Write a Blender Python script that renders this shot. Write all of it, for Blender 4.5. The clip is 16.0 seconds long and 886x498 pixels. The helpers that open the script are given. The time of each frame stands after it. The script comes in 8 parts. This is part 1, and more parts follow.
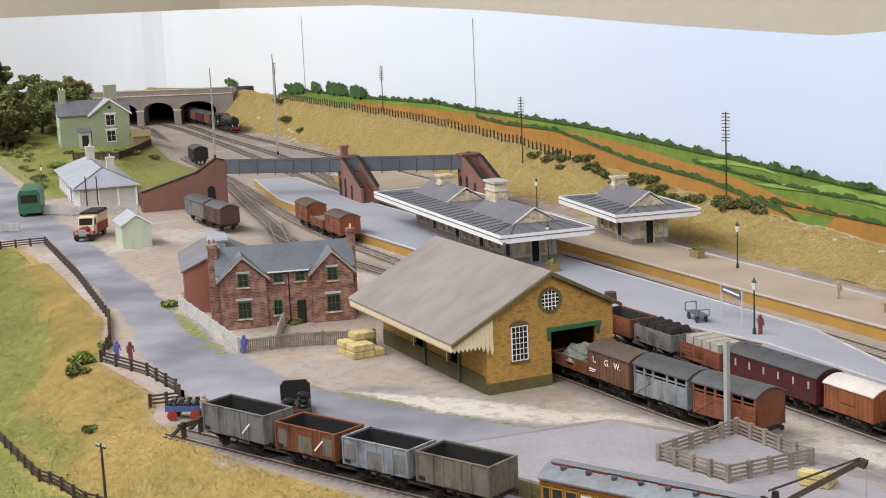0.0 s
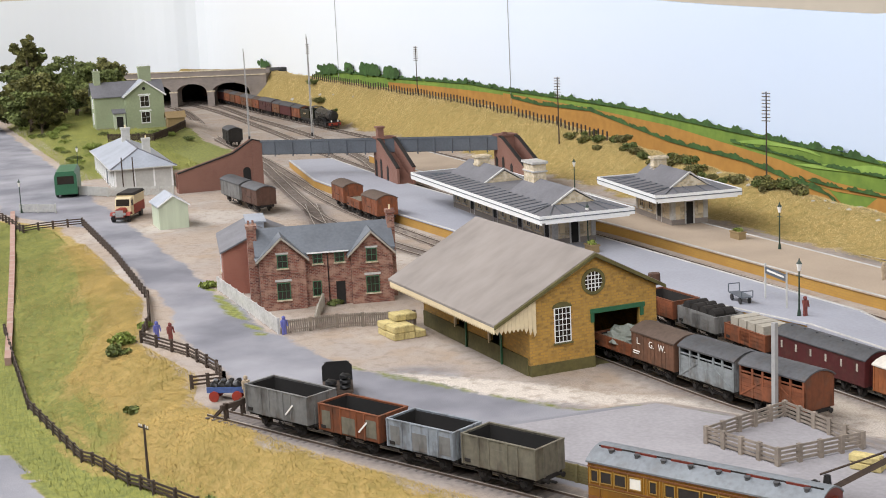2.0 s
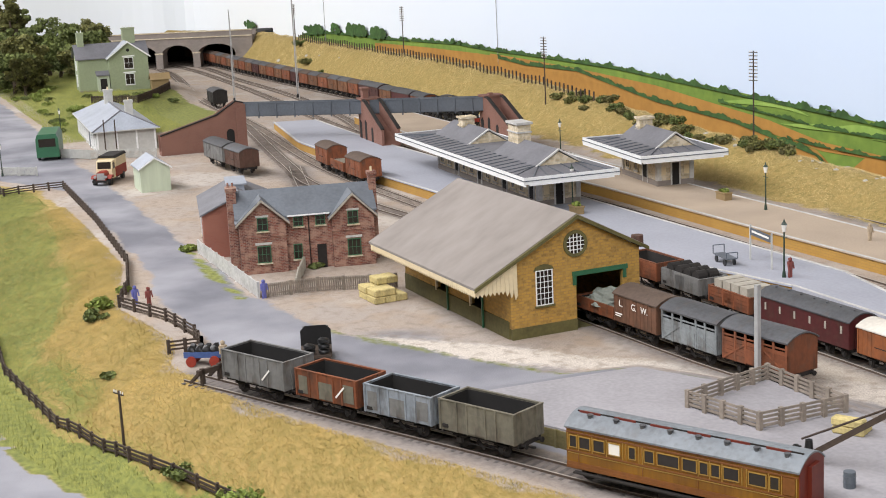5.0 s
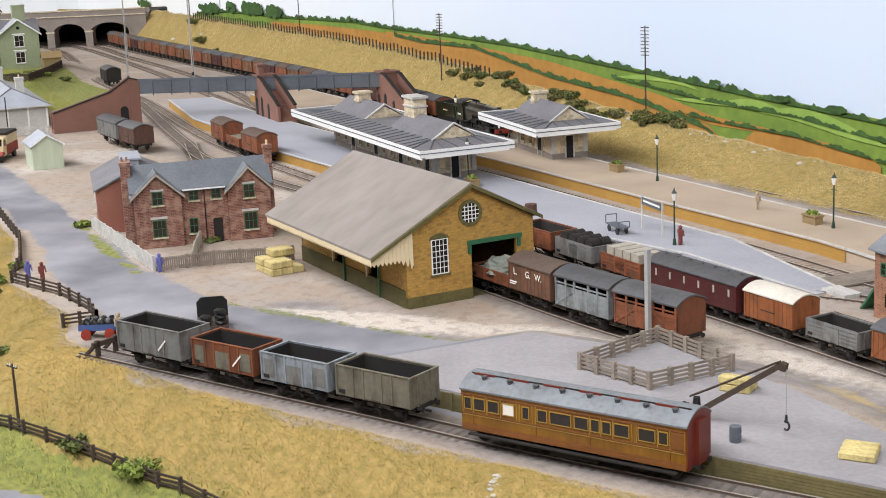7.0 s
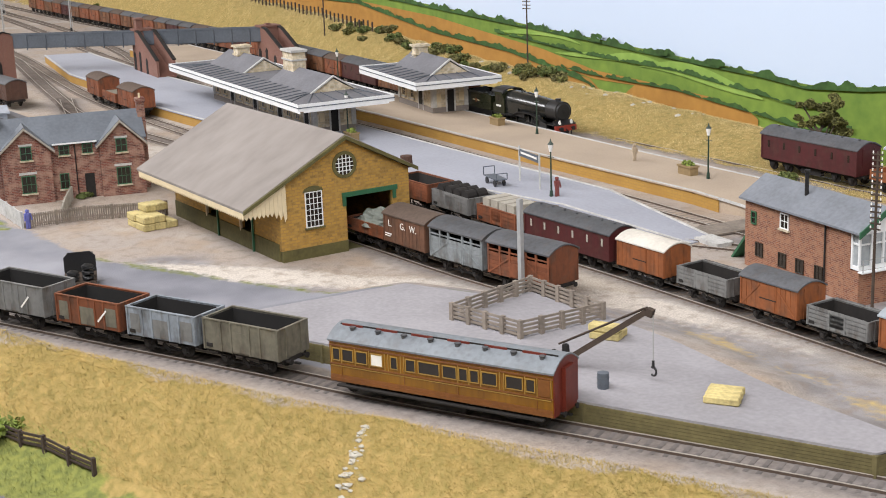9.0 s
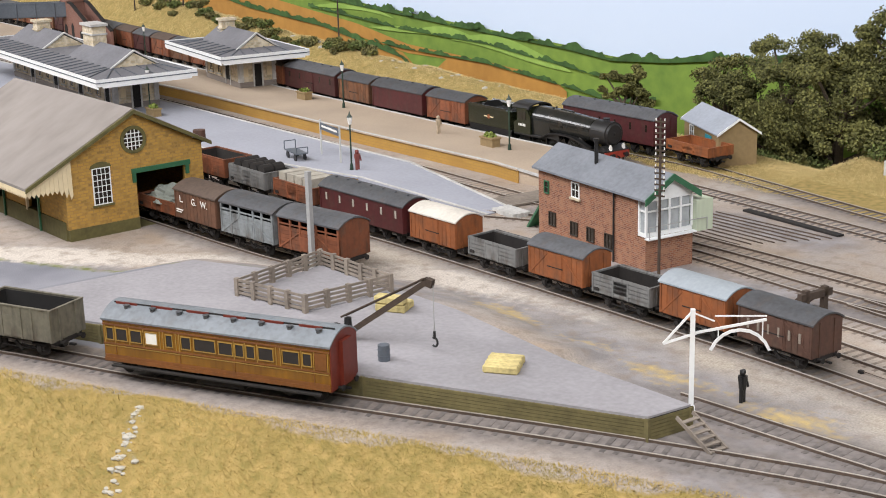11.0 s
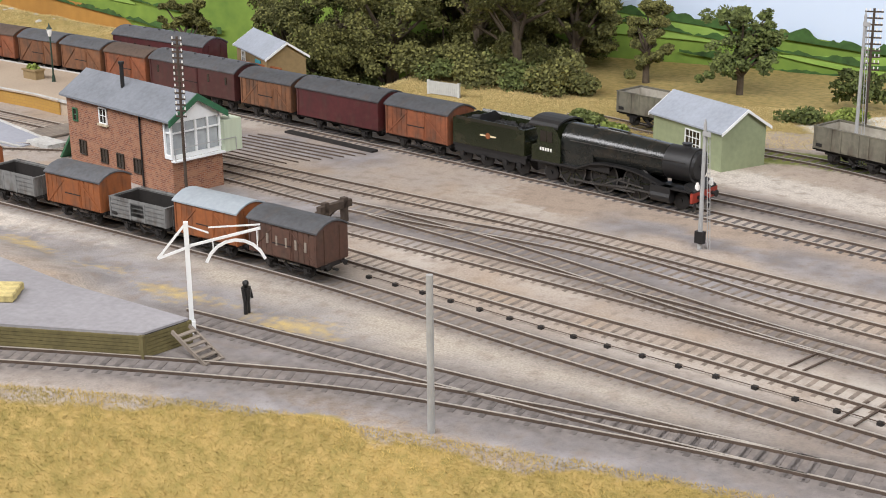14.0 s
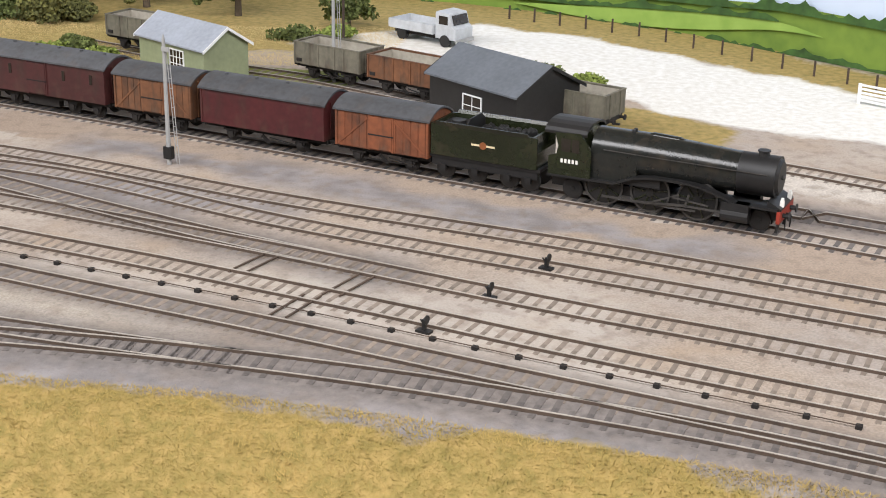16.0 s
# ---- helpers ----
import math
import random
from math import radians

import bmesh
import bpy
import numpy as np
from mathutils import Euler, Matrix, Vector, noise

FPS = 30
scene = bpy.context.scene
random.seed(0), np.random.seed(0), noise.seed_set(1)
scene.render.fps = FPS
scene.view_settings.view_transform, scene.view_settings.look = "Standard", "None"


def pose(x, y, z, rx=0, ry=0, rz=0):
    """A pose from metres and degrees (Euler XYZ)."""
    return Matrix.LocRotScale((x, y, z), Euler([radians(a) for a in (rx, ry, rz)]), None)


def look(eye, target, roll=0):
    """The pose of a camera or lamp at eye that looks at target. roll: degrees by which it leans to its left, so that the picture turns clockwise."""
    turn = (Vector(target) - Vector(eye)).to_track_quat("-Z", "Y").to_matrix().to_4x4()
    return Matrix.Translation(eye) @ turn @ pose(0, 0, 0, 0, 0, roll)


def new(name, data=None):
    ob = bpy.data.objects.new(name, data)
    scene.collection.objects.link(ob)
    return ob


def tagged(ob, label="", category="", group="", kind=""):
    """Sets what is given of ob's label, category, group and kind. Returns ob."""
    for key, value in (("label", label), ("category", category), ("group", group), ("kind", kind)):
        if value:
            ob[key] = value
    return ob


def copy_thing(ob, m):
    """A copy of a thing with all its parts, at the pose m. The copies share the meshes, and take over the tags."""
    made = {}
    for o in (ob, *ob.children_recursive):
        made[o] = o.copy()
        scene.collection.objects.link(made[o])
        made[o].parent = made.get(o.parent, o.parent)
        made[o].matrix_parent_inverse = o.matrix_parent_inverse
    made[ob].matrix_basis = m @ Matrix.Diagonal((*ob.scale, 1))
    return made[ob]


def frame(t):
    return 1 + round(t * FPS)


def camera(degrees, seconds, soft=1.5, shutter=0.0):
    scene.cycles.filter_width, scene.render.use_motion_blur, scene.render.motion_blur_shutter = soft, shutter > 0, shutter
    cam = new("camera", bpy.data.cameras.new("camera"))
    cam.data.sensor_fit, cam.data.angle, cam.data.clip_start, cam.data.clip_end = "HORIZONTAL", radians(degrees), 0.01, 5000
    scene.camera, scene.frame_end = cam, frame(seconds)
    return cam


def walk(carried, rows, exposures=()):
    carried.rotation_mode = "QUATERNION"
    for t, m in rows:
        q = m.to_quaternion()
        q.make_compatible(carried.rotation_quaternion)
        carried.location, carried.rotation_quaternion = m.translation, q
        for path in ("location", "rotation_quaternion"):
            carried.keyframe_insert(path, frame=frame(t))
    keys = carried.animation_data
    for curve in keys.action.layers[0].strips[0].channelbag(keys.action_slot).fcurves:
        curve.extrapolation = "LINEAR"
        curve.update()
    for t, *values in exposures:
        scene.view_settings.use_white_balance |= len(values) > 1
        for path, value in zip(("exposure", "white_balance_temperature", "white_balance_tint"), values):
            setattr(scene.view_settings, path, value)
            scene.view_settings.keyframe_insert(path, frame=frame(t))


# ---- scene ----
cam = camera(34.0, 16.0, soft=1.0)
PATH = [
    (0, (0.758, 0.076, 0.348), (-0.884, 1.166, 0.007), -2.5),
    (0.5, (0.759, 0.071, 0.351), (-0.891, 1.147, 0.006), -2.6),
    (1, (0.753, 0.07, 0.349), (-0.902, 1.137, 0.002), -2.6),
    (1.5, (0.749, 0.069, 0.348), (-0.91, 1.129, -0.006), -2.6),
    (2, (0.744, 0.072, 0.346), (-0.917, 1.124, -0.018), -2.7),
    (2.5, (0.741, 0.075, 0.344), (-0.921, 1.122, -0.033), -2.8),
    (3, (0.737, 0.077, 0.342), (-0.925, 1.12, -0.049), -2.8),
    (3.5, (0.734, 0.084, 0.341), (-0.928, 1.122, -0.061), -2.8),
    (4, (0.734, 0.09, 0.343), (-0.929, 1.122, -0.067), -2.9),
    (6.5, (0.742, 0.09, 0.338), (-0.848, 1.222, -0.098), -2.7),
    (7, (0.746, 0.086, 0.334), (-0.819, 1.249, -0.113), -2.6),
    (7.5, (0.747, 0.09, 0.33), (-0.786, 1.289, -0.132), -2.3),
    (8, (0.748, 0.093, 0.328), (-0.758, 1.318, -0.154), -2.2),
    (10.5, (0.759, 0.134, 0.316), (-0.607, 1.493, -0.217), -1.9),
    (11, (0.766, 0.143, 0.314), (-0.541, 1.557, -0.227), -1.6),
    (11.5, (0.772, 0.152, 0.313), (-0.481, 1.61, -0.237), -1.5),
    (12, (0.781, 0.159, 0.31), (-0.432, 1.648, -0.248), -1.5),
    (12.5, (0.791, 0.167, 0.306), (-0.352, 1.706, -0.264), -1.2),
    (13, (0.802, 0.177, 0.302), (-0.255, 1.77, -0.283), -1.0),
    (13.5, (0.813, 0.184, 0.297), (-0.165, 1.821, -0.306), -0.7),
    (14, (0.828, 0.193, 0.291), (-0.064, 1.872, -0.328), -0.5),
    (14.5, (0.846, 0.2, 0.287), (0.062, 1.924, -0.355), -0.3),
    (15, (0.866, 0.204, 0.284), (0.232, 1.982, -0.378), 0.3),
    (15.5, (0.884, 0.206, 0.282), (0.389, 2.019, -0.403), 0.8),
    (16, (0.908, 0.204, 0.281), (0.545, 2.044, -0.417), 1.1),
]
walk(cam, [(r[0], look(*r[1:])) for r in PATH], [(0, -0.14), (2.5, -0.03), (16, 0.0)])

# ---- light: added area lamps out of view and a dim ambient fill ----
world = bpy.data.worlds.new("room_world")
scene.world = world
world.use_nodes = True
world.node_tree.nodes["Background"].inputs[0].default_value = (0.86, 0.93, 1.0, 1)
world.node_tree.nodes["Background"].inputs[1].default_value = 0.4
scene.view_settings.exposure = 0.0


def added_lamp(x, y, z, sx, sy, watts, colour):
    lamp = bpy.data.lights.new("added_area_light", "AREA")
    lamp.shape, lamp.size, lamp.size_y, lamp.energy, lamp.color = "RECTANGLE", sx, sy, watts, colour
    ob = new("added_area_light", lamp)
    ob.matrix_world = look((x, y, z), (x, y + 1.2, 0))


# Added lamps aimed at the layout; more watts at the left brighten the sky board.
for lx, watts in ((-4.2, 48), (-2.8, 34), (-1.4, 28), (0.0, 27), (1.4, 30), (2.7, 27)):
    added_lamp(lx, -0.15, 1.45, 1.2, 0.6, watts, (0.972, 0.962, 0.992))

MM = 0.001


# ---- materials ----
def material(name, colour, rough=0.7, vary=0.18, grain=120.0, patch=14.0, bump=0.15, metal=0.0, colour2=None, per_thing=0.0, island=0.0, stretch=(1, 1, 1), grime=0.0):
    m = bpy.data.materials.new(name)
    m.use_nodes = True
    n, l = m.node_tree.nodes, m.node_tree.links
    b = n["Principled BSDF"]
    co = n.new("ShaderNodeTexCoord")
    mp = n.new("ShaderNodeMapping")
    mp.inputs["Scale"].default_value = stretch
    l.new(co.outputs["Object"], mp.inputs["Vector"])
    fine, wide = n.new("ShaderNodeTexNoise"), n.new("ShaderNodeTexNoise")
    for t, s, d in ((fine, grain, 4), (wide, patch, 5)):
        t.inputs["Scale"].default_value, t.inputs["Detail"].default_value = s, d
        l.new(mp.outputs["Vector"], t.inputs["Vector"])
    mix = n.new("ShaderNodeMix")
    mix.data_type = "RGBA"
    c2 = colour2 or tuple(c * (1 - 1.6 * vary) for c in colour)
    hi = tuple(min(1, c * (1 + 0.5 * vary)) for c in colour)
    mix.inputs["A"].default_value, mix.inputs["B"].default_value = (*hi, 1), (*c2, 1)
    ramp = n.new("ShaderNodeMapRange")
    ramp.inputs["From Min"].default_value, ramp.inputs["From Max"].default_value = 0.35, 0.72
    add = n.new("ShaderNodeMath")
    add.operation = "MULTIPLY_ADD"
    add.inputs[1].default_value = 0.45
    l.new(fine.outputs["Fac"], add.inputs[0])
    half = n.new("ShaderNodeMath")
    half.operation = "MULTIPLY"
    half.inputs[1].default_value = 0.55
    l.new(wide.outputs["Fac"], half.inputs[0])
    l.new(half.outputs[0], add.inputs[2])
    l.new(add.outputs[0], ramp.inputs["Value"])
    l.new(ramp.outputs[0], mix.inputs["Factor"])
    out = mix.outputs["Result"]
    if per_thing or island:
        hsv = n.new("ShaderNodeHueSaturation")
        src = n.new("ShaderNodeNewGeometry") if island else n.new("ShaderNodeObjectInfo")
        mr = n.new("ShaderNodeMapRange")
        amount = island or per_thing
        mr.inputs["To Min"].default_value, mr.inputs["To Max"].default_value = 1 - amount, 1 + amount
        l.new(src.outputs["Random Per Island" if island else "Random"], mr.inputs["Value"])
        l.new(mr.outputs[0], hsv.inputs["Value"])
        l.new(out, hsv.inputs["Color"])
        out = hsv.outputs["Color"]
    if grime:
        # running streaks of dirt and rust, and loose specks
        ms = n.new("ShaderNodeMapping")
        ms.inputs["Scale"].default_value = (1, 1, 0.22)
        l.new(co.outputs["Object"], ms.inputs["Vector"])
        for vec, scale, lo, hi, amount, dirt in ((ms.outputs["Vector"], 210.0, 0.5, 0.7, grime, (0.03, 0.022, 0.016)), (co.outputs["Object"], 95.0, 0.54, 0.7, 0.7 * grime, (0.11, 0.075, 0.05))):
            tx = n.new("ShaderNodeTexNoise")
            tx.inputs["Scale"].default_value, tx.inputs["Detail"].default_value = scale, 6
            l.new(vec, tx.inputs["Vector"])
            rr = n.new("ShaderNodeMapRange")
            rr.inputs["From Min"].default_value, rr.inputs["From Max"].default_value, rr.inputs["To Max"].default_value = lo, hi, amount
            l.new(tx.outputs["Fac"], rr.inputs["Value"])
            mg = n.new("ShaderNodeMix")
            mg.data_type = "RGBA"
            l.new(rr.outputs[0], mg.inputs["Factor"])
            l.new(out, mg.inputs["A"])
            mg.inputs["B"].default_value = (*dirt, 1)
            out = mg.outputs["Result"]
    l.new(out, b.inputs["Base Color"])
    b.inputs["Roughness"].default_value, b.inputs["Metallic"].default_value = rough, metal
    if bump:
        bp = n.new("ShaderNodeBump")
        bp.inputs["Strength"].default_value, bp.inputs["Distance"].default_value = bump, 0.001
        l.new(add.outputs[0], bp.inputs["Height"])
        l.new(bp.outputs["Normal"], b.inputs["Normal"])
    return m


def masonry(name, colour, colour2, mortar, length, height, gap=0.1, patch=30.0, blotch=None, bias=-0.45):
    """Small courses on a wall: the courses run along the wall and up it."""
    m = material(name, colour, 0.85, 0.2, 400, patch, 0.1)
    n, l = m.node_tree.nodes, m.node_tree.links
    b = n["Principled BSDF"]
    co = n.new("ShaderNodeTexCoord")
    sep = n.new("ShaderNodeSeparateXYZ")
    l.new(co.outputs["Object"], sep.inputs[0])
    su = n.new("ShaderNodeMath")
    su.operation = "ADD"
    l.new(sep.outputs["X"], su.inputs[0])
    l.new(sep.outputs["Y"], su.inputs[1])
    cmb = n.new("ShaderNodeCombineXYZ")
    l.new(su.outputs[0], cmb.inputs["X"])
    l.new(sep.outputs["Z"], cmb.inputs["Y"])
    br = n.new("ShaderNodeTexBrick")
    br.inputs["Scale"].default_value = 1.0
    br.inputs["Brick Width"].default_value, br.inputs["Row Height"].default_value = length * MM, height * MM
    br.inputs["Mortar Size"].default_value = gap * height * MM
    br.inputs["Color1"].default_value, br.inputs["Color2"].default_value, br.inputs["Mortar"].default_value = (*colour, 1), (*colour2, 1), (*mortar, 1)
    br.inputs["Bias"].default_value = bias
    l.new(cmb.outputs[0], br.inputs["Vector"])
    nz = n.new("ShaderNodeTexNoise")
    nz.inputs["Scale"].default_value, nz.inputs["Detail"].default_value = patch, 6
    l.new(co.outputs["Object"], nz.inputs["Vector"])
    mr = n.new("ShaderNodeMapRange")
    mr.inputs["From Min"].default_value, mr.inputs["From Max"].default_value = 0.45, 0.63
    mr.inputs["To Max"].default_value = 0.8
    l.new(nz.outputs["Fac"], mr.inputs["Value"])
    mx = n.new("ShaderNodeMix")
    mx.data_type = "RGBA"
    l.new(mr.outputs[0], mx.inputs["Factor"])
    l.new(br.outputs["Color"], mx.inputs["A"])
    mx.inputs["B"].default_value = (*(blotch or colour2), 1)
    l.new(mx.outputs["Result"], b.inputs["Base Color"])
    bp = n.new("ShaderNodeBump")
    bp.inputs["Strength"].default_value, bp.inputs["Distance"].default_value = 0.35, 0.0006
    bp.invert = True
    l.new(br.outputs["Fac"], bp.inputs["Height"])
    l.new(bp.outputs["Normal"], b.inputs["Normal"])
    return m


def sky_paint():
    """Sprayed sky: near white at the tunnel end and a clearer pale blue over the yard."""
    m = material("painted_sky", (0.80, 0.86, 0.91), 0.9, 0.03, 3, 0.8, 0.0)
    n, l = m.node_tree.nodes, m.node_tree.links
    co, sep, mr, mx = n.new("ShaderNodeTexCoord"), n.new("ShaderNodeSeparateXYZ"), n.new("ShaderNodeMapRange"), n.new("ShaderNodeMix")
    l.new(co.outputs["Object"], sep.inputs[0])
    mr.inputs["From Min"].default_value, mr.inputs["From Max"].default_value = -3.4, -0.9
    l.new(sep.outputs["X"], mr.inputs["Value"])
    mx.data_type = "RGBA"
    mx.inputs["A"].default_value, mx.inputs["B"].default_value = (0.86, 0.90, 0.92, 1), (0.60, 0.70, 0.85, 1)
    l.new(mr.outputs[0], mx.inputs["Factor"])
    l.new(mx.outputs["Result"], n["Principled BSDF"].inputs["Base Color"])
    return m


M_YELLOW = masonry("yellow_stone", (0.47, 0.265, 0.05), (0.13, 0.085, 0.035), (0.33, 0.2, 0.06), 5.2, 2.6, 0.14, 240, (0.42, 0.25, 0.06), -0.35)
M_OLIVE = material("olive_plinth", (0.12, 0.105, 0.035), 0.85, 0.25, 300, 50, 0.2)
M_BRICK = masonry("red_brick", (0.23, 0.072, 0.045), (0.085, 0.032, 0.027), (0.27, 0.18, 0.14), 4.4, 1.7, 0.14, 120, (0.36, 0.22, 0.16), -0.05)
M_BRICK2 = masonry("orange_brick", (0.29, 0.105, 0.05), (0.13, 0.045, 0.03), (0.30, 0.19, 0.13), 3.9, 1.5, 0.16, 170, (0.33, 0.17, 0.10), -0.05)
M_BRIDGE = masonry("bridge_brick", (0.20, 0.092, 0.066), (0.16, 0.072, 0.055), (0.22, 0.13, 0.10), 4.0, 1.4, 0.1, 20, (0.23, 0.115, 0.085))
M_RENDERBRICK = masonry("smooth_brick", (0.29, 0.11, 0.075), (0.26, 0.095, 0.065), (0.27, 0.12, 0.09), 3.6, 1.3, 0.08, 20, (0.31, 0.13, 0.09))
M_PINKBRICK = masonry("pinkish_brick", (0.34, 0.20, 0.16), (0.26, 0.14, 0.11), (0.36, 0.27, 0.22), 4.0, 1.5, 0.12, 30, (0.38, 0.25, 0.2))
M_STONE = masonry("rubble_stone", (0.60, 0.49, 0.32), (0.32, 0.26, 0.17), (0.46, 0.40, 0.29), 7.0, 3.4, 0.14, 160, (0.70, 0.62, 0.48), -0.15)
M_GREYSTONE = masonry("grey_stone", (0.24, 0.205, 0.18), (0.19, 0.165, 0.145), (0.2, 0.175, 0.155), 9.0, 4.0, 0.08, 20, (0.27, 0.23, 0.2))
M_GREENHOUSE = material("green_render", (0.30, 0.345, 0.215), 0.85, 0.14, 300, 20, 0.1)
M_GREENHUT = material("pale_green_boards", (0.50, 0.56, 0.42), 0.7, 0.12, 250, 30, 0.2, stretch=(1, 1, 0.1))
M_OLIVEHUT = material("sage_green_boards", (0.25, 0.285, 0.165), 0.8, 0.14, 250, 30, 0.2)
M_TANHUT = material("brown_boards", (0.27, 0.19, 0.09), 0.85, 0.16, 250, 30, 0.2)
M_PALE = material("pale_grey_render", (0.52, 0.52, 0.49), 0.85, 0.14, 250, 25, 0.1)
M_SHEDROOF = material("weathered_shed_roof", (0.25, 0.222, 0.20), 0.8, 0.2, 60, 7, 0.15, colour2=(0.17, 0.148, 0.13), stretch=(1, 0.35, 1))
M_SLATE = material("blue_grey_slate", (0.13, 0.145, 0.165), 0.62, 0.2, 300, 30, 0.2)
M_SLATE2 = material("grey_slate", (0.165, 0.165, 0.18), 0.7, 0.2, 300, 30, 0.2)
M_SLATE3 = material("light_slate", (0.34, 0.37, 0.42), 0.55, 0.16, 300, 30, 0.2)
M_WHITE = material("white_paint", (0.80, 0.81, 0.80), 0.55, 0.06, 250, 20, 0.05)
M_CREAM = material("cream_paint", (0.72, 0.60, 0.38), 0.6, 0.1, 250, 20, 0.05)
M_GREENPAINT = material("dark_green_paint", (0.03, 0.13, 0.06), 0.5, 0.2, 250, 20, 0.05)
M_GLASS = material("window_glass", (0.028, 0.022, 0.017), 0.2, 0.2, 250, 20, 0.0)
# Near-black; in openings and plank gaps it stands in for shade.
M_DARK = material("dark_paint_and_shade", (0.012, 0.011, 0.010), 0.9, 0.2, 200, 20, 0.1)
M_BLACK = material("black_metal", (0.013, 0.0125, 0.0125), 0.5, 0.35, 300, 30, 0.1)
M_UNDER = material("dirty_underframe", (0.017, 0.014, 0.012), 0.85, 0.4, 300, 40, 0.2)
M_RUSTRAIL = material("rusty_rail_side", (0.095, 0.066, 0.048), 0.75, 0.3, 300, 30, 0.2)
M_STEEL = material("worn_rail_top", (0.52, 0.47, 0.41), 0.45, 0.2, 300, 30, 0.05, metal=0.35)
M_SLEEPER = material("weathered_sleeper", (0.245, 0.20, 0.162), 0.9, 0.3, 300, 60, 0.3, per_thing=0.2)
M_SLEEPER2 = material("weathered_sleepers_far", (0.19, 0.155, 0.128), 0.9, 0.3, 300, 60, 0.3, island=0.22)
M_SLEEPERDARK = material("oil_stained_sleeper", (0.155, 0.136, 0.126), 0.85, 0.3, 300, 60, 0.3, per_thing=0.2)
M_POST = material("grey_post", (0.36, 0.36, 0.35), 0.7, 0.15, 250, 40, 0.1)
M_WOODDARK = material("dark_fence_wood", (0.065, 0.045, 0.032), 0.9, 0.3, 300, 60, 0.2)
M_WOODGREY = material("weathered_grey_wood", (0.25, 0.21, 0.17), 0.9, 0.25, 300, 60, 0.2)
M_FENCEPALE = material("pale_fence_wood", (0.38, 0.35, 0.29), 0.9, 0.2, 300, 60, 0.2)
M_HAY = material("straw_bale", (0.56, 0.46, 0.20), 0.95, 0.3, 500, 90, 0.6, per_thing=0.12)
M_PLATGREY = material("grey_platform", (0.35, 0.36, 0.405), 0.85, 0.1, 300, 12, 0.15)
M_PLATTAN = material("sandy_platform", (0.44, 0.35, 0.26), 0.9, 0.14, 500, 14, 0.3)
M_OCHRE = masonry("ochre_platform_face", (0.42, 0.24, 0.05), (0.36, 0.2, 0.04), (0.33, 0.19, 0.05), 7, 3, 0.08, 30, (0.36, 0.2, 0.045))
M_DOCKFACE = material("olive_plank_face", (0.15, 0.125, 0.05), 0.9, 0.25, 300, 40, 0.2)
M_DOCKTOP = material("worn_dock_top", (0.30, 0.288, 0.30), 0.85, 0.16, 300, 20, 0.2)
M_BLUEGREY = material("bridge_steel_paint", (0.10, 0.115, 0.135), 0.6, 0.2, 300, 25, 0.1)
M_LOCOGREEN = material("dark_loco_green", (0.016, 0.020, 0.0085), 0.25, 0.3, 300, 30, 0.05, grime=0.25)
M_BOILER = material("sooty_boiler_green", (0.017, 0.0185, 0.0165), 0.2, 0.3, 300, 30, 0.08, grime=0.25)
M_COAL = material("coal", (0.012, 0.012, 0.012), 0.5, 0.4, 500, 90, 0.6)
M_RED = material("buffer_beam_red", (0.30, 0.035, 0.018), 0.6, 0.2, 300, 40, 0.05)
M_SIGNWHITE = material("white_lettering", (0.82, 0.80, 0.75), 0.6, 0.05, 300, 40, 0.0)
M_BAUX = material("bauxite_brown", (0.20, 0.062, 0.024), 0.7, 0.28, 300, 40, 0.1, per_thing=0.18, grime=0.55)
M_BAUX2 = material("faded_bauxite", (0.25, 0.078, 0.022), 0.65, 0.18, 300, 40, 0.1, per_thing=0.12, grime=0.4)
M_BROWN = material("dark_brown_van", (0.085, 0.040, 0.026), 0.7, 0.28, 300, 40, 0.1, grime=0.4)
M_LETTERED = material("faded_brown_van", (0.135, 0.062, 0.034), 0.7, 0.25, 300, 40, 0.1, grime=0.4)
M_CATTLE = material("dirty_cattle_grey", (0.21, 0.23, 0.235), 0.75, 0.25, 300, 45, 0.1, grime=0.55)
M_OCHREBROWN = material("worn_brown_van", (0.15, 0.062, 0.026), 0.7, 0.28, 300, 40, 0.1, per_thing=0.25, grime=0.6)
M_MAROON = material("dull_maroon", (0.075, 0.014, 0.015), 0.5, 0.25, 300, 30, 0.05, grime=0.35)
M_MAROON2 = material("dark_plum_brown", (0.062, 0.017, 0.016), 0.5, 0.25, 300, 30, 0.05, grime=0.4)
M_GREY = material("wagon_grey", (0.17, 0.17, 0.163), 0.75, 0.22, 300, 45, 0.1, grime=0.55)
M_GREY2 = material("light_wagon_grey", (0.24, 0.27, 0.30), 0.75, 0.25, 300, 45, 0.1, grime=0.55)
M_GREY3 = material("warm_wagon_grey", (0.15, 0.138, 0.102), 0.75, 0.25, 300, 45, 0.1, grime=0.5)
M_ROOFGREY = material("van_roof_grey", (0.085, 0.088, 0.095), 0.6, 0.25, 300, 40, 0.1, per_thing=0.2, grime=0.3)
M_ROOFLIGHT = material("light_van_roof", (0.30, 0.335, 0.36), 0.7, 0.12, 300, 40, 0.1)
M_ROOFBROWN = material("dusty_brown_roof", (0.10, 0.068, 0.05), 0.8, 0.2, 300, 40, 0.1, grime=0.3)
M_TEAK = material("varnished_teak", (0.235, 0.108, 0.009), 0.22, 0.32, 300, 40, 0.05, colour2=(0.11, 0.042, 0.006), stretch=(1, 1, 0.15))
M_TEAKDARK = material("dark_teak", (0.20, 0.075, 0.02), 0.4, 0.25, 300, 30, 0.05)
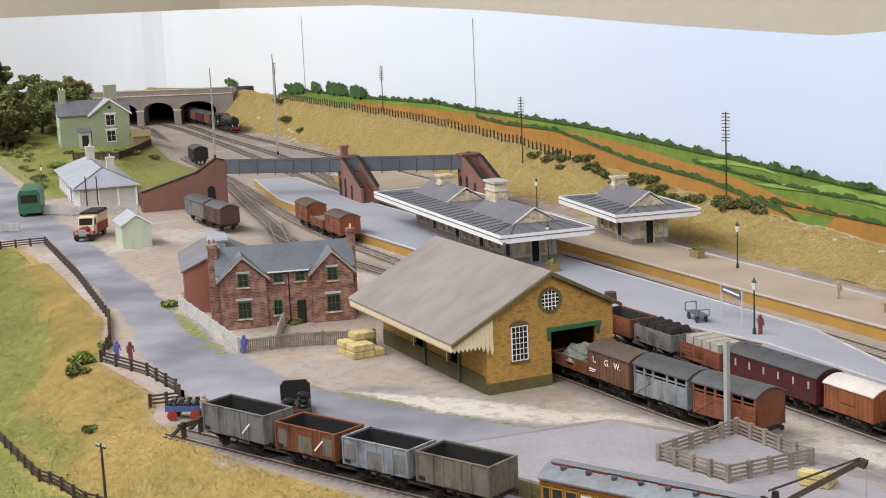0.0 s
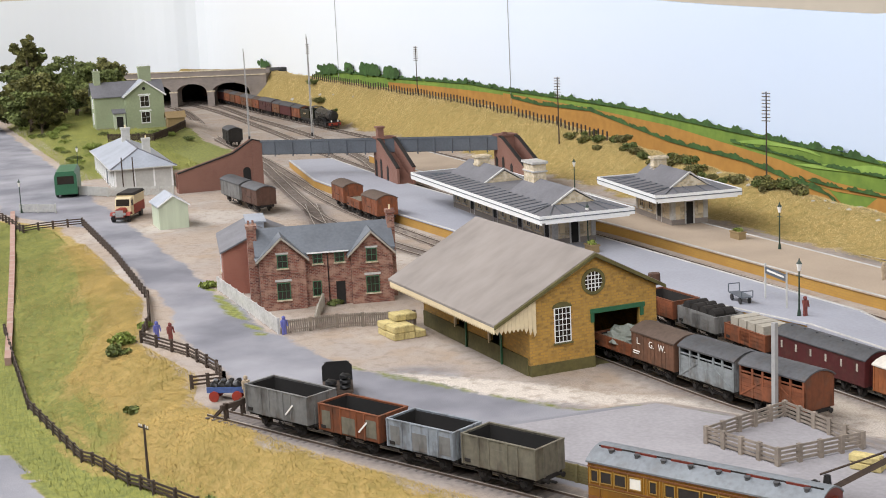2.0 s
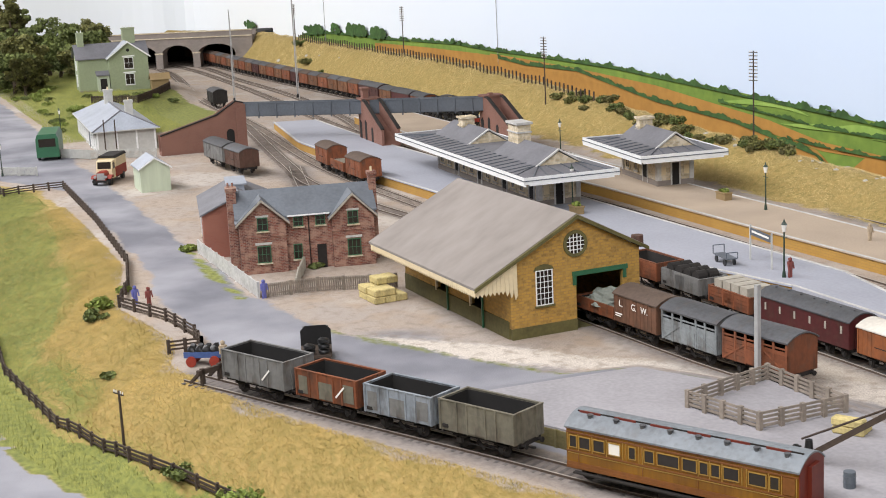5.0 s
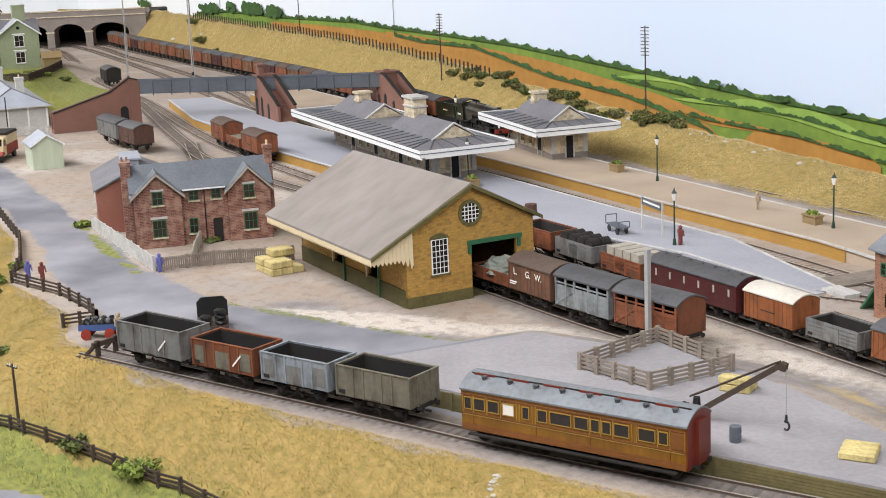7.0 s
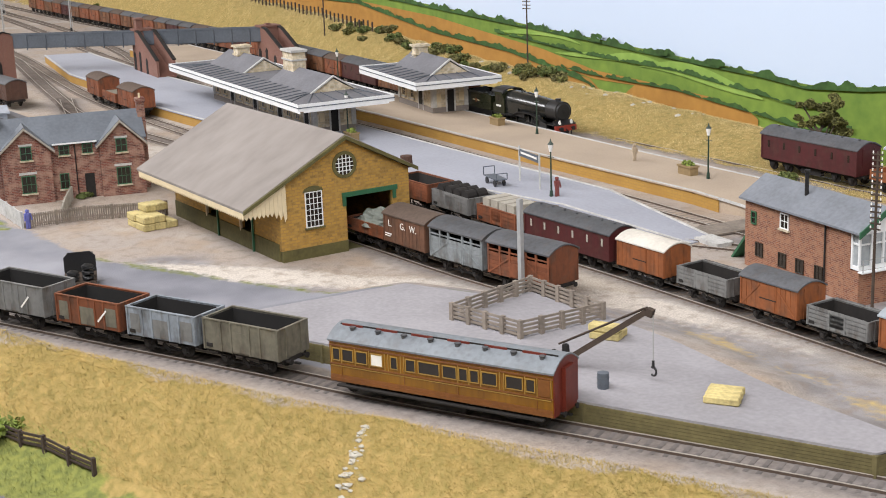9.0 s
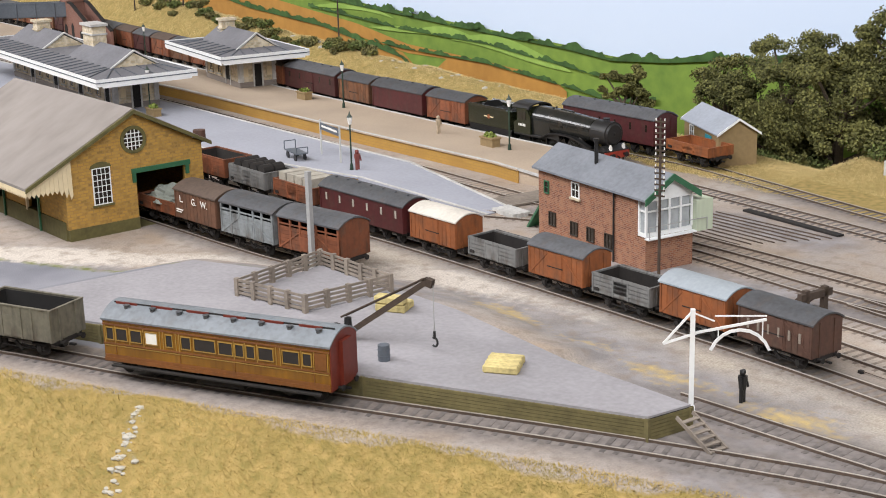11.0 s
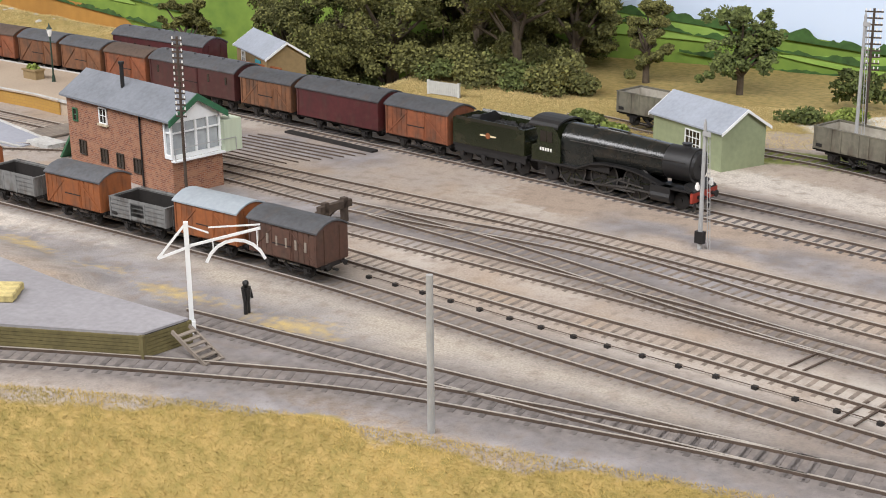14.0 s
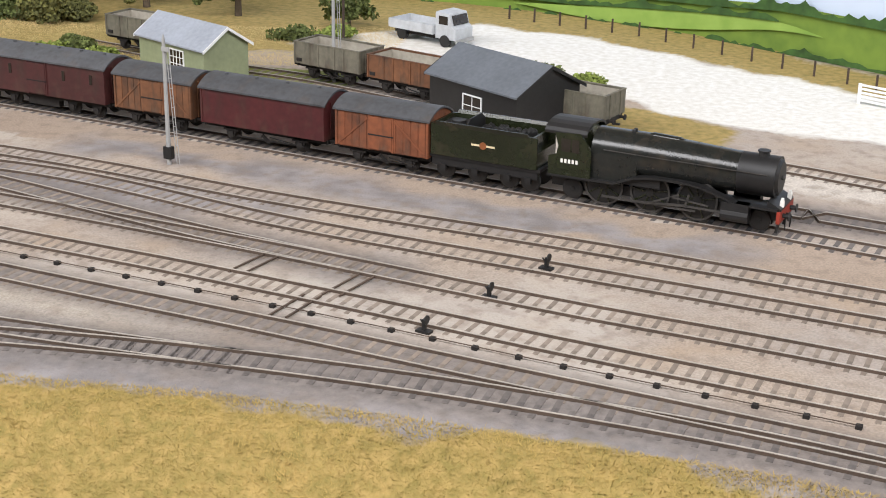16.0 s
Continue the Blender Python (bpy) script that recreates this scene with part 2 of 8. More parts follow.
M_COACHROOF = material("grey_blue_coach_roof", (0.185, 0.205, 0.222), 0.6, 0.2, 300, 30, 0.05, grime=0.25)
M_TARP = material("grey_green_tarpaulin", (0.20, 0.22, 0.19), 0.7, 0.3, 150, 60, 0.5)
M_CHALK = material("white_chalk_rock", (0.50, 0.47, 0.40), 0.95, 0.14, 300, 40, 0.6)
M_BARK = material("bark", (0.10, 0.075, 0.05), 0.95, 0.3, 300, 60, 0.4)
M_LEAFDARK = material("dark_foliage", (0.165, 0.158, 0.045), 0.9, 0.2, 200, 22, 0.0, colour2=(0.066, 0.075, 0.024), island=0.55)
M_LEAF = material("green_foliage", (0.13, 0.155, 0.04), 0.9, 0.2, 200, 14, 0.0, colour2=(0.06, 0.08, 0.024), island=0.45)
M_HEATH = material("olive_scrub", (0.16, 0.15, 0.05), 0.9, 0.2, 200, 20, 0.0, colour2=(0.09, 0.08, 0.03), island=0.45)
M_LEAFBRIGHT = material("bright_foliage", (0.20, 0.25, 0.05), 0.9, 0.2, 200, 20, 0.0, island=0.45)
M_STRAW = material("dry_static_grass", (0.46, 0.315, 0.10), 0.95, 0.25, 34, 11, 0.0, colour2=(0.215, 0.175, 0.042), island=0.12)
# Brighter copy of the dry grass, for the back bank and the paddock.
M_STRAWPALE = material("brighter_bank_grass", (0.66, 0.50, 0.235), 0.95, 0.25, 26, 9, 0.0, colour2=(0.38, 0.31, 0.10), island=0.12)
M_TURF = material("green_static_grass", (0.30, 0.30, 0.075), 0.95, 0.25, 40, 9, 0.0, colour2=(0.15, 0.175, 0.042), island=0.12)
M_TURFOLIVE = material("olive_static_grass", (0.27, 0.265, 0.07), 0.95, 0.25, 40, 9, 0.0, colour2=(0.13, 0.15, 0.038), island=0.12)
M_BLUE = material("blue_paint", (0.06, 0.11, 0.28), 0.6, 0.2, 300, 40, 0.1)
M_TEAL = material("teal_door", (0.03, 0.28, 0.36), 0.6, 0.15, 300, 40, 0.1)
M_BUSGREEN = material("bus_green", (0.035, 0.14, 0.07), 0.4, 0.15, 300, 40, 0.05)
M_LORRY = material("pale_lorry_grey", (0.50, 0.52, 0.54), 0.6, 0.12, 300, 40, 0.1, grime=0.15)
M_FIGURE = material("painted_figure", (0.25, 0.2, 0.2), 0.8, 0.3, 300, 40, 0.1, per_thing=0.5)
M_FIGBLUE = material("figure_blue", (0.14, 0.15, 0.42), 0.8, 0.2, 300, 40, 0.1)
M_FIGRED = material("figure_red", (0.22, 0.06, 0.05), 0.8, 0.3, 300, 40, 0.1)
M_FIGBEIGE = material("figure_beige", (0.46, 0.37, 0.26), 0.8, 0.3, 300, 40, 0.1)
M_SKY = sky_paint()
# Grey for the unseen ceiling and walls, dark enough to cut bounced fill.
M_HALL = material("low_bounce_grey", (0.30, 0.28, 0.26), 0.9, 0.05, 20, 2, 0.05)
M_ROOM = material("cream_room_wall", (0.70, 0.63, 0.52), 0.9, 0.05, 20, 2, 0.05)
M_GRASSPAINT = material("painted_green_field", (0.185, 0.275, 0.042), 0.9, 0.3, 60, 5, 0.0, colour2=(0.095, 0.175, 0.028))
M_LIME = material("painted_light_field", (0.27, 0.40, 0.085), 0.9, 0.25, 60, 9, 0.0, colour2=(0.18, 0.31, 0.05))
M_ORANGEFIELD = material("painted_ochre_field", (0.42, 0.215, 0.045), 0.9, 0.2, 60, 9, 0.0, colour2=(0.32, 0.155, 0.032))
M_HEDGE = material("painted_hedge", (0.05, 0.115, 0.026), 0.9, 0.4, 120, 30, 0.0)


# ---- building blocks, in millimetres ----
def box(bm, x0, y0, z0, x1, y1, z1):
    v = [bm.verts.new((x, y, z)) for z in (z0, z1) for x, y in ((x0, y0), (x1, y0), (x1, y1), (x0, y1))]
    for f in ((3, 2, 1, 0), (4, 5, 6, 7), (0, 1, 5, 4), (1, 2, 6, 5), (2, 3, 7, 6), (3, 0, 4, 7)):
        bm.faces.new([v[i] for i in f])


def prism(bm, outline, axis, a, b):
    """An outline drawn out along an axis from a to b. x: (y, z); y: (x, z); z: (x, y)."""
    def at(p, d):
        return {"x": (d, p[0], p[1]), "y": (p[0], d, p[1]), "z": (p[0], p[1], d)}[axis]
    lo, hi = [bm.verts.new(at(p, a)) for p in outline], [bm.verts.new(at(p, b)) for p in outline]
    n = len(outline)
    bm.faces.new(lo[::-1])
    bm.faces.new(hi)
    for i in range(n):
        bm.faces.new((lo[i], lo[(i + 1) % n], hi[(i + 1) % n], hi[i]))


def rod(bm, p, q, r, r2=None, n=8):
    p, q = Vector(p), Vector(q)
    w = (q - p).normalized()
    u = w.orthogonal().normalized()
    v = w.cross(u)
    r2 = r if r2 is None else r2
    rings = [[bm.verts.new(c + rr * (math.cos(2 * math.pi * i / n) * u + math.sin(2 * math.pi * i / n) * v)) for i in range(n)] for c, rr in ((p, r), (q, r2))]
    for i in range(n):
        bm.faces.new((rings[0][i], rings[0][(i + 1) % n], rings[1][(i + 1) % n], rings[1][i]))
    bm.faces.new(rings[0][::-1])
    bm.faces.new(rings[1])


def bar(bm, p, q, w, h):
    """A square bar from p to q, w wide and h high."""
    p, q = Vector(p), Vector(q)
    d = (q - p).normalized()
    side = d.cross(Vector((0, 0, 1)))
    side = (side.normalized() if side.length > 0.01 else Vector((1, 0, 0))) * w / 2
    up = side.cross(d).normalized() * h / 2
    v = [bm.verts.new(c + s * side + t * up) for c in (p, q) for s, t in ((-1, -1), (1, -1), (1, 1), (-1, 1))]
    for f in ((0, 1, 2, 3), (7, 6, 5, 4), (0, 4, 5, 1), (1, 5, 6, 2), (2, 6, 7, 3), (3, 7, 4, 0)):
        bm.faces.new([v[i] for i in f])


def lump(bm, c, r, squash=1.0, n=1, seed=0):
    made = bmesh.ops.create_icosphere(bm, subdivisions=n, radius=1)["verts"]
    for v in made:
        k = 1 + 0.35 * noise.noise(v.co * 1.7 + Vector((seed * 3.1, seed, c[0] * 0.37)))
        v.co = Vector((c[0] + v.co.x * r * k, c[1] + v.co.y * r * k, c[2] + v.co.z * r * k * squash))


def finish(bm, name, mat, smooth=False):
    bmesh.ops.recalc_face_normals(bm, faces=bm.faces)
    bm.transform(Matrix.Scale(MM, 4))
    me = bpy.data.meshes.new(name)
    bm.to_mesh(me)
    bm.free()
    me.materials.append(mat)
    if smooth:
        me.polygons.foreach_set("use_smooth", [True] * len(me.polygons))
        me.set_sharp_from_angle(angle=math.radians(38))
    return me


def part(name, bm, mat, parent=None, label="", smooth=False):
    ob = new(name, finish(bm, name, mat, smooth))
    ob.parent = parent
    return tagged(ob, label=label)


def share(name, me, parent, x=0, y=0, z=0, rz=0, label="", m=None):
    ob = new(name, me)
    ob.parent = parent
    ob.matrix_basis = m or pose(x * MM, y * MM, z * MM, 0, 0, rz)
    return tagged(ob, label=label)


def thing(name, label, category, x=0, y=0, z=0, rz=0, group="", kind=""):
    ob = new(name)
    ob.empty_display_size = 0.02
    ob.matrix_basis = pose(x * MM, y * MM, z * MM, 0, 0, rz)
    return tagged(ob, label, category, group, kind)


def B():
    return bmesh.new()


def boxes(*rows):
    bm = B()
    for r in rows:
        box(bm, *r)
    return bm


def rods(*rows):
    bm = B()
    for r in rows:
        rod(bm, *r)
    return bm


def bars(*rows):
    bm = B()
    for r in rows:
        bar(bm, *r)
    return bm


def whole(name, bm, mat, label, category, group="", kind="", smooth=False, x=0, y=0, z=0, rz=0):
    ob = part(name, bm, mat, None, "", smooth)
    ob.matrix_basis = pose(x * MM, y * MM, z * MM, 0, 0, rz)
    return tagged(ob, label, category, group, kind)


# ---- the plan: lines of the tracks in millimetres ----
TRACKS = {
    "A": [(-3700, 1985), (-3354, 1925), (-3100, 1874), (-2832, 1826), (-2496, 1768), (-2150, 1712), (-1500, 1592), (-900, 1452), (-494, 1364), (-156, 1303), (111, 1240), (430, 1158), (583, 1116), (754, 1068), (938, 1018), (1003, 998), (1500, 850)],
    "A2": [(-420, 1408), (-179, 1369), (-52, 1346), (22, 1331), (240, 1256), (442, 1199), (586, 1160), (770, 1107), (955, 1056), (1007, 1041), (1500, 900)],
    "S": [(330, 1385), (480, 1330), (578, 1303), (659, 1268), (800, 1206), (946, 1150), (1014, 1124), (1500, 930)],
    "B": [(-3700, 1880), (-3249, 1815), (-2500, 1640), (-1735, 1440), (-1200, 1330), (-745, 1262), (-342, 1192), (-36, 1132), (146, 1106), (285, 1081), (483, 1046), (651, 1003), (827, 968), (998, 928), (1500, 810)],
    "C": [(-3700, 1800), (-3300, 1745), (-2500, 1490), (-1912, 1343), (-1321, 1172), (-899, 1090), (-500, 1042), (-150, 1042), (40, 1088), (174, 1068), (313, 1036), (494, 1018), (664, 964), (832, 926), (995, 890), (1500, 775)],
    "D": [(318, 994), (450, 968), (560, 945), (678, 917), (839, 875), (992, 841), (1500, 720)],
    "K": [(330, 1032), (450, 998), (560, 958), (640, 930), (740, 901)],
    "E": [(300, 958), (400, 932), (517, 905), (626, 882), (758, 850), (845, 827), (988, 794), (1500, 680)],
    "F": [(-1900, 1325), (-1500, 1185), (-1321, 1125), (-1150, 1070), (-899, 1040), (-620, 1025), (-327, 1001), (-110, 967), (1, 952), (157, 929), (366, 895), (544, 852), (709, 816), (850, 783), (1000, 748), (1500, 630)],
    "L": [(-1321, 1132), (-1200, 1078), (-1076, 1026), (-900, 960), (-650, 915), (-420, 898), (-230, 880), (-100, 868), (12, 866)],
    "G": [(-345, 530), (-176, 577), (-41, 616), (68, 645), (183, 682), (315, 725), (405, 751), (478, 768), (570, 775), (668, 778), (775, 773), (852, 764), (930, 752), (1000, 735)],
    "N": [(-3600, 1912), (-3300, 1872), (-2900, 1775), (-2500, 1692), (-2150, 1608), (-1800, 1500), (-1600, 1425), (-1400, 1372)],
    "H": [(330, 806), (412, 799), (496, 793), (600, 784), (700, 777)],
}


def spline(points, n=24):
    p = np.array(points, float)
    q = np.vstack([2 * p[0] - p[1], p, 2 * p[-1] - p[-2]])
    out = []
    for i in range(1, len(q) - 2):
        a, b, c, d = q[i - 1:i + 3]
        for k in range(n):
            u = k / n
            out.append(0.5 * (2 * b + (c - a) * u + (2 * a - 5 * b + 4 * c - d) * u * u + (3 * b - a - 3 * c + d) * u ** 3))
    out.append(p[-1])
    return np.array(out)


class Line:
    def __init__(self, points):
        self.p = spline(points)
        self.s = np.concatenate([[0], np.cumsum(np.linalg.norm(np.diff(self.p, axis=0), axis=1))])

    def at(self, s):
        """Place and heading in degrees at s mm along; straight on past both ends."""
        p, q = self.p, self.s
        i = min(max(int(np.searchsorted(q, s)) - 1, 0), len(q) - 2)
        d = (p[i + 1] - p[i]) / (q[i + 1] - q[i])
        c = p[i] + d * (s - q[i])
        return c[0], c[1], math.degrees(math.atan2(d[1], d[0]))

    def y(self, x):
        return float(np.interp(x, self.p[:, 0], self.p[:, 1]))


LINE = {k: Line(v) for k, v in TRACKS.items()}
FRONT = [(-4200, 1000), (-3000, 860), (-1900, 730), (-1637, 700), (-1417, 760), (-1100, 705), (-814, 650), (-626, 572), (-463, 566), (-395, 532), (-307, 530), (-194, 546), (-80, 574), (97, 621), (208, 655), (337, 694), (423, 718), (607, 739), (700, 744), (785, 741), (946, 726), (1150, 680), (1500, 560)]
FRONT_X, FRONT_Y = np.array([p[0] for p in FRONT], float), np.array([p[1] for p in FRONT], float)
M_LAMPGREEN = material("lamp_green", (0.02, 0.045, 0.028), 0.5, 0.3, 300, 40, 0.05)
M_EDGING = material("worn_pale_edging", (0.55, 0.54, 0.51), 0.8, 0.25, 300, 30, 0.1)
M_ROOFCREAM = material("off_white_van_roof", (0.60, 0.56, 0.49), 0.75, 0.15, 300, 30, 0.1)
M_BOXROOF = material("signal_box_slate", (0.20, 0.215, 0.24), 0.6, 0.2, 300, 40, 0.25)
M_PANE = material("pale_window_pane", (0.40, 0.43, 0.44), 0.12, 0.2, 200, 30, 0.0)
M_BEAD = material("gold_lining", (0.34, 0.20, 0.04), 0.5, 0.1, 300, 40, 0.0)
M_COACHEND = material("deep_red_coach_end", (0.15, 0.022, 0.012), 0.5, 0.2, 300, 40, 0.05)
BANK_TOP = ((-4200, 80), (-3350, 100), (-3020, 98), (-1900, 90), (-1400, 73), (-1200, 63), (-1000, 53), (-800, 44), (-480, 32), (-250, 22), (-80, 6), (0, 2), (150, 0), (1600, 0))
DOCK = [(-130, 626), (-19, 657), (187, 697), (354, 747), (362, 776), (266, 790), (150, 822), (60, 835), (-90, 790)]
ROAD = [(-4200, 1380), (-3412, 1222), (-2265, 1010), (-1700, 900), (-1283, 826), (-820, 739), (-563, 690), (-403, 684), (-168, 752), (-56, 800), (60, 830), (200, 790), (120, 680), (-60, 640), (-200, 600), (-330, 560), (-440, 590), (-600, 610), (-800, 670), (-1100, 730), (-1390, 786), (-1640, 730), (-2300, 860), (-4200, 1150)]
CHALK = [(520, 1425), (601, 1511), (674, 1552), (786, 1519), (914, 1439), (1032, 1354), (1200, 1260), (1300, 1180), (1100, 1210), (1010, 1240), (929, 1235), (860, 1285), (800, 1340), (740, 1400), (690, 1395), (640, 1385), (570, 1395)]
PLATEAU = [(-3300, 1300), (-2900, 1220), (-2560, 1180), (-2420, 1190), (-2330, 1262), (-2450, 1365), (-2578, 1455), (-2900, 1540), (-3300, 1600)]
FENCE_LOW = [(-2600, 640), (-1600, 600), (-943, 524), (-618, 452), (-429, 440), (-294, 452), (-209, 471), (-60, 500), (200, 560)]


def smooth01(v):
    v = np.clip(v, 0, 1)
    return v * v * (3 - 2 * v)


def inside(px, py, poly):
    r = np.zeros(px.shape, bool)
    n = len(poly)
    for i in range(n):
        (x0, y0), (x1, y1) = poly[i], poly[(i + 1) % n]
        if y0 == y1:
            continue
        r ^= ((y0 > py) != (y1 > py)) & (px < (x1 - x0) * (py - y0) / (y1 - y0) + x0)
    return r


def edge_distance(px, py, poly, closed=True):
    best = np.full(px.shape, 1e9)
    n = len(poly)
    for i in range(n if closed else n - 1):
        (x0, y0), (x1, y1) = poly[i], poly[(i + 1) % n]
        dx, dy = x1 - x0, y1 - y0
        t = np.clip(((px - x0) * dx + (py - y0) * dy) / (dx * dx + dy * dy), 0, 1)
        best = np.minimum(best, np.hypot(px - x0 - t * dx, py - y0 - t * dy))
    return best


def wave(x, y, s, k=0.0):
    return np.sin(x / s + 1.3 * np.sin(y / s * 0.7 + k)) * np.cos(y / s * 1.1 + 0.8 * np.sin(x / s * 0.6 + 2 * k))


LINE_A = LINE["A"]


def ground_z(x, y):
    x, y = np.asarray(x, float), np.asarray(y, float)
    z = np.zeros(x.shape)
    rough = 2.0 * wave(x, y, 23) + 1.2 * wave(x, y, 9, 1.0)
    # the front bank falls towards the lower road
    drop = np.interp(x, FRONT_X, FRONT_Y) - y
    depth = np.interp(x, (-4200, -1700, -1300, -300, 200, 1500), (0, 4, 40, 46, 62, 75))
    run = np.interp(x, (-4200, -1700, -1300, -700, -300, 200, 1500), (200, 200, 240, 140, 100, 110, 130))
    f = smooth01(drop / run)
    z -= depth * f + np.where((f > 0.03) & (f < 0.98), (rough + 2.2 * wave(x, y, 47, 0.5)) * np.minimum(1, f * 6), 0) * 1.2
    # the bank behind the line
    ya = np.interp(x, LINE_A.p[:, 0], LINE_A.p[:, 1])
    top = np.interp(x, [p[0] for p in BANK_TOP], [p[1] for p in BANK_TOP])
    g = smooth01((y - ya - 34) / 120)
    z += top * g + np.where(g > 0.02, rough, 0) * np.minimum(1, top / 40)
    z -= (top + 50) * smooth01((y - ya - 140) / 110) * (top > 0.5)
    # raised green ground under the far house
    z += 22 * np.where(inside(x, y, PLATEAU), 1.0, smooth01(1 - edge_distance(x, y, PLATEAU) / 85))
    # the dock
    d = edge_distance(x, y, DOCK)
    front = edge_distance(x, y, DOCK[:6], False)
    behind = y > np.interp(x, (-130, 187, 354), (640, 711, 765))
    z += 12.6 * np.where(inside(x, y, DOCK), smooth01((front - 14) / 8), smooth01(1 - d / 60) * behind * (x < 250) * smooth01((front - 14) / 8))
    return z


def sx(key, x):
    """How far along a line its place at x lies."""
    return float(np.interp(x, LINE[key].p[:, 0], LINE[key].s))


def gz(x, y):
    return float(ground_z(np.array([x]), np.array([y]))[0])


# ---- ground: one sheet with its own zones ----
def build_ground():
    xs = np.concatenate([np.arange(-4200, -1500, 24), np.arange(-1500, 1101, 9), np.arange(1120, 1640, 24)])
    ys = np.concatenate([np.arange(-1200, 240, 120), np.arange(240, 1500, 9), np.arange(1500, 2420, 20)])
    X, Y = np.meshgrid(xs, ys)
    Z = ground_z(X, Y)
    nx, ny = len(xs), len(ys)
    idx = np.arange(nx * ny).reshape(ny, nx)
    faces = np.stack([idx[:-1, :-1], idx[:-1, 1:], idx[1:, 1:], idx[1:, :-1]], -1).reshape(-1, 4)
    me = bpy.data.meshes.new("ground")
    me.from_pydata((np.stack([X, Y, Z], -1).reshape(-1, 3) * MM).tolist(), [], faces.tolist())
    nz = 7 * wave(X, Y, 31, 0.3) + 5 * wave(X, Y, 11, 2.0)
    drop = np.interp(X, FRONT_X, FRONT_Y) - Y
    ya = np.interp(X, LINE_A.p[:, 0], LINE_A.p[:, 1])
    low = edge_distance(X, Y, FENCE_LOW, False)
    below = Y < np.interp(X, [p[0] for p in FENCE_LOW], [p[1] for p in FENCE_LOW])
    straw = np.maximum(smooth01((drop + nz) / 14), smooth01((Y - ya - 38 + nz) / 16) * (X < 480))
    straw = np.maximum(straw, smooth01((Y - np.interp(X, (-100, 0, 330, 560, 900), (1450, 1410, 1330, 1400, 1500)) + nz) / 20) * (X > -200))
    spots = 0.5 + 0.5 * wave(X, Y, 60, 1.0)
    green = smooth01((X + 420) / -260) * smooth01((drop - np.interp(X, (-1500, -1100, -500), (8, 34, 72)) + 2 * nz) / 34) * (0.75 + 0.25 * spots)
    green = np.maximum(green, np.where(below, 0.95, 0) * (low > 6) * (low < 60))
    green = np.maximum(green, 0.8 * smooth01(1 - np.abs(drop - 85) / 30) * (spots > 0.55) * (X < 150))
    green = np.maximum(green, smooth01((X + 1900) / -150) * smooth01((Y - np.interp(X, (-4200, -2265, -1700), (1400, 1050, 930))) / 20) * (Y < ya - 330))
    green = np.maximum(green, 0.7 * smooth01((Y - 1272 + nz) / 24) * (Y < 1330) * (X > 360) * (X < 620) * (spots > 0.3))
    green = np.maximum(green, 0.9 * np.exp(-(edge_distance(X, Y, [(-845, 742), (-700, 706), (-572, 684)], False) / (6 + 0.4 * nz)) ** 2))
    green = np.maximum(green, 0.55 * np.exp(-(edge_distance(X, Y, [(-403, 686), (-250, 728), (-120, 772), (-40, 806)], False) / (5 + 0.5 * nz)) ** 2))
    lower_road = np.where(below & (low > 52 + nz), 1.0, 0.0) * (X < 150)
    dr = edge_distance(X, Y, ROAD)
    road = np.clip(0.5 + (np.where(inside(X, Y, ROAD), dr, -dr) + 0.6 * nz) / 18, 0, 1)
    road = np.maximum(road, lower_road)
    straw, green = straw * (1 - lower_road), green * (1 - lower_road)
    dc = edge_distance(X, Y, CHALK)
    chalk = np.clip(0.5 + (np.where(inside(X, Y, CHALK), dc, -dc) + nz) / 24, 0, 1)
    chalk = np.maximum(chalk, 0.3 * np.exp(-(edge_distance(X, Y, [(92, 606), (108, 582), (130, 544)], False) / (6 + 0.4 * nz)) ** 2))
    patch = [(800, 1292), (935, 1238), (900, 1198), (815, 1212), (755, 1300)]
    dp = edge_distance(X, Y, patch)
    straw = np.maximum(straw, np.clip(0.5 + (np.where(inside(X, Y, patch), dp, -dp) + nz) / 20, 0, 1))
    straw = np.maximum(straw, np.clip(1.6 - edge_distance(X, Y, [(560, 1500), (696, 1590), (825, 1548), (928, 1472), (1005, 1408), (1200, 1260)], False) / 40 + nz / 40, 0, 1))
    sandy = np.exp(-((X - 260) / 420) ** 2 - ((Y - (930 - 0.2 * X)) / 60) ** 2)
    yellow = np.clip(0.42 * np.exp(-(edge_distance(X, Y, [(120, 872), (230, 852), (340, 832), (430, 815)], False) / (17 + nz)) ** 2) * (0.45 + 0.75 * (0.5 + 0.5 * wave(X, Y, 17, 0.7))), 0, 1)
    oil = np.zeros(X.shape)
    for k, w in (("G", 28), ("H", 22), ("F", 18), ("L", 24), ("A2", 24), ("K", 24)):
        t = LINE[k].p[::6]
        oil = np.maximum(oil, np.exp(-(edge_distance(X, Y, [tuple(p) for p in t], False) / w) ** 2))
    grit = smooth01((X - 330) / 120) * np.where((Y > ya - 62) & (Y < ya - 12), 1, 0)
    bluegrey = 0.0
    for line, wd in (([(60, 900), (260, 850), (420, 790), (620, 745), (820, 715), (1000, 690)], 46), ([(330, 745), (600, 690), (900, 640)], 26), ([(150, 1030), (420, 1010), (650, 985)], 30), ([(90, 1180), (230, 1160)], 38), ([(0, 1110), (120, 1150)], 26), ([(500, 1090), (700, 1030), (900, 980)], 24), ([(-330, 720), (-150, 745), (0, 790), (120, 860)], 40)):
        bluegrey = np.maximum(bluegrey, np.exp(-(edge_distance(X, Y, line, False) / (wd + 2 * nz)) ** 2))
    bluegrey = bluegrey * (0.75 + 0.35 * spots)
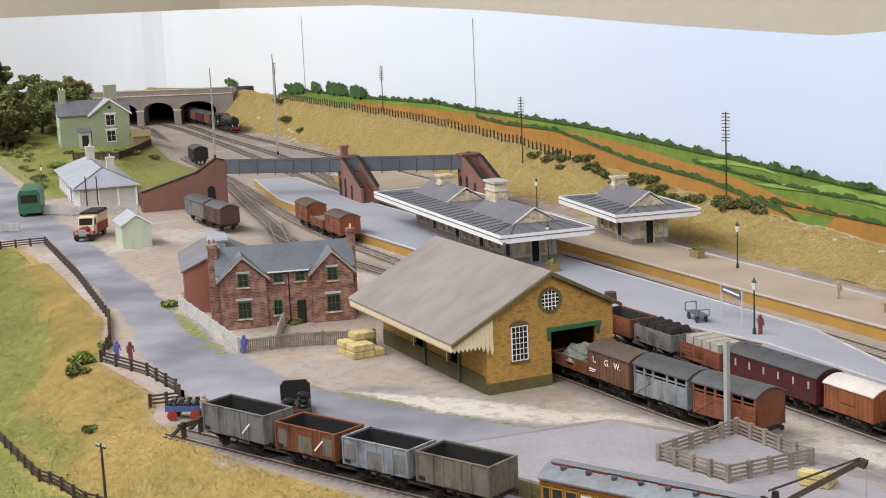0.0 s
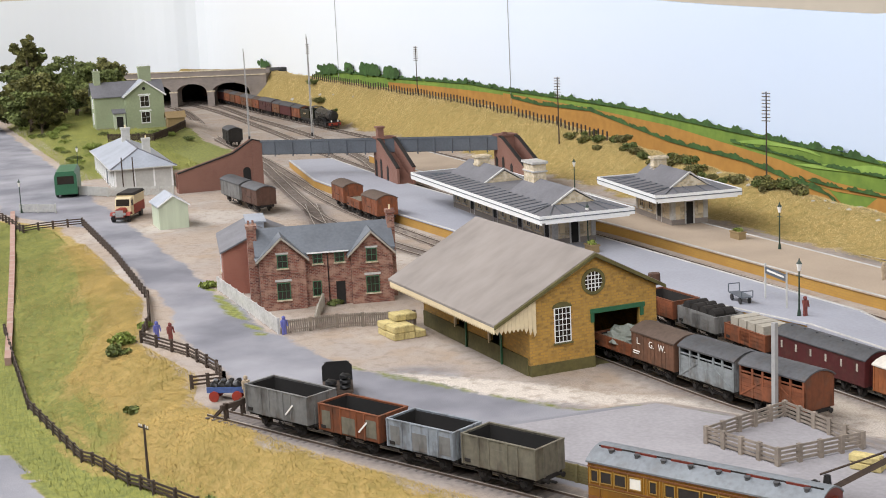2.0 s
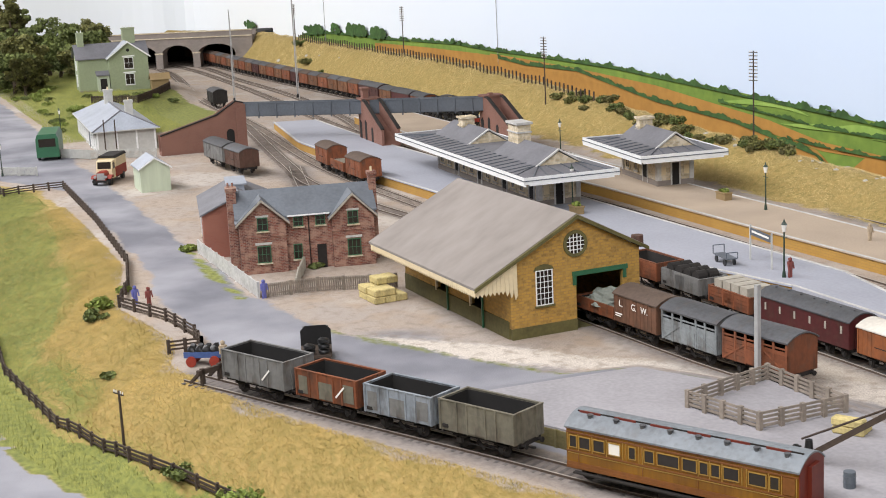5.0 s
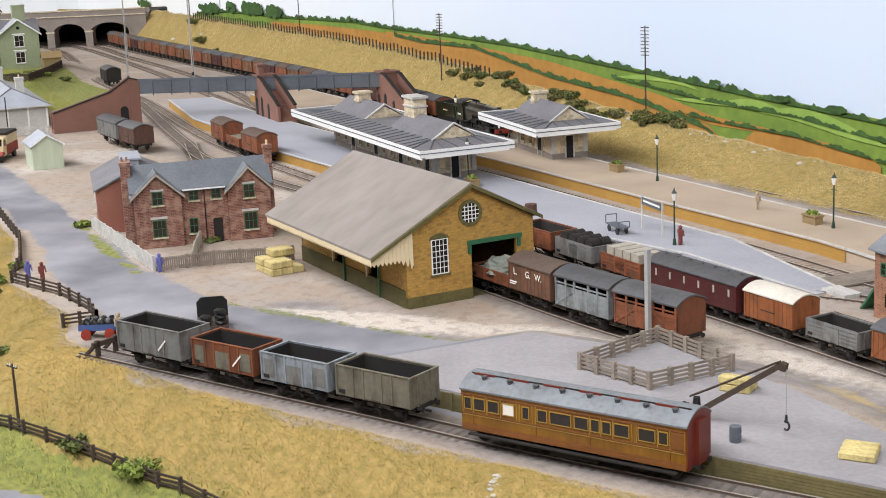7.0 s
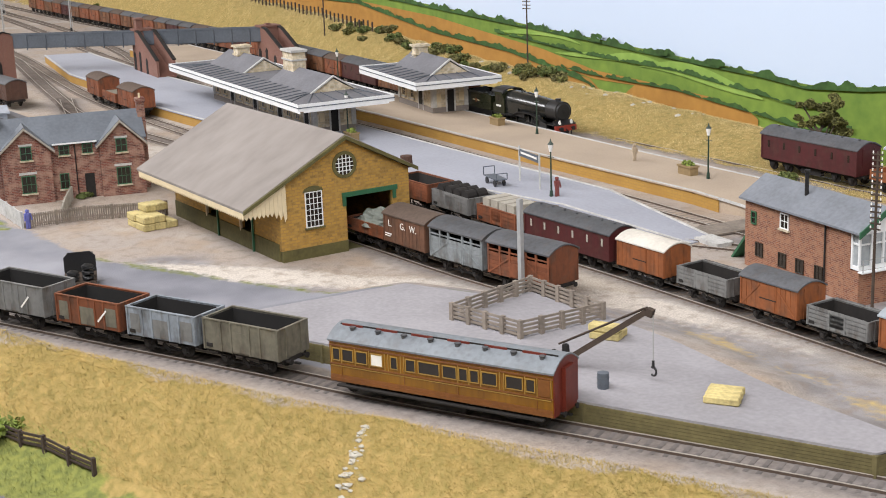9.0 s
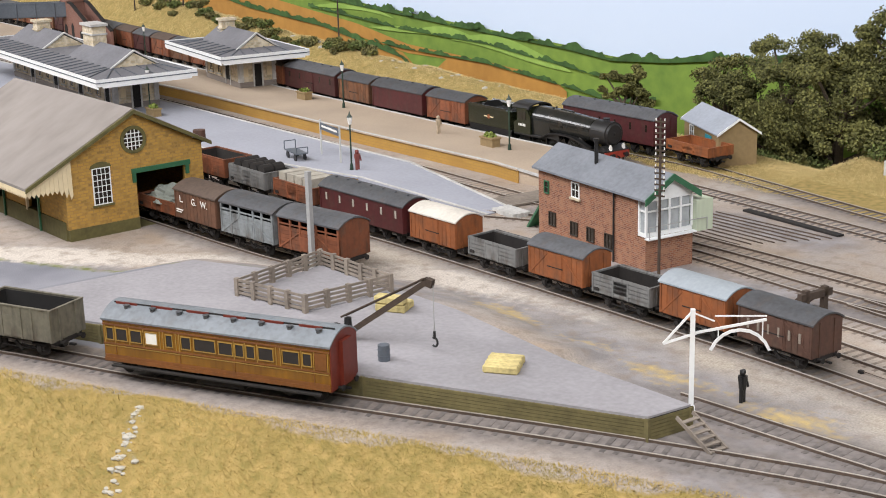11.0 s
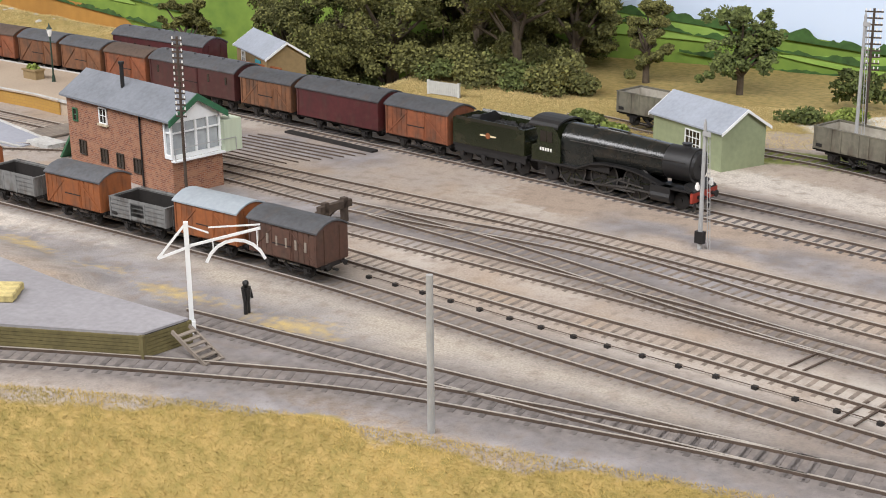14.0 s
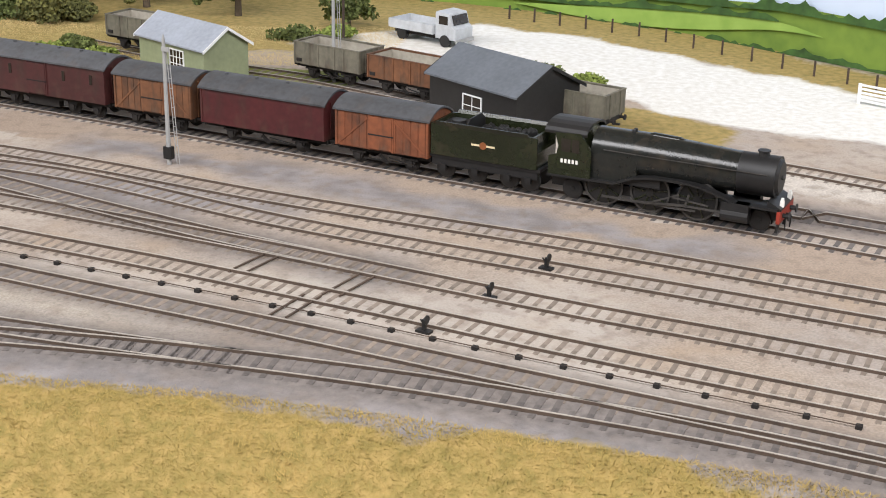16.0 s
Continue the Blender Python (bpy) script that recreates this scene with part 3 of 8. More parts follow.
    whitish = 0.9 * np.exp(-(edge_distance(X, Y, [(-330, 690), (-230, 760), (-60, 860), (60, 905), (200, 905)], False) / 26) ** 2) * (0.4 + spots)
    whitish = np.maximum(whitish, 0.9 * np.exp(-(edge_distance(X, Y, [(330, 1280), (420, 1262), (560, 1225), (700, 1186), (850, 1150), (1000, 1112)], False) / 25) ** 2))
    brown = 0.8 * np.exp(-(edge_distance(X, Y, [(420, 760), (560, 722), (700, 690)], False) / 20) ** 2) * spots + 0.8 * np.exp(-(edge_distance(X, Y, [(-560, 830), (-520, 700), (-300, 640)], False) / 40) ** 2) * spots
    for name, cols in (("zone_a", (straw, green, road, chalk)), ("zone_b", (yellow, oil, grit, sandy)), ("zone_c", (bluegrey, whitish, brown, smooth01((X - 250) / 250) * smooth01((Y - 880 + nz) / 120)))):
        at = me.attributes.new(name, "FLOAT_COLOR", "POINT")
        at.data.foreach_set("color", np.stack([np.clip(c, 0, 1) for c in cols], -1).reshape(-1))
    me.polygons.foreach_set("use_smooth", [True] * len(me.polygons))
    m = bpy.data.materials.new("layout_ground")
    m.use_nodes = True
    n, l = m.node_tree.nodes, m.node_tree.links
    bsdf = n["Principled BSDF"]
    bsdf.inputs["Roughness"].default_value = 0.95
    co = n.new("ShaderNodeTexCoord")

    def tex(scale, detail=5):
        t = n.new("ShaderNodeTexNoise")
        t.inputs["Scale"].default_value, t.inputs["Detail"].default_value = scale, detail
        l.new(co.outputs["Object"], t.inputs["Vector"])
        return t.outputs["Fac"]

    def blend(f, a, b):
        x = n.new("ShaderNodeMix")
        x.data_type = "RGBA"
        for sock, v in (("Factor", f), ("A", a), ("B", b)):
            if isinstance(v, tuple):
                x.inputs[sock].default_value = (*v, 1)
            else:
                l.new(v, x.inputs[sock])
        return x.outputs["Result"]

    def span(v, lo, hi, a=0.0, b=1.0):
        x = n.new("ShaderNodeMapRange")
        for s, q in (("From Min", lo), ("From Max", hi), ("To Min", a), ("To Max", b)):
            x.inputs[s].default_value = q
        l.new(v, x.inputs["Value"])
        return x.outputs[0]

    def masks(name):
        a = n.new("ShaderNodeAttribute")
        a.attribute_name = name
        s = n.new("ShaderNodeSeparateColor")
        l.new(a.outputs["Color"], s.inputs[0])
        return s.outputs[0], s.outputs[1], s.outputs[2], a.outputs["Alpha"]

    fine, mid, wide = tex(700, 3), tex(160), tex(9)
    st, gr, rd, ch = masks("zone_a")
    ye, oi, gt, sa = masks("zone_b")
    bg, wh, bn, pa = masks("zone_c")

    def soft(mask):
        x = n.new("ShaderNodeMath")
        x.operation = "MULTIPLY_ADD"
        l.new(mid, x.inputs[0])
        x.inputs[1].default_value = 0.7
        l.new(mask, x.inputs[2])
        return span(x.outputs[0], 0.6, 0.95)

    c = blend(span(fine, 0.34, 0.66), (0.43, 0.355, 0.285), (0.29, 0.235, 0.188))
    c = blend(span(wide, 0.42, 0.6, 0.0, 0.45), c, (0.335, 0.31, 0.295))
    c = blend(span(tex(21), 0.52, 0.66, 0.0, 0.5), c, (0.35, 0.255, 0.17))
    c = blend(span(tex(6.5), 0.53, 0.66, 0.0, 0.6), c, (0.50, 0.46, 0.41))
    c = blend(soft(sa), c, blend(span(fine, 0.35, 0.65), (0.47, 0.415, 0.34), (0.33, 0.285, 0.235)))
    c = blend(soft(gt), c, blend(span(fine, 0.35, 0.65), (0.37, 0.285, 0.21), (0.25, 0.19, 0.145)))
    c = blend(span(pa, 0.0, 1.0, 0.0, 0.22), c, (0.56, 0.465, 0.385))
    c = blend(span(bg, 0.15, 0.8, 0.0, 0.85), c, blend(span(tex(45), 0.38, 0.62), (0.29, 0.275, 0.28), (0.185, 0.175, 0.18)))
    c = blend(soft(wh), c, blend(span(fine, 0.35, 0.65), (0.66, 0.60, 0.525), (0.45, 0.40, 0.345)))
    c = blend(soft(bn), c, blend(span(fine, 0.35, 0.65), (0.34, 0.25, 0.165), (0.2, 0.145, 0.1)))
    c = blend(span(tex(85, 6), 0.5, 0.68, 0.0, 0.55), c, (0.23, 0.18, 0.14))
    c = blend(span(tex(320, 2), 0.58, 0.68, 0.0, 0.22), c, (0.14, 0.115, 0.1))
    c = blend(span(oi, 0.15, 0.75, 0.0, 0.85), c, blend(span(mid, 0.35, 0.65), (0.20, 0.175, 0.16), (0.12, 0.105, 0.098)))
    c = blend(soft(ye), c, (0.52, 0.38, 0.14))
    c = blend(soft(rd), c, blend(span(wide, 0.35, 0.65), (0.29, 0.29, 0.315), (0.15, 0.152, 0.175)))
    c = blend(soft(st), c, blend(span(mid, 0.35, 0.65), (0.40, 0.28, 0.095), (0.25, 0.195, 0.055)))
    c = blend(soft(gr), c, blend(span(mid, 0.35, 0.65), (0.24, 0.25, 0.055), (0.13, 0.15, 0.036)))
    c = blend(soft(ch), c, blend(span(mid, 0.35, 0.65), (0.80, 0.78, 0.73), (0.68, 0.65, 0.58)))
    l.new(c, bsdf.inputs["Base Color"])
    bp = n.new("ShaderNodeBump")
    bp.inputs["Strength"].default_value, bp.inputs["Distance"].default_value = 0.5, 0.0008
    l.new(fine, bp.inputs["Height"])
    l.new(bp.outputs["Normal"], bsdf.inputs["Normal"])
    me.materials.append(m)
    tagged(new("ground", me), "sandy yard, asphalt road and straw-coloured banks of a model layout", "ground", kind="structure")


# ---- the room and the painted backscene ----
BOARD = Line([(-4700, 700), (-4760, 1300), (-4700, 1900), (-4560, 2220), (-4300, 2365), (-3000, 2200), (-2000, 2010), (-1000, 1790), (-400, 1680), (200, 1660), (600, 1660), (850, 1580), (1050, 1440), (1300, 1250), (1650, 960)])
BOARD_S0 = float(BOARD.s[4 * 24])
SKYLINE = ((0, 20), (640, 20), (900, 76), (1144, 88), (1606, 88), (2098, 98), (2269, 94), (2638, 93), (2926, 91), (3262, 79), (3570, 67), (3784, 57), (3949, 48), (4025, 40), (4115, 45), (4200, 55), (4495, 65), (4612, 57), (4900, 30), (5127, 29), (5269, 35), (5349, 42), (6200, 45))


def ribbon(name, low, high, out, mat, label, s0, s1, step=14, parent=None, bumps=0.0, seed=1):
    """A painted strip on the backscene between two height curves."""
    rnd = random.Random(seed)
    bm = B()
    last = None
    s = s0
    while s <= s1 + 0.1:
        x, y, a = BOARD.at(s + BOARD_S0)
        ox, oy = math.sin(math.radians(a)) * out, -math.cos(math.radians(a)) * out
        lo = np.interp(s, *zip(*low))
        hi = np.interp(s, *zip(*high)) + bumps * (0.45 * math.sin(s / 17 + seed) + 0.4 * math.sin(s / 7.3) + rnd.random() * 0.9)
        pair = bm.verts.new((x + ox, y + oy, lo)), bm.verts.new((x + ox, y + oy, max(hi, lo + 0.2)))
        if last:
            bm.faces.new((last[0], pair[0], pair[1], last[1]))
        last = pair
        s += step
    return part(name, bm, mat, parent, label)


def shifted(curve, dz):
    return [(s, z + dz) for s, z in curve]


def build_backscene():
    board = thing("backscene", "painted backscene board of sky, hedges and rolling fields", "backscene", kind="structure")
    bm = B()
    last = None
    for s in np.arange(0, BOARD.s[-1] + 1, 40):
        x, y, a = BOARD.at(s)
        nx, ny = -math.sin(math.radians(a)), math.cos(math.radians(a))
        topz = float(np.interp(s - BOARD_S0, (0, 1600, 2442, 3239, 3679, 4000, 4300, 6400), (345, 338, 316, 284, 270, 290, 345, 350)))
        ring = [bm.verts.new((x + nx * k, y + ny * k, z)) for k, z in ((0, -90), (0, topz), (8, topz), (8, -90))]
        if last:
            for i in range(4):
                bm.faces.new((last[i], ring[i], ring[(i + 1) % 4], last[(i + 1) % 4]))
        last = ring
    part("sky_board", bm, M_SKY, board, "pale blue painted sky")
    rnd = random.Random(5)
    ribbon("green_fields", [(0, -80), (7000, -80)], SKYLINE, 1.0, M_GRASSPAINT, "", 600, 6200, parent=board)
    ochre_top = [(1500, 70), (1900, 76), (2218, 78), (2500, 76), (2758, 70), (3085, 46), (3343, 24), (3574, 4), (3650, -40)]
    ribbon("ochre_field", [(0, -80), (7000, -80)], ochre_top, 2.0, M_ORANGEFIELD, "", 1500, 3640, parent=board)
    upper = [(2300, 82), (2500, 80), (2758, 76), (3085, 66), (3443, 38), (3586, 18), (3716, 14), (3835, 6), (3900, 0)]
    ribbon("upper_ochre_field", [(q, z - 22 * min(1, (3900 - q) / 500)) for q, z in upper], upper, 2.4, M_ORANGEFIELD, "", 2300, 3880, parent=board)
    ribbon("lower_ochre_field", [(3650, -40), (3960, -40)], [(3650, -20), (3690, 8), (3760, 12), (3860, 6), (3930, -6), (3960, -24)], 2.7, M_ORANGEFIELD, "", 3650, 3950, parent=board)
    for i, (s0, s1, dz, th, mat) in enumerate([(3300, 3560, -16, 10, M_LIME), (3600, 3760, -20, 13, M_LIME), (3700, 3960, -30, 22, M_LIME), (3480, 3700, -30, 9, M_LIME), (4500, 4780, -26, 30, M_LIME), (4800, 5080, -22, 20, M_LIME), (5060, 5400, -26, 17, M_LIME)]):
        ss = np.linspace(s0, s1, 12)
        mid = [(s, float(np.interp(s, *zip(*SKYLINE))) + dz + 5 * math.sin(s / 60 + i)) for s in ss]
        prof = [(s, z + th * math.sin(math.pi * k / 11)) for k, (s, z) in enumerate(mid)]
        ribbon("small_field", mid, prof, 3.0 + 0.2 * i, mat, "", s0, s1, parent=board)
    hedges = [(SKYLINE, 880, 6200, 5, 6, M_HEDGE), (shifted(ochre_top, 2), 2350, 3600, 6, 4, M_HEDGE), (shifted(SKYLINE, -22), 3300, 4050, 3, 4, M_HEDGE), (shifted(SKYLINE, -14), 4450, 5350, 3, 4, M_HEDGE), (shifted(SKYLINE, -34), 4700, 5500, 3, 4, M_HEDGE), (shifted(SKYLINE, -50), 3500, 4100, 3, 4, M_HEDGE)]
    for i, (curve, s0, s1, th, bumps, mat) in enumerate(hedges):
        c = [(s, z + 5 * math.sin(s / 90 + 2 * i)) if i else (s, z) for s, z in curve]
        ribbon("hedge", shifted(c, -th), shifted(c, 0), 5.2 + 0.25 * i, mat, "", s0, s1, 5, board, bumps, 7 + i)
    for s in (340, 380, 960, 1010, 1050, 1190, 1330, 1370, 1410, 1520, 1560, 2090, 2130, 2240, 3870, 3600, 3760):
        bm = B()
        x, y, a = BOARD.at(s + BOARD_S0)
        z = float(np.interp(s, *zip(*SKYLINE)))
        z = max(z, 76) if s < 1100 else z
        r = rnd.uniform(15, 24) if s < 1600 else rnd.uniform(5, 9)
        for k in range(14):
            q = rnd.uniform(0, 6.28)
            d = r * math.sqrt(rnd.random()) * 0.8
            rr = r * rnd.uniform(0.25, 0.45)
            cx, cz = 2.2 * d * math.cos(q), z + r * 0.5 + d * math.sin(q) * 0.8
            e = math.radians(a)
            px, py = x + cx * math.cos(e) + math.sin(e) * (8 + 0.1 * k), y + cx * math.sin(e) - math.cos(e) * (8 + 0.1 * k)
            vs = [bm.verts.new((px + 2.2 * rr * math.cos(j * 0.785) * math.cos(e), py + 2.2 * rr * math.cos(j * 0.785) * math.sin(e), cz + rr * math.sin(j * 0.785) * 1.1)) for j in range(8)]
            bm.faces.new(vs)
        part("painted_tree", bm, M_HEDGE, board)
    # the seam lines of the backscene panels
    for s, h in ((1088, 345), (2345, 330)):
        x, y, a = BOARD.at(s + BOARD_S0)
        part("panel_seam", boxes((x - 0.4, y - 3, 60, x + 0.4, y - 1.5, h - 30)), M_POST, board)


def build_room():
    whole("wall_back", boxes((-5200, 2900, -1000, 3200, 3000, 1800)), M_ROOM, "plain cream wall behind the layout", "wall", kind="structure")
    # The M_HALL walls and ceiling are added out of view to limit bounced light.
    whole("wall_front", boxes((-5200, -2600, -1000, 3200, -2500, 1800)), M_HALL, "added plain grey wall out of view", "wall", kind="structure")
    whole("wall_west", boxes((-5300, -2500, -1000, -5200, 2900, 1800)), M_ROOM, "plain cream wall of the hall", "wall", kind="structure")
    whole("wall_east", boxes((3200, -2500, -1000, 3300, 2900, 1800)), M_HALL, "added plain grey wall out of view", "wall", kind="structure")
    whole("ceiling", boxes((-5200, -2500, 1800, 3200, 2900, 1900)), M_HALL, "added plain grey ceiling out of view", "ceiling", kind="structure")
    whole("floor", boxes((-5200, -2500, -1100, 3200, 2900, -1000)), M_WOODGREY, "plain hall floor under the layout", "floor", kind="structure")


# ---- railway track ----
SLEEPER_ME = finish(boxes((-1.3, -13, -0.6, 1.3, 13, 0.14)), "sleeper", M_SLEEPER)


SLEEPER_OILED = finish(boxes((-1.5, -13.4, -0.6, 1.5, 13.4, 0.2)), "sleeper", M_SLEEPERDARK)


def build_track(key, label, s0=None, s1=None, near=None):
    ln = LINE[key]
    s0 = 0 if s0 is None else s0
    s1 = ln.s[-1] if s1 is None else s1
    tr = thing("railway_track", label, "railway track", group="tracks of the layout", kind="structure")
    for side in (-1, 1):
        for lo, hi, w, mat, nm in ((0.1, 1.7, 0.5, M_RUSTRAIL, "rail"), (1.7, 2.0, 0.48, M_STEEL, "rail_head")):
            bm = B()
            last = None
            for s in np.arange(s0, s1 + 1, 12):
                x, y, a = ln.at(s)
                nx, ny = -math.sin(math.radians(a)), math.cos(math.radians(a))
                ring = [bm.verts.new((x + nx * (side * 8.6 + k), y + ny * (side * 8.6 + k), z)) for k, z in ((-w, lo), (w, lo), (w, hi), (-w, hi))]
                if last:
                    for i in range(4):
                        bm.faces.new((last[i], ring[i], ring[(i + 1) % 4], last[(i + 1) % 4]))
                last = ring
            part(nm, bm, mat, tr)
    rnd = random.Random(len(key) + ord(key[0]))
    far = B()
    count = 0
    for s in np.arange(s0 + 4, s1, 7.8):
        x, y, a = ln.at(s)
        a += rnd.uniform(-1.5, 1.5)
        if -430 < x < 1080 and count < 290:
            share("sleeper", SLEEPER_OILED if key in "GHA2" else SLEEPER_ME, tr, x, y, 0, a)
            count += 1
        else:
            e = math.radians(a)
            c, sn = math.cos(e), math.sin(e)
            vs = [far.verts.new((x + px * c - py * sn, y + px * sn + py * c, z)) for z in (-0.6, 0.35) for px, py in ((-1.7, -14.5), (1.7, -14.5), (1.7, 14.5), (-1.7, 14.5))]
            for f in ((4, 5, 6, 7), (0, 1, 5, 4), (1, 2, 6, 5), (2, 3, 7, 6), (3, 0, 4, 7)):
                far.faces.new([vs[i] for i in f])
    if len(far.verts):
        tagged(part("far_sleepers", far, M_SLEEPER2, tr), kind="stuff")


def slab(name, outline, z0, z1, mat, parent, label=""):
    bm = B()
    prism(bm, outline, "z", z0, z1)
    return part(name, bm, mat, parent, label)


def build_platforms():
    def strip(near, far):
        return near + far[::-1]
    # station platform nearest the goods yard
    near = [(-1800, 1335), (-1500, 1232), (-1321, 1198), (-1100, 1142), (-899, 1118), (-600, 1072), (-330, 1058), (-190, 1062)]
    far = [(-1760, 1408), (-1400, 1330), (-1100, 1285), (-745, 1232), (-548, 1198), (-342, 1164), (-190, 1140)]
    p = thing("station_platform", "grey surfaced station platform with ochre walls and pale edging", "platform", kind="structure")
    slab("surface", strip(near, far), 12.6, 14, M_PLATGREY, p)
    slab("wall", strip([(x, y + 1.5) for x, y in near], [(x, y - 1.5) for x, y in far]), -2, 12.6, M_OCHRE, p, "ochre painted platform wall")
    bm = B()
    vs = [bm.verts.new(q) for q in ((-190, 1063, 14), (-190, 1139, 14), (-34, 1098, 1), (-34, 1066, 1), (-190, 1063, -2), (-190, 1139, -2), (-34, 1098, -2), (-34, 1066, -2))]
    for q in ((3, 2, 1, 0), (4, 5, 6, 7), (0, 1, 5, 4), (1, 2, 6, 5), (2, 3, 7, 6), (3, 0, 4, 7)):
        bm.faces.new([vs[k] for k in q])
    part("ramp", bm, M_PLATGREY, p, "sloping platform end")
    part("ramp_edging", bars(((-190, 1065, 14.2), (-34, 1067, 1.2), 3, 0.8)), M_EDGING, p)
    part("ramp_edging", bars(((-190, 1137, 14.2), (-34, 1097, 1.2), 3, 0.8)), M_EDGING, p)
    for edge, d in ((near, 3), (far, -3)):
        bm = B()
        for (x0, y0), (x1, y1) in zip(edge, edge[1:]):
            bar(bm, (x0, y0 + d * 0.6, 14.2), (x1, y1 + d * 0.6, 14.2), 3, 0.8)
        part("edging", bm, M_EDGING, p, "pale stone edging")
    # island platform
    near = [(-1735, 1478), (-1300, 1385), (-1022, 1325), (-745, 1289), (-342, 1219), (-130, 1186), (-90, 1175)]
    far = [(-1700, 1590), (-1400, 1530), (-900, 1425), (-663, 1378), (-278, 1304), (-90, 1272)]
    q = thing("island_platform", "sandy gravel island platform with an ochre wall", "platform", kind="structure")
    slab("surface", strip(near, far), 12.6, 14, M_PLATTAN, q)
    slab("wall", strip([(x, y + 1.5) for x, y in near], [(x, y - 1.5) for x, y in far]), -2, 12.6, M_OCHRE, q, "ochre painted platform wall")
    bm = B()
    prism(bm, [(-90, 14), (-90, -2), (20, -2), (20, 0.6)], "y", 1178, 1262)
    part("ramp", bm, M_PLATTAN, q, "sloping platform end")
    bm = B()
    bar(bm, (-90, 1178, 13.4), (20, 1178, 0.6), 4, 1.6)
    part("ramp_edging", bm, M_EDGING, q)
    for edge, d in ((near, 3), (far, -3)):
        bm = B()
        for (x0, y0), (x1, y1) in zip(edge, edge[1:]):
            bar(bm, (x0, y0 + d * 0.6, 14.2), (x1, y1 + d * 0.6, 14.2), 3, 0.8)
        part("edging", bm, M_EDGING, q, "pale stone edging")
    # timber-faced goods dock
    d = thing("loading_dock", "low grey-topped loading dock with an olive plank face", "loading dock", kind="structure")
    slab("surface", DOCK, 12.2, 14.2, M_DOCKTOP, d)
    front = [DOCK[0], DOCK[1], DOCK[2], DOCK[3], DOCK[4]]
    for (x0, y0), (x1, y1) in zip(front, front[1:]):
        for k in range(6):
            part("plank", bars(((x0, y0 - 0.3, 1.2 + 2.1 * k), (x1, y1 - 0.3, 1.2 + 2.1 * k), 1.6, 1.9)), M_DOCKFACE, d)
        # Near-black strip that paints the shade in the gaps between planks.
        part("gap_shade_backing", bars(((x0, y0 + 0.8, 6.5), (x1, y1 + 0.8, 6.5), 1.2, 13)), M_DARK, d)
    for x, y in front[1:]:
        part("corner_post", boxes((x - 1.4, y - 1.8, -1, x + 1.4, y + 1, 13)), M_DOCKFACE, d)
    st = thing("dock_steps", "small timber steps against the dock end", "steps", 366, 764, 0, -12)
    part("stringer", bars(((0, -6, 13), (26, -6, 0), 1, 2.2)), M_WOODGREY, st)
    part("stringer", bars(((0, 6, 13), (26, 6, 0), 1, 2.2)), M_WOODGREY, st)
    for k in range(6):
        part("tread", boxes((3 + 4 * k, -6, 11 - 2.1 * k, 6 + 4 * k, 6, 11.7 - 2.1 * k)), M_WOODGREY, st)


# ---- building parts ----
def window(parent, x, y, z, w, h, face, mat=None, cols=2, rows=2, sill=M_STONE, frame_w=0.8):
    """A glazed window whose centre lies at x, y, z on a wall that faces -y, +y, -x or +x."""
    mat = mat or M_WHITE
    rz = {"-y": 0, "+x": 90, "+y": 180, "-x": 270}[face]
    wn = new("window")
    wn.parent = parent
    wn.empty_display_size = 0.005
    wn.matrix_basis = pose(x * MM, y * MM, z * MM, 0, 0, rz)
    part("pane", boxes((-w / 2, -0.15, -h / 2, w / 2, 0.6, h / 2)), M_GLASS, wn)
    bm = B()
    f = frame_w
    box(bm, -w / 2 - f, -0.8, -h / 2 - f, -w / 2, 0.6, h / 2 + f)
    box(bm, w / 2, -0.8, -h / 2 - f, w / 2 + f, 0.6, h / 2 + f)
    box(bm, -w / 2, -0.8, h / 2, w / 2, 0.6, h / 2 + f)
    box(bm, -w / 2, -0.8, -h / 2 - f, w / 2, 0.6, -h / 2)
    for i in range(1, cols):
        c = -w / 2 + w * i / cols
        box(bm, c - 0.25, -0.5, -h / 2, c + 0.25, 0.4, h / 2)
    for i in range(1, rows):
        c = -h / 2 + h * i / rows
        box(bm, -w / 2, -0.5, c - 0.25, w / 2, 0.4, c + 0.25)
    part("frame", bm, mat, wn)
    if sill:
        part("sill", boxes((-w / 2 - 2, -1.8, -h / 2 - f - 1.6, w / 2 + 2, 0.2, -h / 2 - f)), sill, wn)
    return wn


def gable_roof(parent, x0, x1, y0, y1, z_eave, z_ridge, over, mat, thick=1.6, axis="x", name="roof"):
    """Two sloping slabs that meet on a ridge which runs along the axis."""
    c = (y0 + y1) / 2 if axis == "x" else (x0 + x1) / 2
    half = (y1 - y0) / 2 if axis == "x" else (x1 - x0) / 2
    k = (z_ridge - z_eave) / half
    lo = z_eave - k * over
    out = [(c - half - over, lo), (c, z_ridge), (c + half + over, lo), (c + half + over, lo + thick), (c, z_ridge + thick * 1.15), (c - half - over, lo + thick)]
    bm = B()
    if axis == "x":
        prism(bm, out, "x", x0 - over, x1 + over)
    else:
        prism(bm, out, "y", y0 - over, y1 + over)
    return part(name, bm, mat, parent)


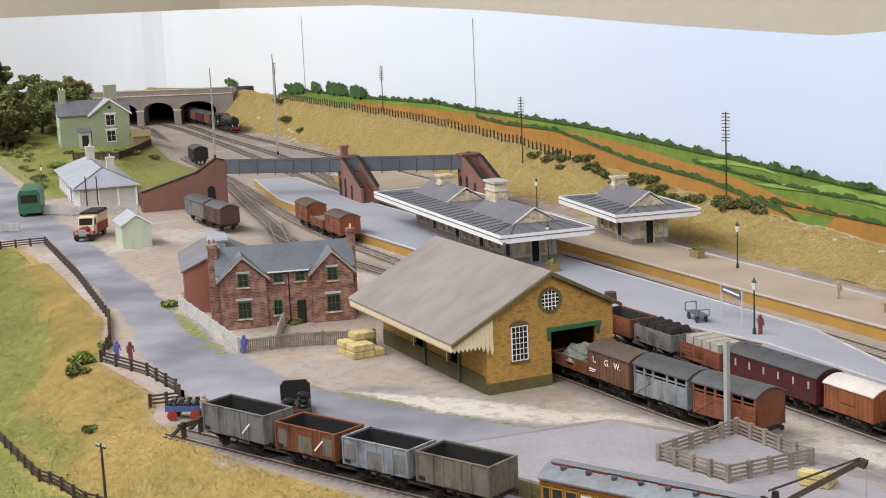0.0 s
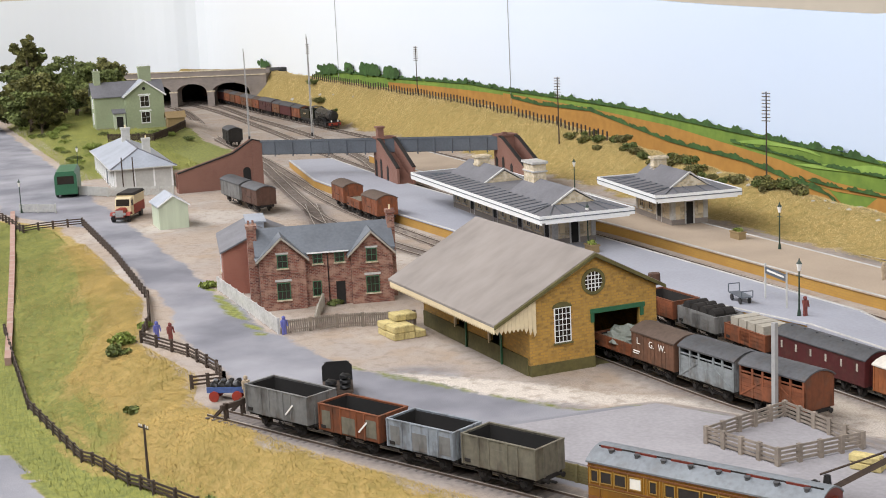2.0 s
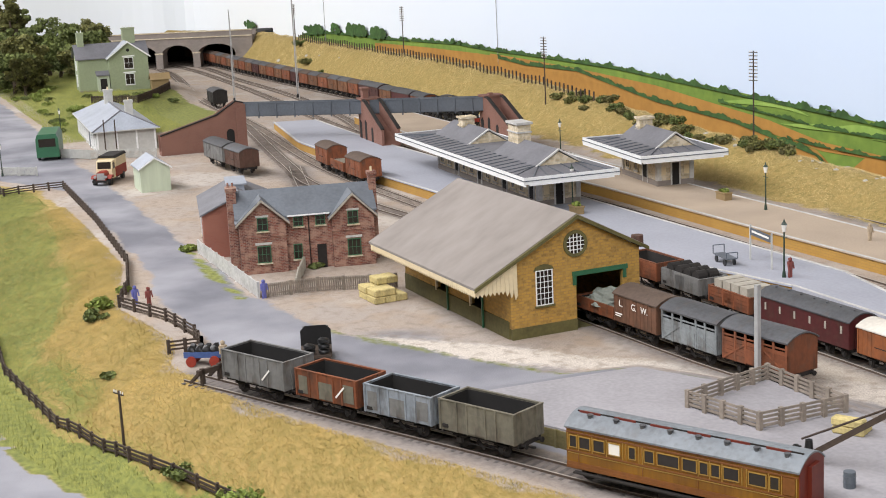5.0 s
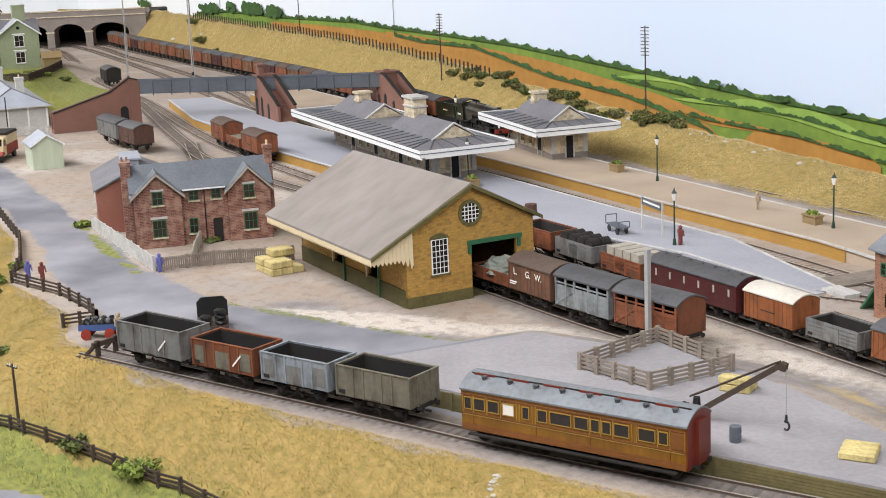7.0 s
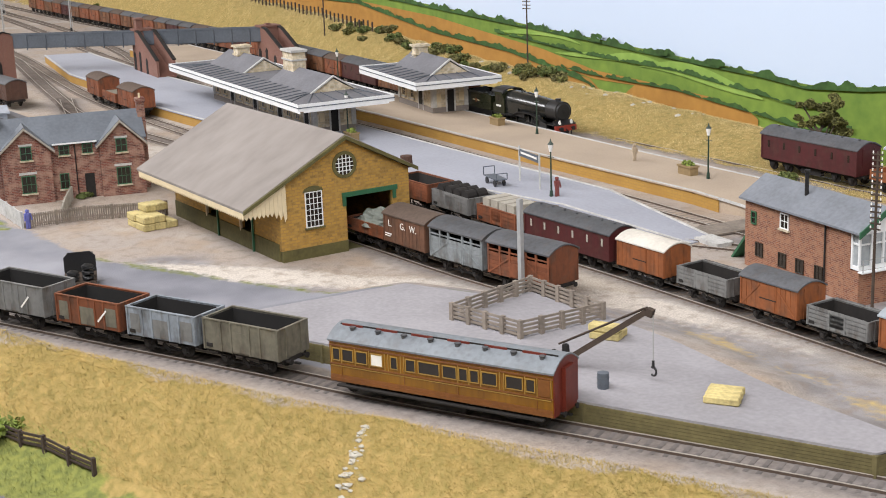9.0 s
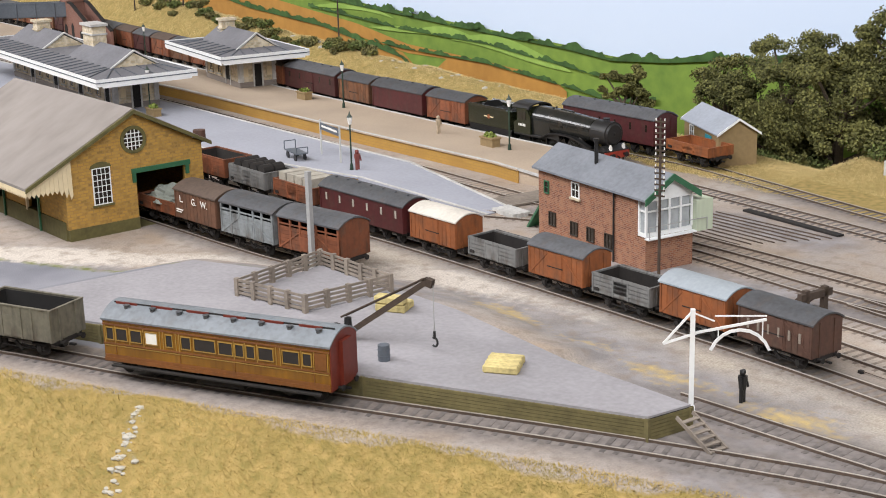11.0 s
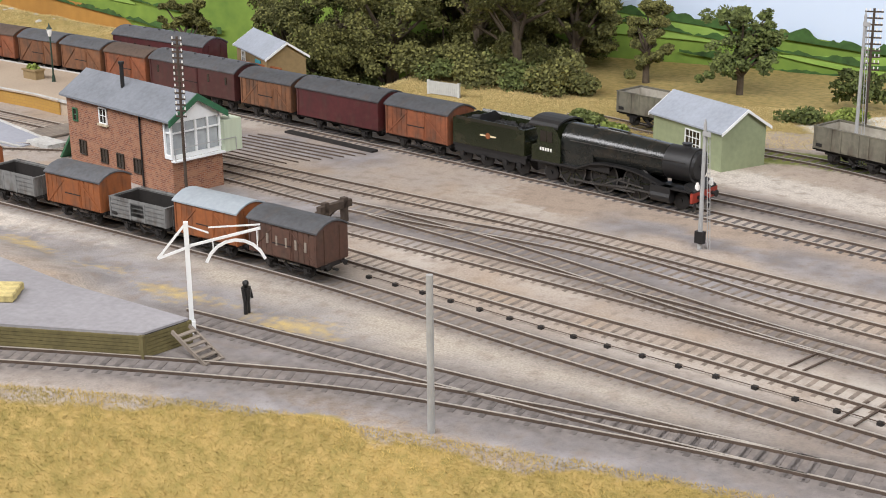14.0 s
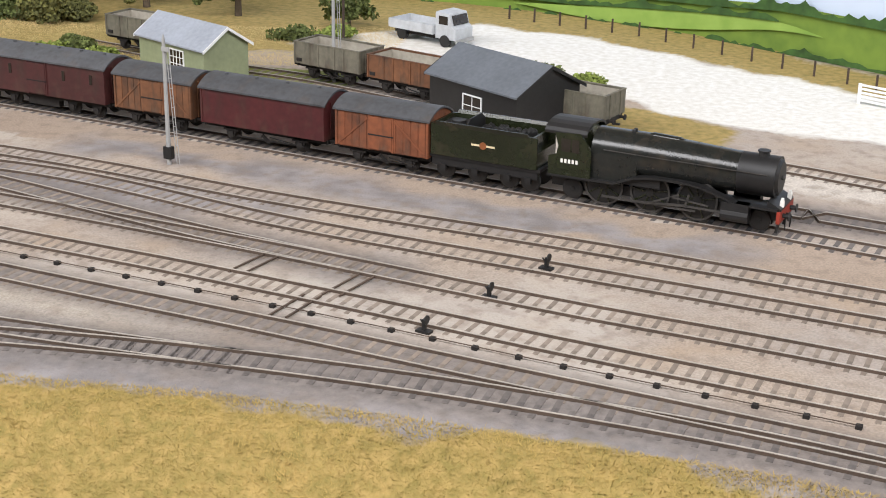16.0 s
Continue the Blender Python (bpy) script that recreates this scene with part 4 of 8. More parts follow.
def gable_walls(bm, x0, x1, y0, y1, z0, z_eave, z_ridge, axis="x", t=2.5):
    if axis == "x":
        c = (y0 + y1) / 2
        out = [(y0, z0), (y1, z0), (y1, z_eave), (c, z_ridge), (y0, z_eave)]
        prism(bm, out, "x", x0, x0 + t)
        prism(bm, out, "x", x1 - t, x1)
        box(bm, x0 + t, y0, z0, x1 - t, y0 + t, z_eave)
        box(bm, x0 + t, y1 - t, z0, x1 - t, y1, z_eave)
    else:
        c = (x0 + x1) / 2
        out = [(x0, z0), (x1, z0), (x1, z_eave), (c, z_ridge), (x0, z_eave)]
        prism(bm, out, "y", y0, y0 + t)
        prism(bm, out, "y", y1 - t, y1)
        box(bm, x0, y0 + t, z0, x0 + t, y1 - t, z_eave)
        box(bm, x1 - t, y0 + t, z0, x1, y1 - t, z_eave)


def chimney(parent, x, y, z0, z1, w, d, mat, pots=2, cap=None):
    ch = part("chimney", boxes((x - w / 2, y - d / 2, z0, x + w / 2, y + d / 2, z1 - 2), (x - w / 2 - 1, y - d / 2 - 1, z1 - 4, x + w / 2 + 1, y + d / 2 + 1, z1)), mat, parent)
    for i in range(pots):
        px = x + (i - (pots - 1) / 2) * w / max(pots, 1)
        part("chimney_pot", rods(((px, y, z1), (px, y, z1 + 5), 1.3, 1.1)), cap or M_CREAM, ch)
    return ch


def build_goods_shed():
    s = thing("goods_shed", "yellow stone goods shed with a wide grey roof and awning", "goods shed", -257, 791, 0, -8.8)
    L, W, E, R = 236, 130, 67, 101
    y0d, y1d, hd = 65, 112, 50
    # front gable in pieces round the doorway
    bm = B()
    prism(bm, [(0, 10), (y0d, 10), (y0d, hd), (y1d, hd), (y1d, 10), (W, 10), (W, E), (W / 2, R), (0, E)], "x", -4, 0)
    part("gable_wall", bm, M_YELLOW, s)
    bm = B()
    box(bm, -3.8, 0.6, 0, 0.8, y0d, 10)
    box(bm, -3.8, y1d, 0, 0.8, W, 10)
    box(bm, -L, -0.8, 0, -4, 3, 16)
    part("plinth", bm, M_OLIVE, s, "olive stone plinth")
    bm = B()
    prism(bm, [(0, 0), (W, 0), (W, E), (W / 2, R), (0, E)], "x", -L, -L + 4)
    part("rear_gable", bm, M_YELLOW, s)
    # long wall with two cart openings
    gaps = [(-82, -56), (-158, -132)]
    bm = B()
    box(bm, gaps[0][1], 0, 16, -4, 4, E)
    box(bm, gaps[1][1], 0, 16, gaps[0][0], 4, E)
    box(bm, -L, 0, 16, gaps[1][0], 4, E)
    for a, b in gaps:
        box(bm, a, 0, 46, b, 4, E)
    part("side_wall", bm, M_YELLOW, s)
    part("far_wall", boxes((-L, W - 4, 0, -4, W, E)), M_YELLOW, s)
    for a, b in gaps:
        # Added black sheet that stands for the shade inside the shed.
        part("opening_shade_sheet", boxes((a, 30, 14, b, 31, 48)), M_DARK, s)
        for x in (a, b):
            part("door_post", boxes((x - 1, -1.2, 14, x + 1, 1, 48)), M_CREAM, s)
        part("iron_post", boxes((b + 1.2, -2.6, 0, b + 3, -1, 60)), M_GREENPAINT, s)
    part("inner_floor", boxes((-L + 4, 4, -1, -4, W - 4, 0.4)), M_OLIVE, s)
    k = (R - E) / (W / 2)
    e0, zr = -36, R + 2
    z_e = E - k * 36 + 2
    bm = B()
    prism(bm, [(e0, z_e), (W / 2, zr), (W + 7, zr - k * (W / 2 + 7)), (W + 7, zr - k * (W / 2 + 7) + 2.2), (W / 2, zr + 2.4), (e0, z_e + 2.2)], "x", -L - 4, 4)
    part("roof", bm, M_SHEDROOF, s, "dusty grey-brown sheet roof")
    bm = B()
    for side in (0, 1):
        q = [(e0, z_e - 1.5), (W / 2, zr - 2), (W / 2, zr + 1.4), (e0, z_e + 1.8)] if side == 0 else [(W / 2, zr - 2), (W + 7, zr - k * (W / 2 + 7) - 1.5), (W + 7, zr - k * (W / 2 + 7) + 1.8), (W / 2, zr + 1.4)]
        prism(bm, q, "x", 4.2, 6.2)
    part("bargeboard", bm, M_OLIVE, s)
    # valance of small pointed boards
    for i in range(58):
        x = -L + i * 4.15
        bm = B()
        prism(bm, [(x, z_e + 0.4), (x, z_e - 4.2), (x + 1.9, z_e - 6.4), (x + 3.8, z_e - 4.2), (x + 3.8, z_e + 0.4)], "y", e0 + 0.2, e0 + 1.2)
        part("valance_board", bm, M_CREAM, s)
    for i in range(10):
        y = e0 + 1.6 + i * 4
        zt = z_e + k * (y + 4 - e0)
        bm = B()
        prism(bm, [(y, z_e - 4), (y + 2, z_e - 7 - (i > 6) * (i - 6) * 2.2), (y + 3.8, z_e - 4 - (i > 6) * 2 * (i - 6)), (y + 3.8, zt - 2), (y, zt - 3.4)], "x", 2.4, 3.4)
        part("valance_board", bm, M_CREAM, s)
    # green lintel and door posts
    part("lintel", boxes((-0.5, y0d - 4, hd - 1, 1.8, y1d + 5, hd + 3)), M_GREENPAINT, s, "dark green timber lintel")
    for y in (y0d - 2, y1d + 2):
        part("lintel_bracket", boxes((0, y - 1.6, hd - 9, 1.6, y + 1.6, hd - 1)), M_GREENPAINT, s)
    # tall window
    window(s, 0.3, 33, 43, 15, 30, "+x", M_WHITE, 4, 6, M_OLIVE)
    bm = B()
    prism(bm, [(y, z) for y, z in [(23, 58.5), (25, 62)] + [(33 + 9.2 * math.cos(a), 58.5 + 5.2 * math.sin(a)) for a in np.linspace(2.6, 0.5, 7)] + [(41, 62), (43, 58.5)]], "x", 0, 1)
    part("window_arch", bm, M_OLIVE, s)
    # round window
    bm = B()
    for i in range(28):
        a0, a1 = 2 * math.pi * i / 28, 2 * math.pi * (i + 1) / 28
        prism(bm, [(65 + r * math.cos(a), 78 + r * math.sin(a)) for r, a in ((9, a0), (12, a0), (12, a1), (9, a1))], "x", 0, 1.2)
    bmesh.ops.remove_doubles(bm, verts=bm.verts, dist=0.01)
    rw = part("round_window", bm, M_OLIVE, s, "round window with a stone ring")
    bm = B()
    prism(bm, [(65 + 9 * math.cos(a), 78 + 9 * math.sin(a)) for a in np.linspace(0, 2 * math.pi, 25)[:-1]], "x", 0.05, 0.35)
    part("pane", bm, M_GLASS, rw)
    bm = B()
    for o in (-5.4, -1.8, 1.8, 5.4):
        h = math.sqrt(81 - o * o)
        box(bm, 0.36, 65 + o - 0.35, 78 - h, 0.8, 65 + o + 0.35, 78 + h)
        box(bm, 0.36, 65 - h, 78 + o - 0.35, 0.75, 65 + h, 78 + o + 0.35)
    part("glazing_grid", bm, M_WHITE, rw)
    part("roof_vent", rods(((-6, W + 2, 66), (-6, W + 2, 76), 6, 5.5, 12)), M_BROWN, s)


def build_station(name, label, x, y, rz, L, D, base, apexes, chim):
    """A stone station building under a flat-edged canopy; local x runs along the platform, y away from the yard."""
    s = thing(name, label, "station building", x, y, 14, rz)
    x0, x1, y0, y1 = base
    H = 42
    part("wall", boxes((x0, y0, 0, x1, y0 + 3, H), (x0, y1 - 3, 0, x1, y1, H), (x0, y0 + 3, 0, x0 + 3, y1 - 3, H), (x1 - 3, y0 + 3, 0, x1, y1 - 3, H)), M_STONE, s)
    part("plinth", boxes((x0 - 0.8, y0 - 0.8, 0, x1 + 0.8, y1 + 0.8, 7)), M_GREYSTONE, s)
    for qx in (x0, x1):
        for qy in (y0, y1):
            part("quoin", boxes((qx - 1.2 if qx == x0 else qx - 5, qy - 1.2 if qy == y0 else qy - 5, 7, qx + 5 if qx == x0 else qx + 1.2, qy + 5 if qy == y0 else qy + 1.2, H - 0.5)), M_EDGING, s)
    # doors and windows on the long wall
    step = 30
    n = int((x1 - x0 - 10) // step)
    for i in range(n):
        cx = x0 + 20 + i * step
        if i % 3 == 2:
            part("door", boxes((cx - 7, y0 - 0.7, 0.5, cx + 7, y0 + 0.5, 31)), M_DARK, s)
            part("door_surround", boxes((cx - 9, y0 - 1.3, 0.5, cx - 7, y0 + 0.3, 33), (cx + 7, y0 - 1.3, 0.5, cx + 9, y0 + 0.3, 33), (cx - 7, y0 - 1.3, 31, cx + 7, y0 + 0.3, 33)), M_EDGING, s)
        else:
            window(s, cx, y0 - 0.6, 22, 11, 18, "-y", M_CREAM, 2, 3, M_EDGING, 1.2)
    c = (y0 + y1) / 2
    part("end_door", boxes((x1 - 0.5, c - 5, 0.5, x1 + 0.9, c + 5, 30)), M_UNDER, s, "dark panelled door")
    part("door_surround", boxes((x1 - 0.3, c - 7, 0.5, x1 + 1.6, c - 5, 32), (x1 - 0.3, c + 5, 0.5, x1 + 1.6, c + 7, 32), (x1 - 0.3, c - 5, 30, x1 + 1.6, c + 5, 32)), M_EDGING, s)
    for qy in (c - 17, c + 16):
        part("notice_board", boxes((x1 - 0.2, qy - 3.5, 14, x1 + 1.2, qy + 3.5, 25)), M_CREAM, s)
    # canopy: boards rise a little from the fascia to the roof
    bm = B()
    lo = [bm.verts.new(q) for q in ((0, 0, 47), (L, 0, 47), (L, D, 47), (0, D, 47))]
    hi = [bm.verts.new(q) for q in ((x0 - 3, y0 - 3, 51), (x1 + 3, y0 - 3, 51), (x1 + 3, y1 + 3, 51), (x0 - 3, y1 + 3, 51))]
    un = [bm.verts.new((q.co.x, q.co.y, 44)) for q in lo]
    for i in range(4):
        j = (i + 1) % 4
        bm.faces.new((lo[i], lo[j], hi[j], hi[i]))
        bm.faces.new((un[j], un[i], lo[i], lo[j])[::-1])
    bm.faces.new(hi)
    bm.faces.new(un[::-1])
    part("canopy", bm, M_SLATE2, s, "grey boarded canopy roof")
    for nm, q in (("front", (-1.2, -1.2, 39.5, L + 1.2, 0, 48)), ("back", (-1.2, D, 39.5, L + 1.2, D + 1.2, 48)), ("end", (-1.2, 0, 39.5, 0, D, 48)), ("end", (L, 0, 39.5, L + 1.2, D, 48))):
        part("fascia", boxes(q), M_WHITE, s, "white painted canopy fascia")
    for q in ((-1.8, -1.8, 43.4, L + 1.8, -1.2, 44.4), (L + 1.2, -1.2, 43.4, L + 1.8, D + 1.8, 44.4)):
        part("fascia_line", boxes(q), M_BLUEGREY, s)
    for i in range(int(L // 20)):
        rx = 10 + i * 20
        part("canopy_rib", bars(((rx, 0.5, 47.6), (min(max(rx, x0), x1), y0 - 3, 51.5), 1.1, 0.9)), M_BLUEGREY, s)
    for i in range(int(D // 20)):
        ry = 12 + i * 20
        part("canopy_rib", bars(((L - 0.5, ry, 47.6), (x1 + 3, min(max(ry, y0), y1), 51.5), 1.1, 0.9)), M_BLUEGREY, s)
    for i in range(int((D + L) // 14)):
        d = i * 14.0
        if d < L - 6:
            part("valance_board", boxes((d + 0.1, -1.1, 37.6, d + 13.9, -0.3, 39.5)), M_WHITE, s)
        elif d - L < D - 8 and d > L:
            part("valance_board", boxes((L + 0.3, d - L + 0.1, 37.6, L + 1.1, d - L + 13.9, 39.5)), M_WHITE, s)
    # slate roofs whose stone gables look along the platform
    for a, b in apexes:
        r = gable_roof(s, a, b, y0 - 2, y1 + 2, 50, 68, 2, M_SLATE2, 1.6, "x")
        part("stone_gable", B_prism([(y0 - 1, 50), (y1 + 1, 50), (c, 66.5)], "x", b - 1.4, b + 0.8), M_STONE, r)
        part("stone_gable", B_prism([(y0 - 1, 50), (y1 + 1, 50), (c, 66.5)], "x", a - 0.8, a + 1.4), M_STONE, r)
        for e in (-1, 1):
            part("gable_coping", bars(((b + 1.4, c, 69.6), (b + 1.4, c + e * ((y1 - y0) / 2 + 4), 49.8), 3.2, 1.8)), M_EDGING, r)
    for cx, w in chim:
        z1 = 92 if w > 30 else 80
        ch = part("chimney", boxes((cx - w / 2, c - 9, 46, cx + w / 2, c + 9, z1 - 3)), M_STONE, s)
        for za, zb, o in ((60, 63, 1.6), (z1 - 14, z1 - 12, 1.4), (z1 - 3, z1, 2.4)):
            part("cornice", boxes((cx - w / 2 - o, c - 9 - o, za, cx + w / 2 + o, c + 9 + o, zb)), M_EDGING if w > 30 else M_STONE, ch)
    return s


def B_prism(outline, axis, a, b):
    bm = B()
    prism(bm, outline, axis, a, b)
    return bm


def build_brick_house():
    h = thing("brick_house", "mottled red brick station house with slate roof and two gables", "house", -667, 729, 0, 67.8)
    # local x along the front (0 to 146), y away from the front
    E, R, D = 62, 84, 70
    bm = B()
    box(bm, 0, 6, 0, 146, D, E)
    part("main_wall", bm, M_BRICK, h)
    for a, b in ((0, 50), (100, 146)):
        c = (a + b) / 2
        w = part("gabled_bay", B_prism([(a, 0), (b, 0), (b, E - 4), (c, R - 4), (a, E - 4)], "y", 0, 30), M_BRICK, h)
        gable_roof(w, a, b, 0, 40, E - 4, R - 4, 4, M_SLATE, 1.8, "y")
        for sgn in (-1, 1):
            hw = (b - a) / 2 + 4
            zl = R - 4 - (R - E) / ((b - a) / 2) * hw
            part("bargeboard", B_prism([(c, R - 2.6), (c, R - 5.2), (c + sgn * hw, zl - 1.6), (c + sgn * hw, zl + 1.0)], "y", -5.2, -4.2), M_FENCEPALE, w)
        window(w, c, -0.4, 21, 13, 17, "-y", M_GREENPAINT, 3, 2, M_STONE)
        window(w, c, -0.4, 54, 10, 13, "-y", M_GREENPAINT, 2, 2, M_STONE)
        part("lintel", boxes((c - 9, -0.8, 31.5, c + 9, 0.5, 34)), M_EDGING, w)
        part("lintel", boxes((c - 7, -0.8, 61.6, c + 7, 0.5, 63.6)), M_EDGING, w)
        part("string_course", boxes((a - 0.6, -0.8, 40, b + 0.6, 0.5, 42)), M_BRICK, w)
    # ridge roof along the house
    gable_roof(h, 0, 146, 6, D, E, R, 4, M_SLATE, 1.8, "x")
    bm = B()
    c = (6 + D) / 2
    prism(bm, [(6, E), (D, E), (c, R)], "x", 0, 2.5)
    prism(bm, [(6, E), (D, E), (c, R)], "x", 143.5, 146)
    part("end_gable", bm, M_BRICK, h)
    for wx, wz, ww, wh in ((62, 20, 8, 15), (64, 53, 9, 9), (88, 53, 9, 9)):
        window(h, wx, 5.6, wz, ww, wh, "-y", M_GREENPAINT, 2, 2, M_STONE)
    part("front_door", boxes((83, 5.2, 0, 93, 6.2, 26)), M_UNDER, h, "dark front door")
    part("downpipe", rods(((75, 4.8, 0), (75, 4.8, 60), 0.6)), M_BLACK, h)
    part("gutter", boxes((52, 1.2, 59.5, 98, 3, 61)), M_WHITE, h)
    chimney(h, -5, 30, 0, 92, 10, 16, M_BRICK, 2, M_BRICK)
    chimney(h, 150, 32, 0, 98, 8, 12, M_BRICK, 1, M_CREAM)
    # rear wing in smoother brick
    w = part("rear_wing", boxes((-36, D + 35, 0, 50, D + 172, 50)), M_RENDERBRICK, h)
    gable_roof(w, -36, 50, D + 35, D + 172, 50, 70, 3, M_SLATE2, 1.8, "y")
    part("wing_gable", B_prism([(-36, 50), (50, 50), (7, 70)], "y", D + 35.5, D + 38), M_RENDERBRICK, w)
    part("wing_gable", B_prism([(-36, 50), (50, 50), (7, 70)], "y", D + 169, D + 171.5), M_RENDERBRICK, w)
    window(w, -36.4, D + 110, 30, 10, 30, "-x", M_WHITE, 2, 4, M_STONE)
    part("roof_vent", boxes((-2, D + 80, 66, 16, D + 140, 75), (-5, D + 78, 75, 19, D + 142, 76.6)), M_SLATE3, w)


def simple_hut(name, label, x, y, z, rz, L, W, E, R, wall, roof, windows=(), door=None, trim=M_WHITE, axis="x", over=3):
    s = thing(name, label, "hut", x, y, z, rz)
    bm = B()
    gable_walls(bm, 0, L, 0, W, 0, E, R, axis, 2)
    part("wall", bm, wall, s)
    gable_roof(s, 0, L, 0, W, E, R, over, roof, 1.3, axis)
    for face, p, wz, ww, wh, c, r in windows:
        xx, yy = {"-y": (p, -0.3), "+y": (p, W + 0.3), "+x": (L + 0.3, p), "-x": (-0.3, p)}[face]
        window(s, xx, yy, wz, ww, wh, face, M_WHITE, c, r, trim)
    if door:
        face, p, w, hgt, m = door
        q = {"-y": (p - w / 2, -0.6, 0.3, p + w / 2, 0.6, hgt), "+x": (L - 0.6, p - w / 2, 0.3, L + 0.6, p + w / 2, hgt), "-x": (-0.6, p - w / 2, 0.3, 0.6, p + w / 2, hgt)}[face]
        part("door", boxes(q), m, s)
    if axis == "x":
        c = W / 2
        for xx in (-over - 0.5, L + over):
            for sgn in (-1, 1):
                k = (R - E) / (W / 2)
                hw = W / 2 + over
                part("bargeboard", B_prism([(c, R + 1.4), (c, R - 1), (c + sgn * hw, R - k * hw - 1), (c + sgn * hw, R - k * hw + 1.4)], "x", xx, xx + 0.7), trim, s)
    return s


def build_signal_box():
    s = thing("signal_box", "orange-red brick signal box with slate roof and white glazed end", "signal box", 40, 1046, 0, -17)
    L, W, E, R = 140, 45, 58, 72
    g = 130
    bm = B()
    box(bm, 0, 0, 0, L, W, 26)
    box(bm, 0, 0, 26, g, W, E)
    c = W / 2
    prism(bm, [(0, E), (W, E), (c, R)], "x", 0, 2)
    part("brick_wall", bm, M_BRICK2, s)
    # glazed operating floor
    f = part("operating_floor", boxes((g, 0.5, 27, L - 0.5, W - 0.5, 30), (g, 0.5, 54, L - 0.5, W - 0.5, E)), M_WHITE, s, "white timber window band")
    for i in range(5):
        y = 1 + i * (W - 2) / 4
        part("mullion", boxes((L - 1.5, y - 0.8, 30, L, y + 0.8, 54)), M_WHITE, f)
    for i in range(2):
        x = g + 1 + i * (L - g - 2)
        part("mullion", boxes((x - 0.8, 0.3, 30, x + 0.8, 1.8, 54)), M_WHITE, f)
    part("glazing", boxes((g + 1, 1.6, 30, L - 1.8, 2.2, 54), (L - 2.6, 2, 30, L - 2.0, W - 2, 54)), M_PANE, f)
    part("transom", boxes((g, 0.6, 46, L - 0.2, 1.6, 47.2), (L - 1.2, 1, 46, L - 0.2, W - 1, 47.2)), M_WHITE, f)
    part("inner_room", boxes((g + 2, 8, 27, L - 8, W - 2, E)), M_PALE, f)
    gable_roof(s, 0, L, 0, W, E, R, 4, M_BOXROOF, 1.6, "x")
    k = (R - E) / (W / 2)
    for sgn in (-1, 1):
        hw = W / 2 + 4
        part("bargeboard", B_prism([(c, R + 2), (c, R - 3), (c + sgn * hw, R - k * hw - 3), (c + sgn * hw, R - k * hw + 2)], "x", L + 4, L + 5), M_GREENPAINT, s, "dark green bargeboard")
    part("gable_boarding", B_prism([(0, E), (W, E), (c, R)], "x", L - 2, L), M_WHITE, s)
    for x in (20, 50, 72, 95):
        window(s, x, -0.3, 15 if x != 20 else 17, 8, 10, "-y", M_GLASS, 2, 2, None)
    window(s, 52, -0.3, 47, 9, 11, "-y", M_WHITE, 2, 2, M_STONE)
    window(s, 12, -0.3, 42, 5, 9, "-y", M_GREENPAINT, 1, 2, None)
    part("stove_pipe", rods(((60, 14, 66), (60, 14, 86), 1.6), ((60, 14, 86), (60, 14, 88), 2.4)), M_BLACK, s)
    part("drain_pipe", rods(((102, -1, 0), (102, -1, 58), 0.7)), M_BLACK, s)
    part("walkway", boxes((L, -1, 26, L + 5, W, 27)), M_WHITE, s)
    part("handrail", bars(((L + 4.6, -1, 36), (L + 4.6, W + 10, 36), 0.5, 0.5), ((L + 4.6, 0, 27), (L + 4.6, 0, 36), 0.5, 0.5), ((L + 4.6, W + 10, 27), (L + 4.6, W + 10, 36), 0.5, 0.5)), M_POST, s)
    part("porch", boxes((L - 10, W, 26, L + 4, W + 16, 50)), M_GREENHUT, s, "pale green timber porch")
    part("stair_flight", bars(((-2, 10, 26), (-24, 10, 0), 12, 2)), M_GREENPAINT, s)


